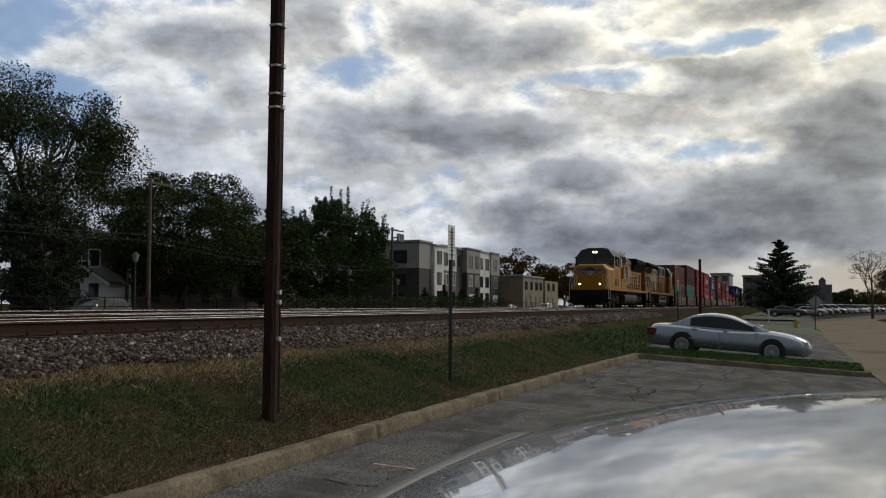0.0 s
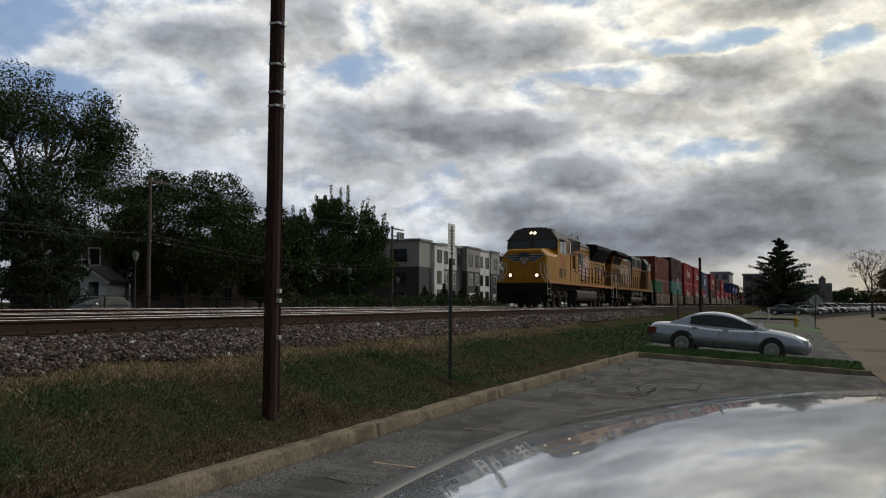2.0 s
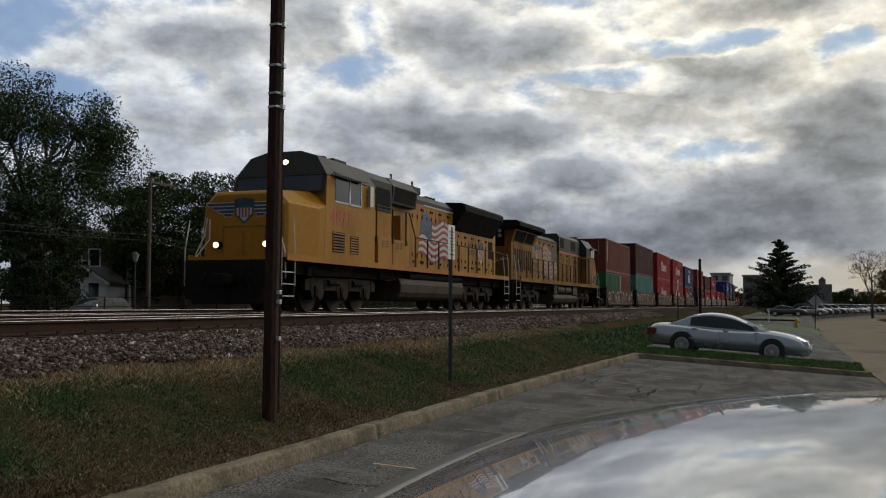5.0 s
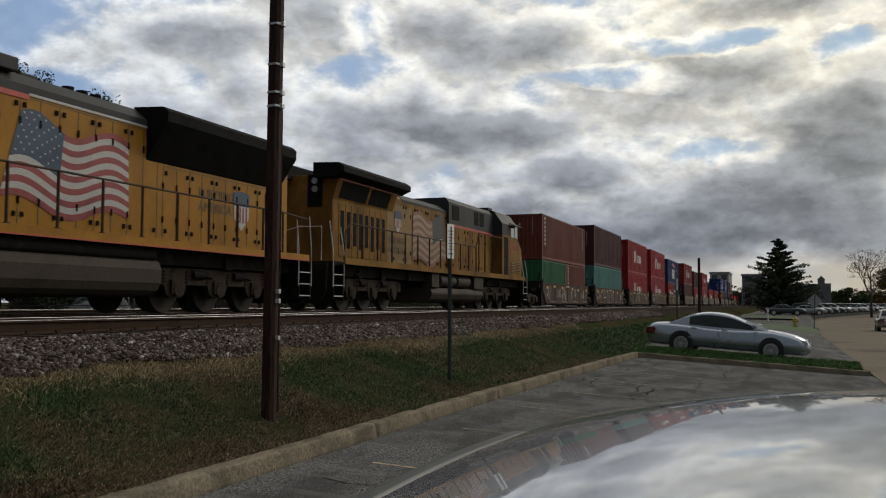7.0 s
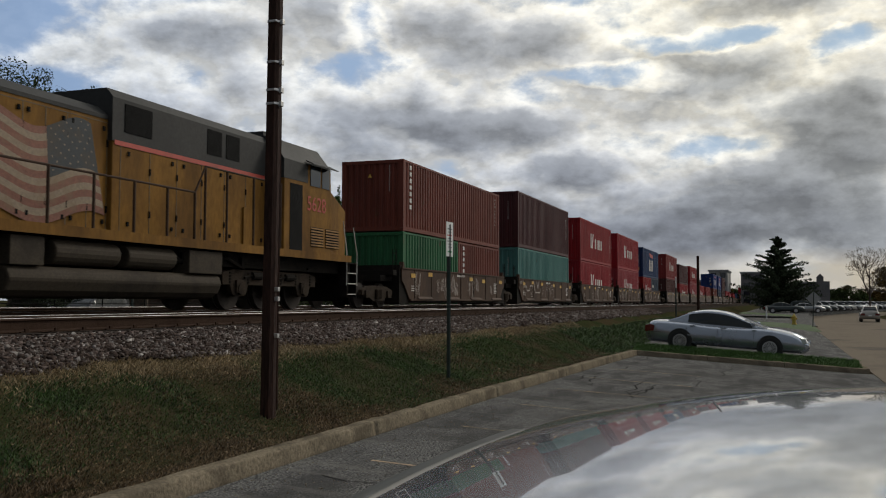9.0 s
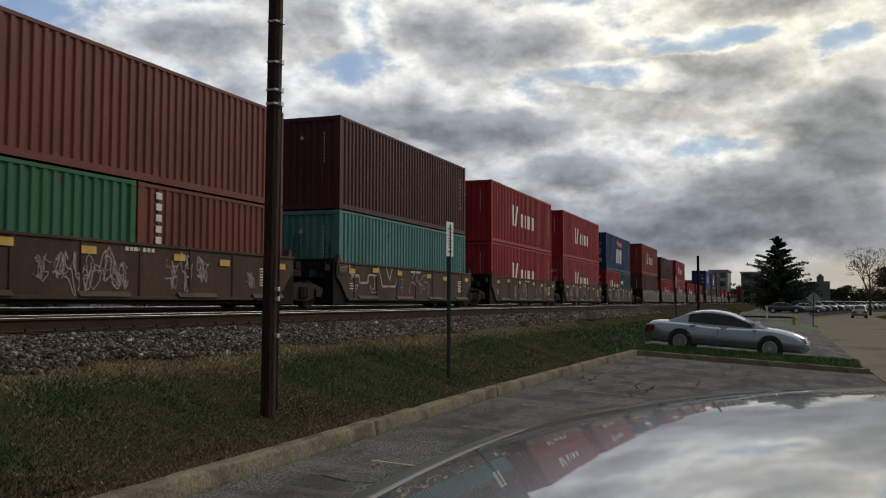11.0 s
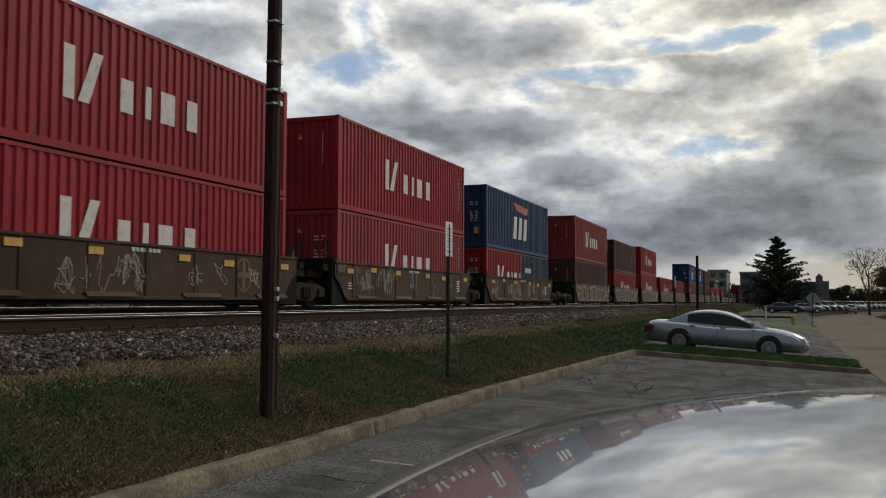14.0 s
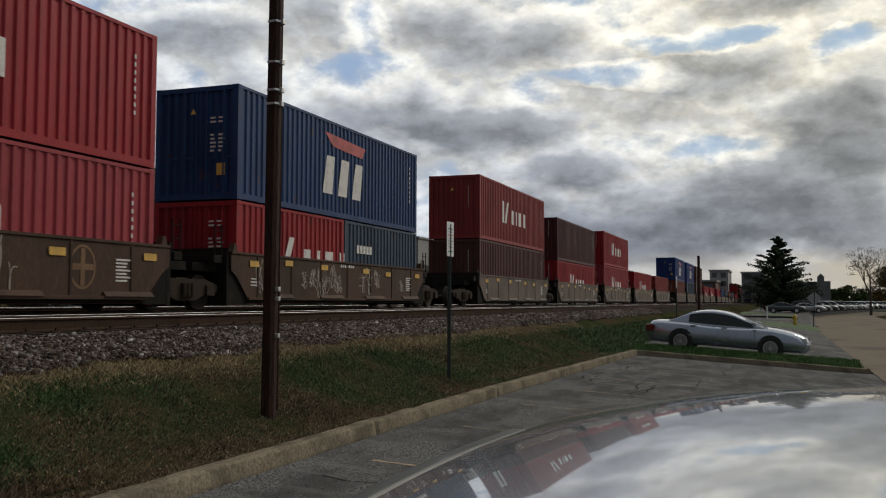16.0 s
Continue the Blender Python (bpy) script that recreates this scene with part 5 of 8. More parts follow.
def wing_emblem(parent, y, z):
    """Plain blue winged shield on the nose front, facing -y."""
    for sx in (-1, 1):
        for i in range(4):
            a = 0.22 + i * 0.06
            w = Shape().prism([(sx * a, z + 0.20 - i * 0.10), (sx * (1.20 - i * 0.17), z + 0.20 - i * 0.10), (sx * (1.16 - i * 0.19), z + 0.13 - i * 0.10), (sx * a, z + 0.13 - i * 0.10)], "y", y - 0.004, y)
            part("wing_bar", w, FLAG_BLUE, parent, "blue wing-shaped bar")
            e = Shape().prism([(sx * a, z + 0.222 - i * 0.10), (sx * (1.225 - i * 0.17), z + 0.222 - i * 0.10), (sx * (1.18 - i * 0.19), z + 0.11 - i * 0.10), (sx * a, z + 0.11 - i * 0.10)], "y", y - 0.002, y + 0.002)
            part("wing_edge", e, FLAG_WHITE, parent, "white outline of a wing bar")
    part("shield_edge", Shape().prism([(-0.32, z + 0.29), (0, z + 0.34), (0.32, z + 0.29), (0.29, z - 0.14), (0, z - 0.38), (-0.29, z - 0.14)], "y", y - 0.006, y - 0.003), FLAG_BLUE, parent)
    s = Shape().prism([(-0.26, z + 0.24), (0, z + 0.28), (0.26, z + 0.24), (0.24, z - 0.12), (0, z - 0.32), (-0.24, z - 0.12)], "y", y - 0.008, y - 0.004)
    part("shield_field", s, FLAG_WHITE, parent)
    part("shield_top", Shape().prism([(-0.26, z + 0.24), (0, z + 0.28), (0.26, z + 0.24), (0.26, z + 0.06), (-0.26, z + 0.06)], "y", y - 0.012, y - 0.008), FLAG_BLUE, parent)
    r = Shape()
    for i in range(4):
        r.box(-0.17 + i * 0.1, -0.12 + i * 0.1, y - 0.012, y - 0.008, z - 0.2, z + 0.05)
    part("shield_bars", r, FLAG_RED, parent)


def frame_and_tank(ob, length, tank, z_tank, tank_mat):
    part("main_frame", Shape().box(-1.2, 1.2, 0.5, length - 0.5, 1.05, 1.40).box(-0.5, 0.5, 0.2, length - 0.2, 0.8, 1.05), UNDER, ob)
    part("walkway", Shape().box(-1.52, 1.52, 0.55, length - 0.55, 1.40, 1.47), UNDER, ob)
    zl, zh = z_tank
    half = [(1.05, zl), (1.22, zl + 0.04), (1.36, zl + 0.14), (1.44, zl + 0.30), (1.46, zh - 0.22), (1.40, zh - 0.06), (1.30, zh)]
    prof = half + [(-a, b) for a, b in reversed(half)]
    part("fuel_tank", Shape().prism(prof, "y", *tank), tank_mat, ob, "dull grey-brown fuel tank", bevel=0.05)
    for y, sgn in ((0.0, -1), (length, 1)):
        part("coupler", Shape().box(-0.15, 0.15, y - 0.35 if sgn < 0 else y - 0.3, y + 0.3 if sgn < 0 else y + 0.35, 0.72, 1.02).box(-0.25, 0.25, min(y, y + sgn * 0.35), max(y, y + sgn * 0.35), 0.78, 0.98), UNDER, ob, bevel=0.03)
        pilot = Shape()
        a = 0.25 if sgn < 0 else length - 0.25
        pilot.prism([(-1.40, 1.40), (1.40, 1.40), (1.36, 0.55), (1.15, 0.22), (-1.15, 0.22), (-1.36, 0.55)], "y", *sorted((a, a - sgn * 0.12)))
        part("pilot", pilot, UNDER, ob, "black plow plate", bevel=0.02)
        hoses = Shape()
        for k in (-0.7, -0.45, 0.45, 0.7):
            hoses.path([(k, a, 1.1), (k, a + sgn * 0.18, 0.9), (k * 1.05, a + sgn * 0.22, 0.55)], 0.03, 6)
        part("air_hose", hoses, GRILLE, ob)


def piping(ob, y0, y1, seed):
    rng = random.Random(seed)
    s = Shape()
    for sx in (-1, 1):
        for i in range(16):
            y = rng.uniform(y0, y1)
            s.tube((sx * 1.25, y, rng.uniform(1.0, 1.3)), (sx * 1.25, y + rng.uniform(0.4, 1.4), rng.uniform(1.0, 1.3)), rng.choice((0.02, 0.03, 0.05)), 6)
            if i % 2:
                b = rng.uniform(0.08, 0.2)
                s.box(*sorted((sx * 1.05, sx * 1.3)), y, y + b * 1.6, 1.0 + rng.uniform(0, 0.1), 1.3)
    part("piping", s, UNDER, ob)


def lead_locomotive():
    """Wide-nosed road locomotive; y = 0 at its front coupler, forward is -y."""
    L = 22.6
    ob = thing("locomotive", "yellow and grey six-axle diesel locomotive with a flag decal, headlights lit", "locomotive", "locomotives", at=pose(TRACK_X, 72.85, RAIL_Z))
    frame_and_tank(ob, L, (8.7, 15.55), (0.34, 1.14), TANKC)
    for sx in (-1, 1):
        part("air_reservoir", Shape().tube((sx * 1.3, 9.6, 1.24), (sx * 1.3, 15.4, 1.24), 0.14, 14), UNDER, ob, smooth=False)
        part("side_sill", Shape().box(*sorted((sx * 1.50, sx * 1.55)), 0.6, L - 0.6, 1.40, 1.56), LOCO_YELLOW, ob, "yellow sill stripe")
        part("sill_stripe", Shape().box(*sorted((sx * 1.552, sx * 1.556)), 0.6, L - 0.6, 1.385, 1.41), LOCO_RED, ob)
    loco_truck(ob, 4.75)
    loco_truck(ob, 18.1)
    piping(ob, 1.5, 21.0, 4)
    # nose
    nose = Shape()
    ring = lambda y, w, t, c: [(-w, y, 1.47), (-w, y, t - c), (-w + c, y, t), (w - c, y, t), (w, y, t - c), (w, y, 1.47)]
    nose.loft([ring(0.95, 1.24, 3.24, 0.34), ring(1.05, 1.32, 3.34, 0.36), ring(2.5, 1.50, 3.46, 0.52), ring(2.95, 1.52, 3.48, 0.40)])
    part("nose", nose, LOCO_YELLOW, ob, bevel=0.03)
    wing_emblem(ob, 0.948, 2.80)
    part("nose_door", Shape().box(-0.68, -0.66, 0.94, 0.952, 1.55, 2.35).box(0.66, 0.68, 0.94, 0.952, 1.55, 2.35).box(-0.02, 0.0, 0.94, 0.952, 1.55, 2.2).box(-0.68, 0.68, 0.94, 0.952, 2.34, 2.36), DECAL_DARK, ob)
    for sx in (-1, 1):
        part("ditch_light", Shape().tube((sx * 0.78, 0.78, 1.84), (sx * 0.78, 0.96, 1.84), 0.11, 14), UNDER, ob)
        part("ditch_lens", Shape().tube((sx * 0.78, 0.765, 1.84), (sx * 0.78, 0.782, 1.84), 0.085, 14), LAMP_GLOW, ob, "lit lamp lens")
        part("nose_rail", Shape().path([(sx * 1.0, 0.80, 2.55), (sx * 1.0, 0.80, 2.0), (sx * 1.30, 0.62, 1.5), (sx * 1.33, 0.55, 0.8)], 0.02, 6), RAILING_W, ob, "pale grab rail")
        part("nose_rail", Shape().path([(sx * 1.15, 0.9, 2.6), (sx * 1.2, 0.85, 2.1), (sx * 1.40, 0.75, 1.6), (sx * 1.42, 0.75, 0.9)], 0.02, 6), RAILING_W, ob, "pale grab rail")
    part("front_platform", Shape().box(-1.38, 1.38, 0.35, 1.0, 1.38, 1.50), LOCO_YELLOW, ob)
    steps(ob, 0.75, 1.5, 1)
    steps(ob, 0.75, 1.5, -1)
    # cab: windscreen slopes back to the roof
    cabp = [(-1.52, 1.47), (-1.52, 3.95), (-1.10, 4.55), (-0.55, 4.72), (0.55, 4.72), (1.10, 4.55), (1.52, 3.95), (1.52, 1.47)]
    r0 = [(x, 2.75 if z < 3.5 else 2.75 + (z - 3.4) * 0.30, z) for x, z in cabp]
    r1 = [(x, 6.35, z) for x, z in cabp]
    part("cab", Shape().loft([r0, r1]), LOCO_YELLOW, ob, bevel=0.03)
    top = [(x * 1.012, z + 0.012) for x, z in cabp if z > 3.9]
    top = [(-1.54, 3.96)] + top[1:-1] + [(1.54, 3.96)]
    part("cab_roof", Shape().loft([[(x, 2.70 + (z - 3.4) * 0.30, z + 0.015) for x, z in top], [(x, 6.42, z + 0.015) for x, z in top]]), LOCO_GREY, ob, bevel=0.02)
    face = Shape().prism([(-1.53, 3.42), (1.53, 3.42), (1.53, 3.97), (1.12, 4.62), (0.56, 4.80), (-0.56, 4.80), (-1.12, 4.62), (-1.53, 3.97)], "y", 0, 0.012)
    part("windscreen_surround", face, LOCO_GREY, ob, at=pose(0, 2.735, 3.4, -16.7, 0, 0) @ pose(0, 0, -3.4))
    shear = pose(0, 2.718, 3.4, -16.7, 0, 0) @ pose(0, 0, -3.4)
    for pts in ([(-1.40, 3.50), (-0.12, 3.50), (-0.12, 4.08), (-1.30, 4.08), (-1.40, 3.95)], [(0.12, 3.50), (1.40, 3.50), (1.40, 3.95), (1.30, 4.08), (0.12, 4.08)]):
        part("windscreen", Shape().prism(pts, "y", 0, 0.01), LOCO_GLASS, ob, at=shear, label="dark tinted windscreen")
        rim = Shape()
        for (xa, za), (xb, zb) in zip(pts, pts[1:] + pts[:1]):
            rim.tube((xa, -0.004, za), (xb, -0.004, zb), 0.022, 6)
        part("windscreen_frame", rim, RAILING, ob, "dark rubber and steel window rim", at=shear)
    for sx in (-0.12, 0.12):
        part("headlight", Shape().tube((sx, -0.03, 4.44), (sx, 0.05, 4.44), 0.13, 14), UNDER, ob, at=shear)
        part("headlight_lens", Shape().tube((sx, -0.045, 4.44), (sx, -0.028, 4.44), 0.085, 14), LAMP_GLOW, ob, "lit headlight lens", at=shear)
    for x in (-0.95, 0.38):
        lettering("4871", 0.20, WHITE_PAINT, "number", ob, shear @ pose(x, -0.004, 4.36, 90, 0, 0), "white road number")
    for sx in (-1, 1):
        X = sx * 1.522
        part("cab_window", Shape().box(*sorted((X, X + 0.008 * sx)), 3.45, 4.35, 3.28, 3.98), LOCO_GLASS, ob, "side window")
        part("cab_window", Shape().box(*sorted((X, X + 0.008 * sx)), 4.5, 5.25, 3.28, 3.98), LOCO_GLASS, ob, "side window")
        part("window_frame", Shape().box(*sorted((X + 0.008 * sx, X + 0.02 * sx)), 4.38, 4.47, 3.22, 4.02).box(*sorted((X + 0.008 * sx, X + 0.02 * sx)), 5.22, 5.28, 3.22, 4.02).box(*sorted((X + 0.008 * sx, X + 0.02 * sx)), 3.42, 5.28, 3.22, 3.27), BAND, ob)
        part("sunshade", Shape().prism([(X, 4.08), (X + 0.22 * sx, 3.98), (X + 0.22 * sx, 4.0), (X, 4.12)], "y", 3.3, 5.4), LOCO_GREY, ob)
        louvres(ob, X, 3.3, 4.1, 1.75, 2.35)
        louvres(ob, X, 4.5, 5.1, 1.75, 2.30)
        part("mirror", Shape().box(*sorted((X + 0.05 * sx, X + 0.12 * sx)), 5.7, 5.95, 3.3, 3.95), BAND, ob)
    lettering("4871", 0.72, LOCO_RED, "number", ob, pose(1.528, 3.15, 2.55, 90, 0, 90), "red road number")
    # hood
    hp = lambda w, t: [(-w, 1.47), (-w, t - 0.25), (-w + 0.28, t), (w - 0.28, t), (w, t - 0.25), (w, 1.47)]
    part("hood", Shape().prism(hp(0.95, 4.42), "y", 6.35, 21.8), LOCO_YELLOW, ob, bevel=0.03)
    part("hood_top", Shape().prism([(-0.962, 4.02), (-0.962, 4.18), (-0.66, 4.435), (0.66, 4.435), (0.962, 4.18), (0.962, 4.02)], "y", 6.36, 21.5), LOCO_GREY, ob, "grey painted hood roof")
    part("cab_rear_box", Shape().prism([(-1.25, 3.35), (-1.25, 4.35), (-1.0, 4.60), (1.0, 4.60), (1.25, 4.35), (1.25, 3.35)], "y", 6.40, 8.35), LOCO_GREY, ob, bevel=0.02)
    part("dynamic_brake_box", Shape().prism([(-1.2, 3.72), (-1.28, 4.30), (-1.0, 4.62), (1.0, 4.62), (1.28, 4.30), (1.2, 3.72)], "y", 8.45, 10.75), LOCO_GREY, ob, bevel=0.02)
    part("roof_hatch", Shape().box(-0.9, 0.9, 10.8, 12.0, 4.40, 4.66).box(-0.5, 0.5, 12.2, 12.9, 4.42, 4.55), LOCO_GREY, ob, bevel=0.03)
    ex = Shape()
    for y in (12.4, 13.8, 14.2, 14.6):
        ex.tube((0.4, y, 4.42), (0.4, y, 4.56), 0.12, 10)
    part("exhaust_stack", ex, UNDER, ob)
    lugs = Shape()
    for y in (8.6, 10.6):
        lugs.path([(1.1, y - 0.06, 4.58), (1.1, y - 0.05, 4.74), (1.1, y + 0.05, 4.74), (1.1, y + 0.06, 4.58)], 0.02, 6)
    part("lifting_lug", lugs, UNDER, ob)
    for sx in (-1, 1):
        X = sx * 0.95
        part("intake_grille", Shape().box(*sorted((sx * 1.252, sx * 1.262)), 6.6, 8.2, 3.45, 4.12), GRILLE, ob, "dark intake grille")
        part("intake_grille", Shape().prism([(sx * 1.215, 3.80), (sx * 1.292, 4.30), (sx * 1.280, 4.31), (sx * 1.205, 3.80)], "y", 8.6, 10.6), GRILLE, ob, "dark intake grille")
        part("red_stripe", Shape().box(*sorted((X, X + 0.016 * sx)), 8.4, 12.2, 3.92, 4.02), LOCO_RED, ob, "red stripe under the grey")
        part("red_stripe", Shape().box(*sorted((X, X + 0.016 * sx)), 12.2, 15.9, 4.0, 4.05), FLAG_WHITE, ob, "worn pale stripe")
        hood_doors(ob, X, 11.0, 16.0, 1.65, 3.95, 0.5, 3)
        hood_doors(ob, X, 16.2, 21.2, 1.65, 3.25, 0.5, 4)
        hood_doors(ob, X, 6.6, 10.8, 1.65, 3.3, 1.4, 5, latch=False)
        rad = Shape().prism([(sx * 0.94, 3.30), (sx * 1.50, 4.12), (sx * 1.50, 4.36), (sx * 1.36, 4.46), (sx * 0.6, 4.50), (sx * 0.6, 3.30)], "y", 15.6, 21.3)
        part("radiator_housing", rad, GRILLE, ob, bevel=0.02)
        g = Shape().prism([(sx * 0.975, 3.34), (sx * 1.515, 4.13), (sx * 1.50, 4.14), (sx * 0.96, 3.35)], "y", 15.75, 21.15)
        part("radiator_grille", g, GRILLE, ob, "black radiator grille")
        part("rear_grille", Shape().box(*sorted((X, X + 0.012 * sx)), 20.6, 21.3, 2.35, 3.15), GRILLE, ob)
        for a, b in ((6.45, 8.38), (9.22, 9.72)):
            part("equipment_cabinet", Shape().box(*sorted((sx * 0.93, sx * 1.22)), a, b, 1.48, 3.36), LOCO_YELLOW, ob, "yellow cabinet beside a recessed door", bevel=0.012)
        bb = Shape().box(*sorted((sx * 1.10, sx * 1.50)), 6.65, 7.85, 1.50, 2.42).box(*sorted((sx * 1.10, sx * 1.50)), 7.9, 9.1, 1.50, 2.42)
        part("battery_box", bb, LOCO_YELLOW, ob, "yellow battery boxes with slotted lids", bevel=0.015)
        sl = Shape()
        for y in (6.95, 7.3, 8.2, 8.55):
            for z in (2.12, 2.20, 2.28):
                sl.box(*sorted((sx * 1.50, sx * 1.512)), y, y + 0.22, z, z + 0.035)
        part("vent_slots", sl, DECAL_DARK, ob)
    wavy_flag(ob, 0.962, 11.55, 15.05, 2.0, 3.62)
    lettering("BUILDING", 0.34, DECAL_DARK, "slogan", ob, pose(0.960, 17.55, 2.72, 90, 0, 90), "dark painted slogan")
    lettering("AMERICA", 0.34, DECAL_DARK, "slogan", ob, pose(0.960, 17.55, 2.40, 90, 0, 90), "dark painted slogan")
    shield(ob, 0.960, 19.43, 2.55, 0.74, 1.0)
    part("hood_end_light", Shape().tube((0, 21.8, 4.1), (0, 21.86, 4.1), 0.11, 12), UNDER, ob)
    for sx in (-1, 1):
        side_rails(ob, [9.95, 11.2, 12.4, 13.6, 14.8, 16.0, 17.2, 18.4, 19.6, 20.6], sx * 1.50, 1.56, 2.62, RAILING, rise=[(9.95, 2.62), (20.6, 2.62), (21.9, 2.55)])
        side_rails(ob, [6.5, 7.85, 9.05], sx * 1.50, 2.4, 3.45, RAILING, rise=[(6.5, 3.45), (9.35, 3.45), (9.95, 2.62)])
        steps(ob, L - 0.75, 1.5, sx)
    part("end_chain", Shape().path([(-1.2, L - 0.4, 2.4), (0, L - 0.4, 2.1), (1.2, L - 0.4, 2.4)], 0.012, 5), RAILING_W, ob)
    part("horn", Shape().tube((0.3, 4.6, 4.80), (0.3, 5.1, 4.80), 0.05, 8, 0.1).box(0.2, 0.4, 4.7, 4.9, 4.70, 4.80), UNDER, ob)
    part("roof_unit", Shape().box(-0.6, 0.6, 5.2, 6.1, 4.70, 4.84), LOCO_GREY, ob, bevel=0.03)
    MOVING.append(ob)


def second_locomotive():
    """Trailing locomotive that runs backwards; y = 0 at its cab end, its cab end faces the freight cars."""
    L = 22.8
    at = pose(TRACK_X, 118.75, RAIL_Z, 0, 0, 180)
    ob = thing("locomotive", "faded dusty yellow six-axle diesel locomotive running cab backwards", "locomotive", "locomotives", at=at)
    frame_and_tank(ob, L, (7.4, 13.9), (0.26, 0.84), TANKC)
    loco_truck(ob, 4.5)
    loco_truck(ob, 18.7)
    piping(ob, 1.5, 21.0, 9)
    for sx in (-1, 1):
        part("air_reservoir", Shape().tube((sx * 1.22, 9.15, 1.12), (sx * 1.22, 10.75, 1.12), 0.24, 18), TANKC, ob, "brown air tank", bevel=0.04)
        part("air_reservoir", Shape().tube((sx * 1.22, 11.0, 1.12), (sx * 1.22, 12.8, 1.12), 0.24, 18), TANKC, ob, "brown air tank", bevel=0.04)
        part("tank_end_box", Shape().box(*sorted((sx * 1.0, sx * 1.46)), 7.4, 8.7, 0.84, 1.36), TANKC, ob, bevel=0.02)
        part("tank_end_box", Shape().box(*sorted((sx * 1.0, sx * 1.46)), 13.1, 13.9, 0.84, 1.36), TANKC, ob, bevel=0.02)
        part("side_sill", Shape().box(*sorted((sx * 1.50, sx * 1.55)), 0.5, L - 1.2, 1.40, 1.60), LOCO_FADED, ob, "faded yellow sill stripe")
    ring = lambda y, w, t, c: [(-w, y, 1.47), (-w, y, t - c), (-w + c, y, t), (w - c, y, t), (w, y, t - c), (w, y, 1.47)]
    part("nose", Shape().loft([ring(0.45, 1.25, 2.75, 0.25), ring(0.6, 1.38, 3.25, 0.30), ring(1.7, 1.50, 3.70, 0.35), ring(2.1, 1.52, 3.72, 0.3)]), LOCO_FADED, ob, bevel=0.03)
    cabp = [(-1.52, 1.47), (-1.52, 4.0), (-1.12, 4.58), (-0.55, 4.70), (0.55, 4.70), (1.12, 4.58), (1.52, 4.0), (1.52, 1.47)]
    part("cab", Shape().loft([[(x, 1.75 + max(0, z - 3.5) * 0.25, z) for x, z in cabp], [(x, 4.6, z) for x, z in cabp]]), LOCO_FADED, ob, bevel=0.03)
    top = [(-1.53, 3.50)] + [(x * 1.006, z + 0.012) for x, z in cabp[1:-1]] + [(1.53, 3.50)]
    part("cab_roof", Shape().loft([[(x, 3.3, z) for x, z in top], [(x, 4.64, z) for x, z in top]]), LOCO_GREY, ob)
    top = [(-1.53, 4.02)] + [(x * 1.006, z + 0.016) for x, z in cabp[2:-2]] + [(1.53, 4.02)]
    part("cab_roof", Shape().loft([[(x, 1.72 + (z - 3.5) * 0.25, z) for x, z in top], [(x, 4.66, z + 0.002) for x, z in top]]), LOCO_GREY, ob)
    shear = pose(0, 1.738, 3.5, -14.0, 0, 0) @ pose(0, 0, -3.5)
    for pts in ([(-1.40, 3.75), (-0.15, 3.75), (-0.15, 4.3), (-1.3, 4.3)], [(0.15, 3.75), (1.40, 3.75), (1.3, 4.3), (0.15, 4.3)]):
        part("windscreen", Shape().prism(pts, "y", -0.012, 0), LOCO_GLASS, ob, at=shear, label="dark tinted windscreen")
    for sx in (-1, 1):
        X = sx * 1.522
        for a, b in ((1.98, 2.45), (2.55, 3.15)):
            part("cab_window", Shape().box(*sorted((X, X + 0.016 * sx)), a, b, 3.45, 4.02), LOCO_GLASS, ob, "side window")
        part("sunshade", Shape().prism([(X, 4.10), (X + 0.26 * sx, 3.98), (X + 0.26 * sx, 4.01), (X, 4.14)], "y", 1.9, 3.4), LOCO_GREY, ob)
        # no recess here: a flat near-black sheet paints the doorway's shade
        part("cab_door", Shape().box(*sorted((X, X + 0.008 * sx)), 3.6, 4.3, 1.6, 3.4), GRILLE, ob, "flat dark panel painted as a shaded doorway")
        louvres(ob, X, 1.35, 2.2, 1.75, 2.3)
        louvres(ob, X, 2.35, 3.1, 1.75, 2.3)
        part("red_stripe", Shape().box(*sorted((sx * 1.06, sx * 1.066)), 4.7, 10.8, 3.42, 3.52), LOCO_RED, ob, "red stripe under the grey")
    lettering("5628", 0.58, LOCO_RED, "number", ob, pose(-1.534, 3.35, 2.75, 90, 0, -90), "red road number")
    hp = lambda w, t: [(-w, 1.47), (-w, t - 0.22), (-w + 0.26, t), (w - 0.26, t), (w, t - 0.22), (w, 1.47)]
    part("auxiliary_cab", Shape().prism([(-1.05, 1.47), (-1.05, 4.4), (-0.9, 4.58), (0.9, 4.58), (1.05, 4.4), (1.05, 1.47)], "y", 4.6, 10.85), LOCO_FADED, ob, bevel=0.03)
    part("auxiliary_roof", Shape().prism([(-1.062, 3.5), (-1.062, 4.4), (-0.9, 4.595), (0.9, 4.595), (1.062, 4.4), (1.062, 3.5)], "y", 4.62, 10.88), LOCO_GREY, ob, "grey upper sides and roof")
    part("hood", Shape().prism(hp(0.95, 4.2), "y", 10.85, 21.3), LOCO_FADED, ob, bevel=0.03)
    part("hood_top", Shape().prism([(-0.962, 3.92), (-0.962, 4.0), (-0.69, 4.215), (0.69, 4.215), (0.962, 4.0), (0.962, 3.92)], "y", 10.87, 15.7), LOCO_GREY, ob)
    part("exhaust_stack", Shape().tube((0, 14.6, 4.2), (0, 14.6, 4.42), 0.2, 14).tube((0.3, 13.6, 4.2), (0.3, 13.6, 4.34), 0.14, 12), UNDER, ob)
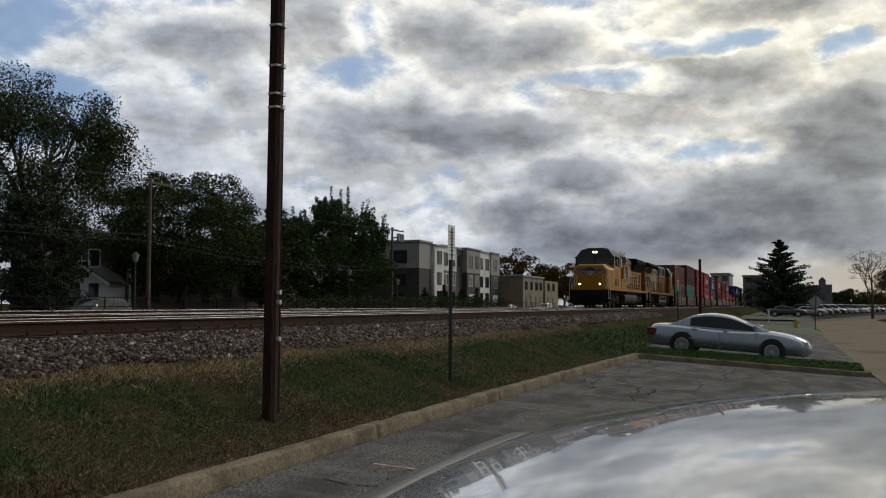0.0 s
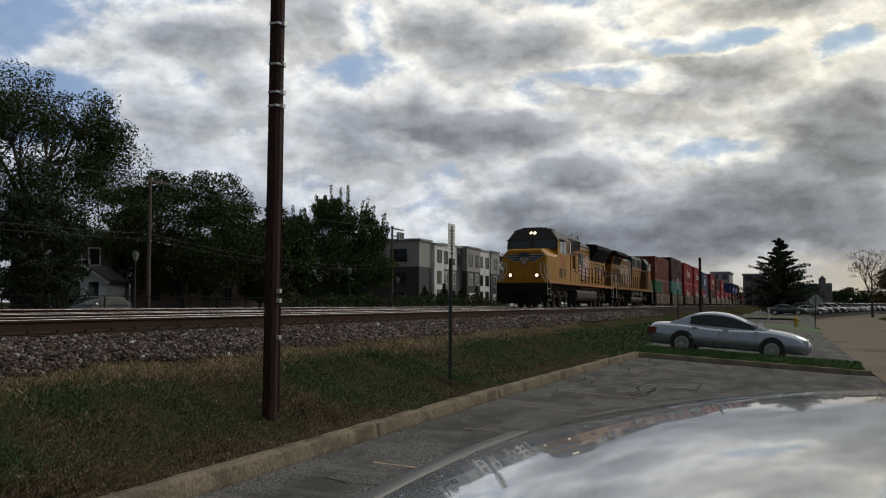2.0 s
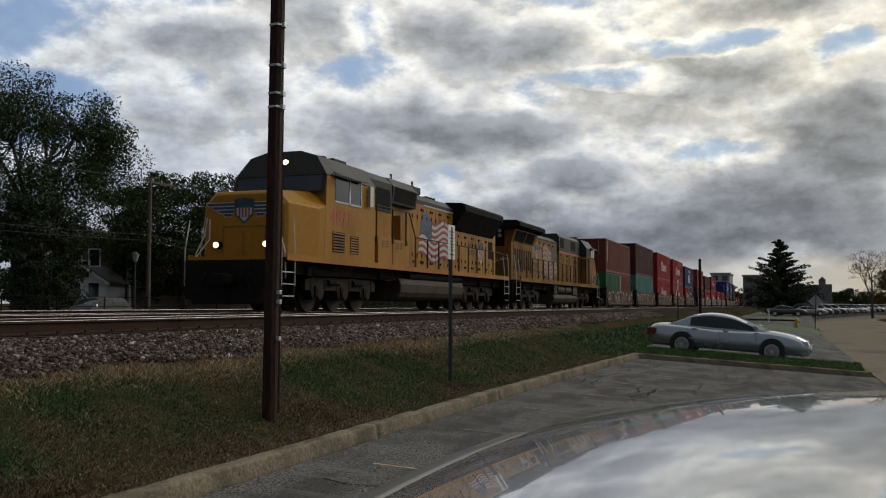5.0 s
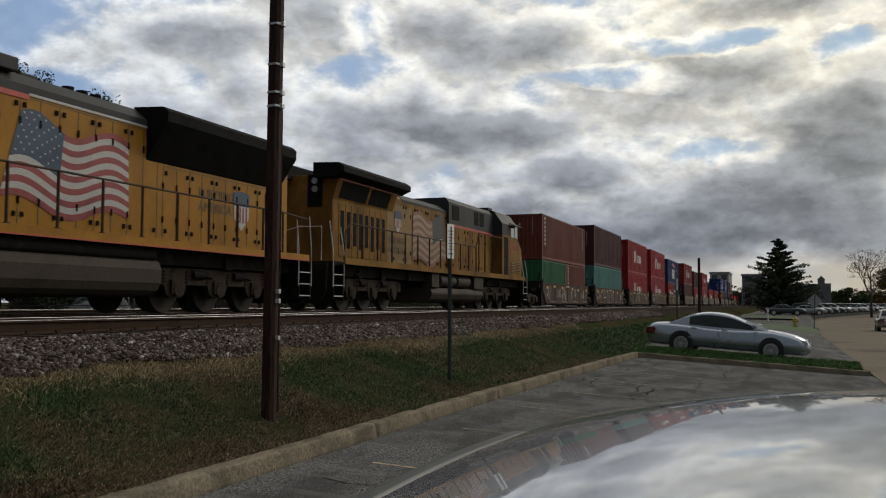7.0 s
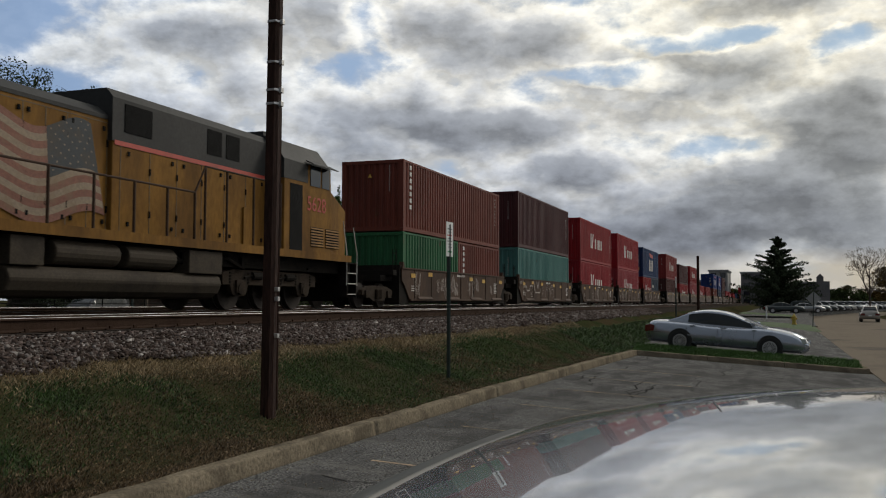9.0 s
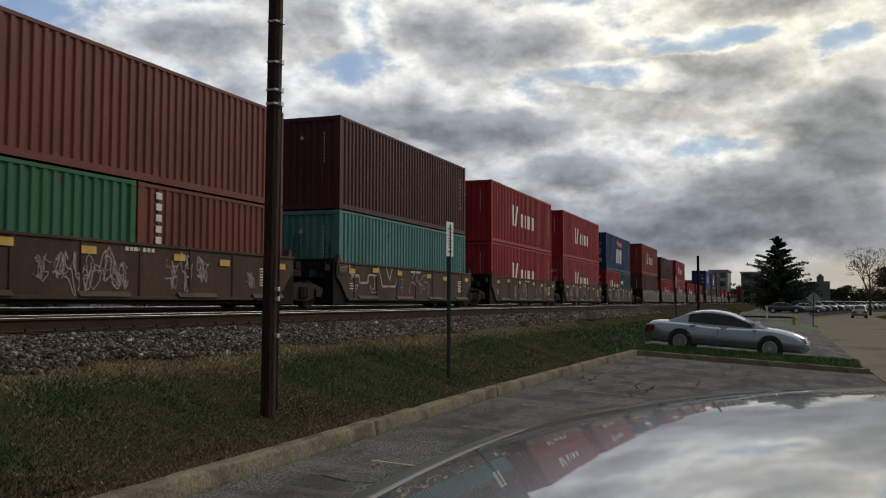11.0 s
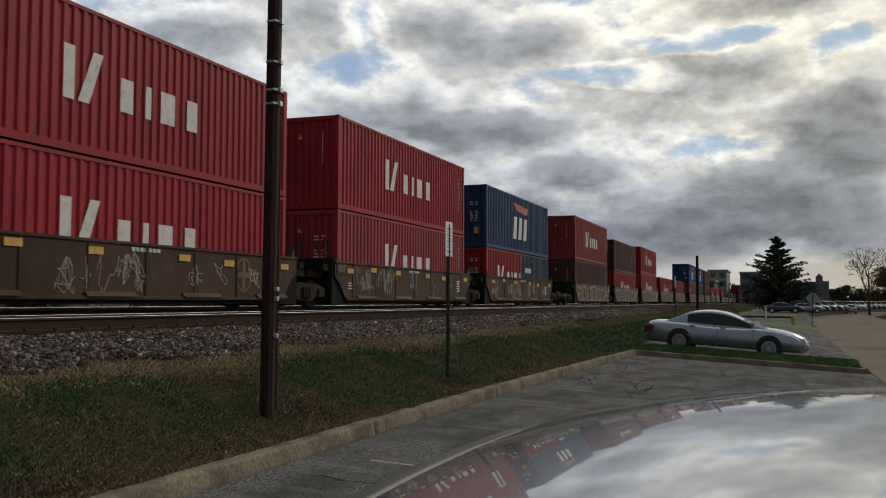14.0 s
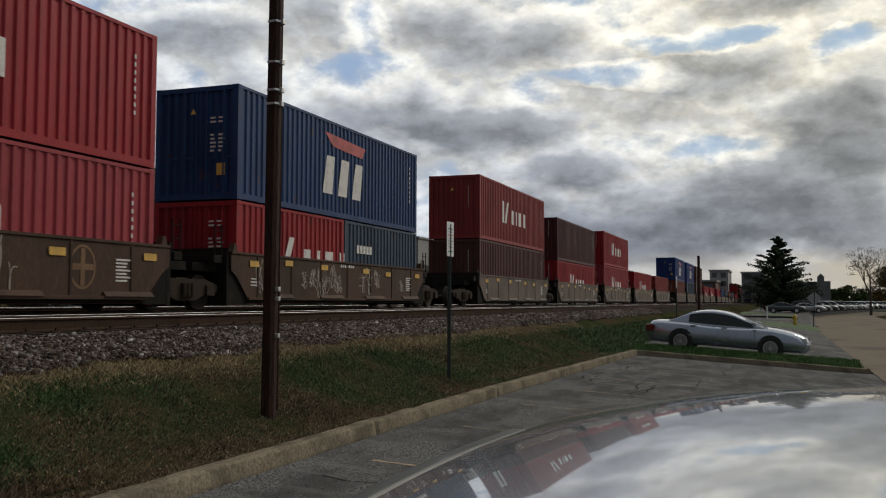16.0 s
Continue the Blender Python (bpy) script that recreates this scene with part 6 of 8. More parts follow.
    for sx in (-1, 1):
        X = sx * 0.95
        for a, b in ((9.6, 10.5), (6.9, 7.5), (6.1, 6.7)):
            part("intake_grille", Shape().box(*sorted((sx * 1.063, sx * 1.075)), a, b, 3.72, 4.32), GRILLE, ob, "black roof-side grille")
        rad = Shape().prism([(sx * 0.45, 4.06), (sx * 1.18, 4.06), (sx * 1.50, 4.20), (sx * 1.50, 4.38), (sx * 1.32, 4.50), (sx * 0.45, 4.53)], "y", 16.2, 21.65)
        part("radiator_housing", rad, GRILLE, ob, "sooty black overhanging radiator roof", bevel=0.02)
        wing = Shape().prism([(sx * 0.94, 3.40), (sx * 1.16, 4.06), (sx * 0.5, 4.06), (sx * 0.5, 3.40)], "y", 16.6, 21.3)
        part("radiator_flank", wing, LOCO_FADED, ob, "flared yellow hood flank", bevel=0.01)
        for a, b in ((17.15, 18.75), (18.95, 20.95)):
            g = Shape().prism([(sx * 0.985, 3.50), (sx * 1.155, 4.01), (sx * 1.14, 4.015), (sx * 0.97, 3.505)], "y", a, b)
            part("radiator_grille", g, GRILLE, ob, "black radiator intake")
        part("red_stripe", Shape().box(*sorted((sx * 1.17, sx * 1.20)), 16.6, 21.3, 4.035, 4.058), LOCO_RED, ob, "red stripe under the radiator roof")
        part("hood_box", Shape().box(*sorted((X, sx * 1.10)), 5.2, 5.9, 1.5, 2.6), LOCO_FADED, ob, bevel=0.01)
        hood_doors(ob, X, 10.9, 16.6, 1.65, 3.85, 0.55, 6)
        hood_doors(ob, sx * 1.05, 4.8, 10.6, 1.65, 3.42, 0.9, 7)
        for i in range(8):
            y = 17.3 + i * 0.46
            part("vent_door", Shape().box(*sorted((X, X + 0.02 * sx)), y - 0.08, y + 0.35, 1.68, 3.34), LOCO_FADED, ob, bevel=0.008)
            part("tall_vent", Shape().box(*sorted((X + 0.012 * sx, X + 0.024 * sx)), y, y + 0.27, 1.95 + 0.1 * (i % 2), 3.12), GRILLE, ob, "tall dark vent slot")
    part("cream_panel", Shape().box(-0.957, -0.951, 14.75, 17.1, 1.62, 3.75), CREAM, ob, "bleached cream paint behind the slogan")
    wavy_flag(ob, -0.975, 10.95, 14.7, 1.85, 3.65, inks=(FADED_RED, FADED_WHITE, FADED_BLUE))
    lettering("BUILDING", 0.33, DECAL_DARK, "slogan", ob, pose(-0.966, 16.95, 2.35, 90, 0, -90), "dark painted slogan")
    lettering("AMERICA", 0.33, DECAL_DARK, "slogan", ob, pose(-0.966, 16.95, 2.02, 90, 0, -90), "dark painted slogan")
    shield(ob, -0.968, 16.1, 3.15, 0.6, 0.8, -1)
    # rear face with lamps and number
    part("rear_lamp", Shape().tube((-0.35, 21.3, 4.0), (-0.35, 21.36, 4.0), 0.1, 12).tube((-0.35, 21.3, 3.75), (-0.35, 21.36, 3.75), 0.1, 12), GALV, ob, "unlit grey lamps")
    part("rear_panel", Shape().box(-0.6, -0.1, 21.3, 21.33, 3.2, 4.2), GRILLE, ob)
    lettering("5628", 0.3, DECAL_DARK, "number", ob, pose(0.15, 21.315, 3.3, 90, 0, 180), "faint road number")
    for sx in (-1, 1):
        side_rails(ob, [8.6, 9.6, 10.7, 11.9, 13.1, 14.3, 15.5, 16.7, 17.9, 19.1, 20.3], sx * 1.50, 1.58, 2.66, RAILING, rise=[(8.6, 2.66), (21.2, 2.66), (21.5, 2.4), (21.6, 1.5)])
        side_rails(ob, [4.75, 6.1, 7.3, 8.2], sx * 1.50, 1.58, 3.30, RAILING, rise=[(4.75, 3.30), (8.2, 3.30), (8.6, 2.66)])
        steps(ob, L - 0.85, 1.5, sx)
        steps(ob, 0.35, 1.5, sx)
    part("end_rail", Shape().path([(-1.1, L - 0.5, 1.5), (-1.1, L - 0.5, 2.5), (-0.3, L - 0.5, 2.5), (-0.3, L - 0.5, 1.5)], 0.02, 6), RAILING_W, ob)
    part("air_filter_hatch", Shape().box(-0.8, 0.8, 3.9, 4.5, 4.68, 4.80), LOCO_GREY, ob)
    part("antenna", Shape().tube((0.4, 3.5, 4.7), (0.4, 3.5, 4.95), 0.03, 6), UNDER, ob)
    MOVING.append(ob)


lead_locomotive()
second_locomotive()


# ---- things by the track and the lot ----
def build_near_pole():
    ob = thing("utility_post", "tall rusty brown steel post with pale bands, leaning slightly", "post", at=pose(-5.5, 9.45, 0.28))
    r = [(-0.068, -0.06), (0.04, -0.068), (0.068, -0.016), (0.064, 0.064), (-0.056, 0.068)]
    rings = []
    for i in range(17):
        z = -0.15 + i * 0.42
        k = 1.0 - 0.004 * i
        dx, dy = 0.0, 0.011 * i * 0.42 * 1.15
        rings.append([(x * k + dx, y * k + dy + 0.004 * noise.noise((z * 2, x * 9, y * 9)), z) for x, y in r])
    part("shaft", Shape().loft(rings), POLE_RUST, ob)
    for z in (4.58, 4.10, 3.77, 3.61):
        y = 0.0126 * z
        s = Shape().prism([(x * 1.05, yy * 1.05 + y) for x, yy in r], "z", z, z + 0.028)
        s.box(0.04, 0.10, y - 0.01, y + 0.05, z - 0.015, z + 0.045)
        part("band", s, BAND, ob, "pale steel band with a clamp", bevel=0.004)
    for z in (1.45, 1.34, 0.92):
        part("clip", Shape().box(0.04, 0.11, 0.0, 0.05, z, z + 0.05), BAND, ob, "bolted steel clip", bevel=0.006)
    part("conduit", Shape().path([(0.06, 0.085, 0.1), (0.06, 0.09, 1.6), (0.05, 0.12, 3.6)], 0.016, 6), POLE_RUST, ob)


def parking_sign(x, y, z, label):
    ob = thing("parking_sign", label, "sign", "parking signs", at=pose(x, y, z, 0, 0, 0))
    ch = [(-0.035, 0), (-0.02, 0.02), (-0.012, 0.0), (0.012, 0.0), (0.02, 0.02), (0.035, 0.0), (0.02, -0.012), (-0.02, -0.012)]
    part("post", Shape().prism(ch, "z", -0.3, 2.56), GREEN_POST, ob, "dark green channel post")
    plate = part("sign_plate", Shape().prism([(-0.145, 2.0), (-0.15, 2.02), (-0.15, 2.58), (-0.145, 2.6), (0.145, 2.6), (0.15, 2.58), (0.15, 2.02), (0.145, 2.0)], "y", -0.018, -0.014), WHITE_SIGN, ob, "white sign plate", at=pose(0, 0, 0, 0, 0, 86))
    rng = random.Random(2)
    for z, h, w, m in ((2.53, 0.025, 0.05, SIGN_INK), (2.46, 0.035, 0.2, SIGN_INK), (2.41, 0.025, 0.16, SIGN_INK), (2.35, 0.035, 0.2, SIGN_RED), (2.30, 0.03, 0.13, SIGN_INK), (2.25, 0.03, 0.2, SIGN_INK), (2.20, 0.025, 0.17, SIGN_INK), (2.15, 0.025, 0.19, SIGN_INK), (2.06, 0.05, 0.18, SIGN_GREEN)):
        part("text_bar", Shape().box(-w / 2, w / 2, -0.021, -0.018, z + 0.25 * h, z + 0.75 * h), m, plate)
    for z in (2.05, 2.55):
        part("bolt", Shape().tube((0, -0.024, z), (0, -0.012, z), 0.012, 6), GALV, ob, at=pose(0, 0, 0, 0, 0, 86))


def diamond_sign():
    ob = thing("warning_sign", "grey back of a diamond road sign on a leaning post", "sign", at=pose(2.45, 81.0, -0.25, 0, 2.5, 0))
    part("post", Shape().box(-0.035, 0.035, -0.02, 0.02, -0.2, 2.75), GREEN_POST, ob)
    q = 0.58
    part("sign_plate", Shape().prism([(0, 2.05 - q * 0.98 + 0.15), (q, 2.2), (0, 2.2 + q), (-q, 2.2)], "y", 0.025, 0.03), SIGN_BACK, ob, "bare aluminium sign back")


def hydrant():
    ob = thing("fire_hydrant", "yellow cast-iron fire hydrant on the grass island", "fire hydrant", at=pose(1.05, 81.0, -0.17))
    y = surf("hydrant_yellow", (0.50, 0.36, 0.06), 0.6, amount=0.15, bump=0.2)
    part("barrel", Shape().tube((0, 0, 0), (0, 0, 0.1), 0.2, 14).tube((0, 0, 0.1), (0, 0, 0.62), 0.15, 14), y, ob, bevel=0.01)
    part("bonnet", Shape().tube((0, 0, 0.62), (0, 0, 0.67), 0.19, 14).tube((0, 0, 0.67), (0, 0, 0.82), 0.15, 14, 0.06).tube((0, 0, 0.82), (0, 0, 0.9), 0.03, 6), y, ob)
    for sx in (-1, 1):
        part("outlet", Shape().tube((sx * 0.12, 0, 0.48), (sx * 0.25, 0, 0.48), 0.075, 12), y, ob)
    part("outlet", Shape().tube((0, -0.12, 0.42), (0, -0.26, 0.42), 0.1, 12), y, ob)
    p = thing("bollard", "slim white plastic marker post", "post", at=pose(-1.35, 104.0, -0.1))
    part("tube", Shape().tube((0, 0, 0), (0, 0, 0.95), 0.08, 10).tube((0, 0, 0.95), (0, 0, 1.25), 0.1, 10), WHITE_SIGN, p)


def utility_pole(x, y, z, h, arm, label, lamp=False):
    ob = thing("utility_pole", label, "utility pole", "street poles", at=pose(x, y, z))
    part("pole", Shape().tube((0, 0, -0.3), (0, 0, h), 0.17, 10, 0.12), WOODPOLE, ob)
    part("crossarm", Shape().box(-0.06, 0.06, -0.3, arm, h - 0.35, h - 0.22), WOODPOLE, ob)
    for a in (0.1, 0.5, 0.95):
        part("insulator", Shape().tube((0, arm * a, h - 0.22), (0, arm * a, h - 0.02), 0.06, 8, 0.03), GALV, ob)
    if lamp:
        part("crossarm", Shape().box(-0.06, 0.06, -0.3, arm, h - 1.2, h - 1.08), WOODPOLE, ob)
        part("brace", Shape().path([(0, 0.0, h - 1.6), (0, arm * 0.7, h - 0.5)], 0.04, 6), GALV, ob)
        for a in (0.55, 0.75, 0.95):
            part("transformer", Shape().tube((0, arm * a, h - 1.55), (0, arm * a, h - 0.6), 0.2, 12), GALV, ob, "grey transformer can", bevel=0.03)
    return ob


CABLE = surf("cable_sheath", (0.055, 0.057, 0.060), 0.8, amount=0.15, bump=0.0, spec=0.1)


def wire(p, q, sag, label):
    pts = []
    for i in range(17):
        t = i / 16
        v = Vector(p).lerp(Vector(q), t)
        v.z -= sag * 4 * t * (1 - t)
        pts.append(v)
    ob = part("overhead_wire", Shape().path(pts, 0.016, 4), CABLE)
    tagged(ob, label, "wire", "overhead wires")


def street_lamp(x, y, z, h):
    ob = thing("street_lamp", "old-style dark street lamp with a tapered lantern", "street lamp", "street lamps", at=pose(x, y, z))
    part("column", Shape().tube((0, 0, 0), (0, 0, 0.6), 0.14, 10, 0.09).tube((0, 0, 0.6), (0, 0, h - 0.7), 0.07, 10, 0.05), GREEN_POST, ob)
    part("lantern", Shape().tube((0, 0, h - 0.7), (0, 0, h - 0.2), 0.13, 8, 0.27), SIGN_BACK, ob, "pale lantern glass")
    part("cap", Shape().tube((0, 0, h - 0.2), (0, 0, h), 0.29, 8, 0.04), GREEN_POST, ob)


# ---- trees ----
def leaf_mat(name, c, var=0.5):
    m = surf(name, c, 0.75, grain=2.0, stain=0.35, amount=0.3, bump=0.0, island=var, dirt=tuple(v * 0.65 for v in c), spec=0.0)
    return m


LEAF_DARK = leaf_mat("dark_leaves", (0.048, 0.066, 0.026))
LEAF_MID = leaf_mat("green_leaves", (0.054, 0.080, 0.030))
LEAF_CONE = leaf_mat("conifer_needles", (0.046, 0.060, 0.036))
LEAF_AUTUMN = leaf_mat("autumn_leaves", (0.085, 0.060, 0.022))


def crown_leaves(centres, radii, per, size, rng, flat=0.6, droop=0.0):
    """Leaf quads scattered round clump centres."""
    n = len(centres) * per
    c = np.repeat(np.array(centres), per, 0)
    r = np.repeat(np.array(radii), per)
    d = rng.normal(0, 1, (n, 3))
    d /= np.linalg.norm(d, axis=1, keepdims=True)
    p = c + d * (r * rng.uniform(0.35, 1.05, n) ** 0.7)[:, None] * np.array([1, 1, flat])
    p[:, 2] -= droop * rng.uniform(0, 1, n) ** 2
    a, b = rng.normal(0, 1, (n, 3)), rng.normal(0, 1, (n, 3))
    a /= np.linalg.norm(a, axis=1, keepdims=True)
    b -= (b * a).sum(1, keepdims=True) * a
    b /= np.linalg.norm(b, axis=1, keepdims=True)
    s = size * rng.uniform(0.6, 1.4, n)
    a *= s[:, None]
    b *= (s * 0.55)[:, None]
    v = np.stack([p - a, p + b, p + a, p - b], 1)
    return v.reshape(-1, 3), np.arange(4 * n).reshape(-1, 4)


def tree(name, label, x, y, z, height, rx, ry, base, clumps, per, leaf, mt, seed, trunk_r=0.25, lean=(0, 0), gaps=0.0, droop=0.0, clump_r=1.2, spiky=0.0, forks=5):
    """Tapered trunk, forking limbs to the clumps, and a crown of loose leaves with an uneven outline."""
    rng = np.random.default_rng(seed)
    ob = thing(name, label, "tree", "trees", at=pose(x, y, z))
    centres, radii = [], []
    h0, h1 = base, height
    while len(centres) < clumps:
        u = rng.normal(0, 1, 3)
        u /= np.linalg.norm(u)
        k = rng.uniform(0.35, 1.0) ** 0.5
        lob = 1.0 + 0.28 * noise.noise((u[0] * 2.2 + seed, u[1] * 2.2, u[2] * 2.2))
        p = np.array([u[0] * rx, u[1] * ry, u[2] * (h1 - h0) / 2]) * k * lob
        p[2] += (h0 + h1) / 2
        if gaps and noise.noise((p[0] * 0.45 + seed, p[1] * 0.45, p[2] * 0.45)) < -0.25 + gaps * 0.4:
            continue
        centres.append(p)
        radii.append(clump_r * rng.uniform(0.6, 1.3))
    s = Shape()
    fork = Vector((lean[0], lean[1], h0 * 0.8 + 0.6))
    s.tube((0, 0, -0.3), (lean[0] * 0.3, lean[1] * 0.3, fork.z * 0.5), trunk_r * 1.25, 10, trunk_r)
    s.tube((lean[0] * 0.3, lean[1] * 0.3, fork.z * 0.5), fork, trunk_r, 10, trunk_r * 0.8)
    tips = []
    for i in range(forks):
        a = 2 * math.pi * (i + rng.uniform(-0.3, 0.3)) / forks
        t = fork + Vector((math.cos(a) * rx * 0.45, math.sin(a) * ry * 0.45, (h1 - fork.z) * rng.uniform(0.35, 0.65)))
        mid = fork.lerp(t, 0.5) + Vector(rng.normal(0, 0.25, 3))
        s.tube(fork, mid, trunk_r * 0.6, 7, trunk_r * 0.42).tube(mid, t, trunk_r * 0.42, 7, trunk_r * 0.22)
        tips += [mid, t]
    tips.append(fork)
    for c in centres[:140]:
        v = Vector(c)
        t = min(tips, key=lambda q: (q - v).length)
        m = t.lerp(v, 0.5) + Vector(rng.normal(0, 0.2, 3))
        s.tube(t, m, trunk_r * 0.16, 5, trunk_r * 0.10).tube(m, v, trunk_r * 0.10, 5, trunk_r * 0.03)
    part("trunk", s, BARK, ob, fix=False)
    v, f = crown_leaves(centres, radii, per, leaf, rng, droop=droop)
    if spiky:
        vs, k = [v], len(v)
        for i in range(60):
            a = rng.uniform(0, 6.28)
            r = rng.uniform(0.2, 1.0)
            b0 = np.array([math.cos(a) * rx * r, math.sin(a) * ry * r, h0 + (h1 - h0) * (0.55 + 0.40 * (1 - r))])
            top = b0 + np.array([math.cos(a) * 0.7 * r, math.sin(a) * 0.7 * r, spiky * rng.uniform(0.5, 1.0)])
            t = np.linspace(0, 1, 24)[:, None]
            vv, ff = crown_leaves(list(b0 + (top - b0) * t), [0.22] * 24, 8, leaf, rng)
            vs.append(vv)
        v = np.concatenate(vs)
        f = np.arange(len(v)).reshape(-1, 4)
    bulk("crown", v, f, mt, kind="", parent=ob)
    return ob


def conifer(name, label, x, y, z, height, radius, seed, mt, layers=16, per=130, leaf=0.28, cut=0.08):
    rng = np.random.default_rng(seed)
    ob = thing(name, label, "tree", "trees", at=pose(x, y, z))
    s = Shape().tube((0, 0, -0.3), (0, 0, height * 0.95), 0.028 * height * 0.6, 8, 0.03)
    vs = []
    for i in range(layers):
        t = i / (layers - 1)
        zz = height * (cut + (0.97 - cut) * t)
        r = radius * (1 - t) ** 0.8 * rng.uniform(0.75, 1.2) + 0.12
        n = max(3, int(8 * (1 - t)) + 2)
        for k in range(n):
            a = 2 * math.pi * (k + rng.uniform(-0.4, 0.4)) / n
            rr = r * rng.uniform(0.5, 1.2)
            zj = zz + rng.normal(0, 0.03 * height)
            tip = Vector((math.cos(a) * rr, math.sin(a) * rr, min(zj + 0.22 * rr - 0.1 * (1 - t), height)))
            root = Vector((0, 0, min(zj - 0.10 * rr, height * 0.95)))
            s.tube(root, tip, 0.035 * (1 - t) + 0.012, 5, 0.008)
            q = np.linspace(0.15, 1, 9)[:, None]
            line = np.array(root) + (np.array(tip) - np.array(root)) * q
            v, f = crown_leaves(list(line), list(0.05 * radius + 0.10 * rr * (1 - q[:, 0] * 0.7)), max(4, per // 14), leaf, rng, flat=0.45)
            vs.append(v)
    part("trunk", s, BARK, ob, fix=False)
    v = np.concatenate(vs)
    bulk("crown", v, np.arange(len(v)).reshape(-1, 4), mt, kind="", parent=ob)
    return ob


def bare_tree(x, y, z, height, spread, seed, leaves):
    rng = np.random.default_rng(seed)
    ob = thing("street_tree", "half-bare autumn street tree with fine twigs", "tree", "trees", at=pose(x, y, z))
    s, tips = Shape(), []

    def grow(p, d, length, r, level):
        q = p + d * length
        s.tube(p, q, r, 6 if level < 2 else 4, r * 0.65)
        if level >= 5:
            tips.append(np.array(q))
            return
        for _ in range(4 if level < 2 else 3 if level < 4 else 2):
            nd = (d + Vector(rng.normal(0, 0.42, 3))).normalized()
            nd.z = max(nd.z, 0.05)
            grow(q, nd.normalized(), length * rng.uniform(0.62, 0.85), r * 0.58, level + 1)
    grow(Vector((0, 0, -0.2)), Vector((0, 0, 1)), height * 0.22, 0.24, 0)
    part("trunk", s, BARK, ob, fix=False)
    v, f = crown_leaves(tips, [0.5] * len(tips), leaves, 0.07, rng)
    bulk("crown", v, f, LEAF_AUTUMN, kind="", parent=ob)


# ---- buildings ----
BRICK_DARK = surf("dark_brick", (0.085, 0.055, 0.045), 0.9, grain=9, stain=0.4, amount=0.3, bump=0.3)
BRICK_RED = surf("brown_brick", (0.11, 0.06, 0.042), 0.9, grain=9, stain=0.4, amount=0.3, bump=0.3)
BLOCK_GREY = surf("grey_brick", (0.27, 0.26, 0.245), 0.9, grain=6, stain=0.3, amount=0.22, bump=0.3)
BLOCK_DARK = surf("charcoal_brick", (0.045, 0.042, 0.042), 0.9, grain=8, stain=0.4, amount=0.25, bump=0.3)
BLOCK_BROWN = surf("taupe_brick", (0.13, 0.115, 0.10), 0.9, grain=8, stain=0.4, amount=0.25, bump=0.3)
STUCCO = surf("white_stucco", (0.62, 0.62, 0.60), 0.85, grain=12, stain=0.3, amount=0.08, bump=0.1)
SIDING = surf("white_siding", (0.60, 0.62, 0.66), 0.8, grain=4, stain=0.5, amount=0.08, bump=0.2, stretch=(0.2, 0.2, 8))
SHINGLE = surf("grey_shingle", (0.075, 0.072, 0.07), 0.95, grain=10, stain=0.6, amount=0.3, bump=0.5)
BEIGE = surf("beige_stucco", (0.22, 0.175, 0.125), 0.9, grain=6, stain=0.3, amount=0.15, bump=0.2)
WINDOW = glass_mat("window_glass", (0.015, 0.02, 0.025))
FRAME_D = surf("dark_window_frame", (0.03, 0.03, 0.03), 0.5, amount=0.1, bump=0.0)
FRAME_W = surf("white_window_frame", (0.65, 0.65, 0.63), 0.6, amount=0.06, bump=0.0)
CAP = surf("metal_coping", (0.24, 0.24, 0.24), 0.6, amount=0.1, bump=0.0)


def window(parent, face, a, z0, w, h, frame_mat, mull=1):
    """A framed window on a wall: face = ('x', x, side) or ('y', y, side); a is its start along the wall."""
    ax, c, sgn = face

    def bar(s, a0, a1, b0, b1, d0, d1):
        e0, e1 = sorted((c + sgn * d0, c + sgn * d1))
        s.box(e0, e1, a0, a1, b0, b1) if ax == "x" else s.box(a0, a1, e0, e1, b0, b1)
        return s
    win = part("window", bar(Shape(), a, a + w, z0, z0 + h, -0.06, 0.012), WINDOW, parent)
    fr = Shape()
    t = 0.09
    for q in ((a - t, a + w + t, z0 - t, z0), (a - t, a + w + t, z0 + h, z0 + h + t), (a - t, a, z0, z0 + h), (a + w, a + w + t, z0, z0 + h)):
        bar(fr, *q, -0.02, 0.07)
    for i in range(mull):
        m = a + w * (i + 1) / (mull + 1)
        bar(fr, m - 0.045, m + 0.045, z0, z0 + h, 0.0, 0.05)
    part("frame", fr, frame_mat, win)


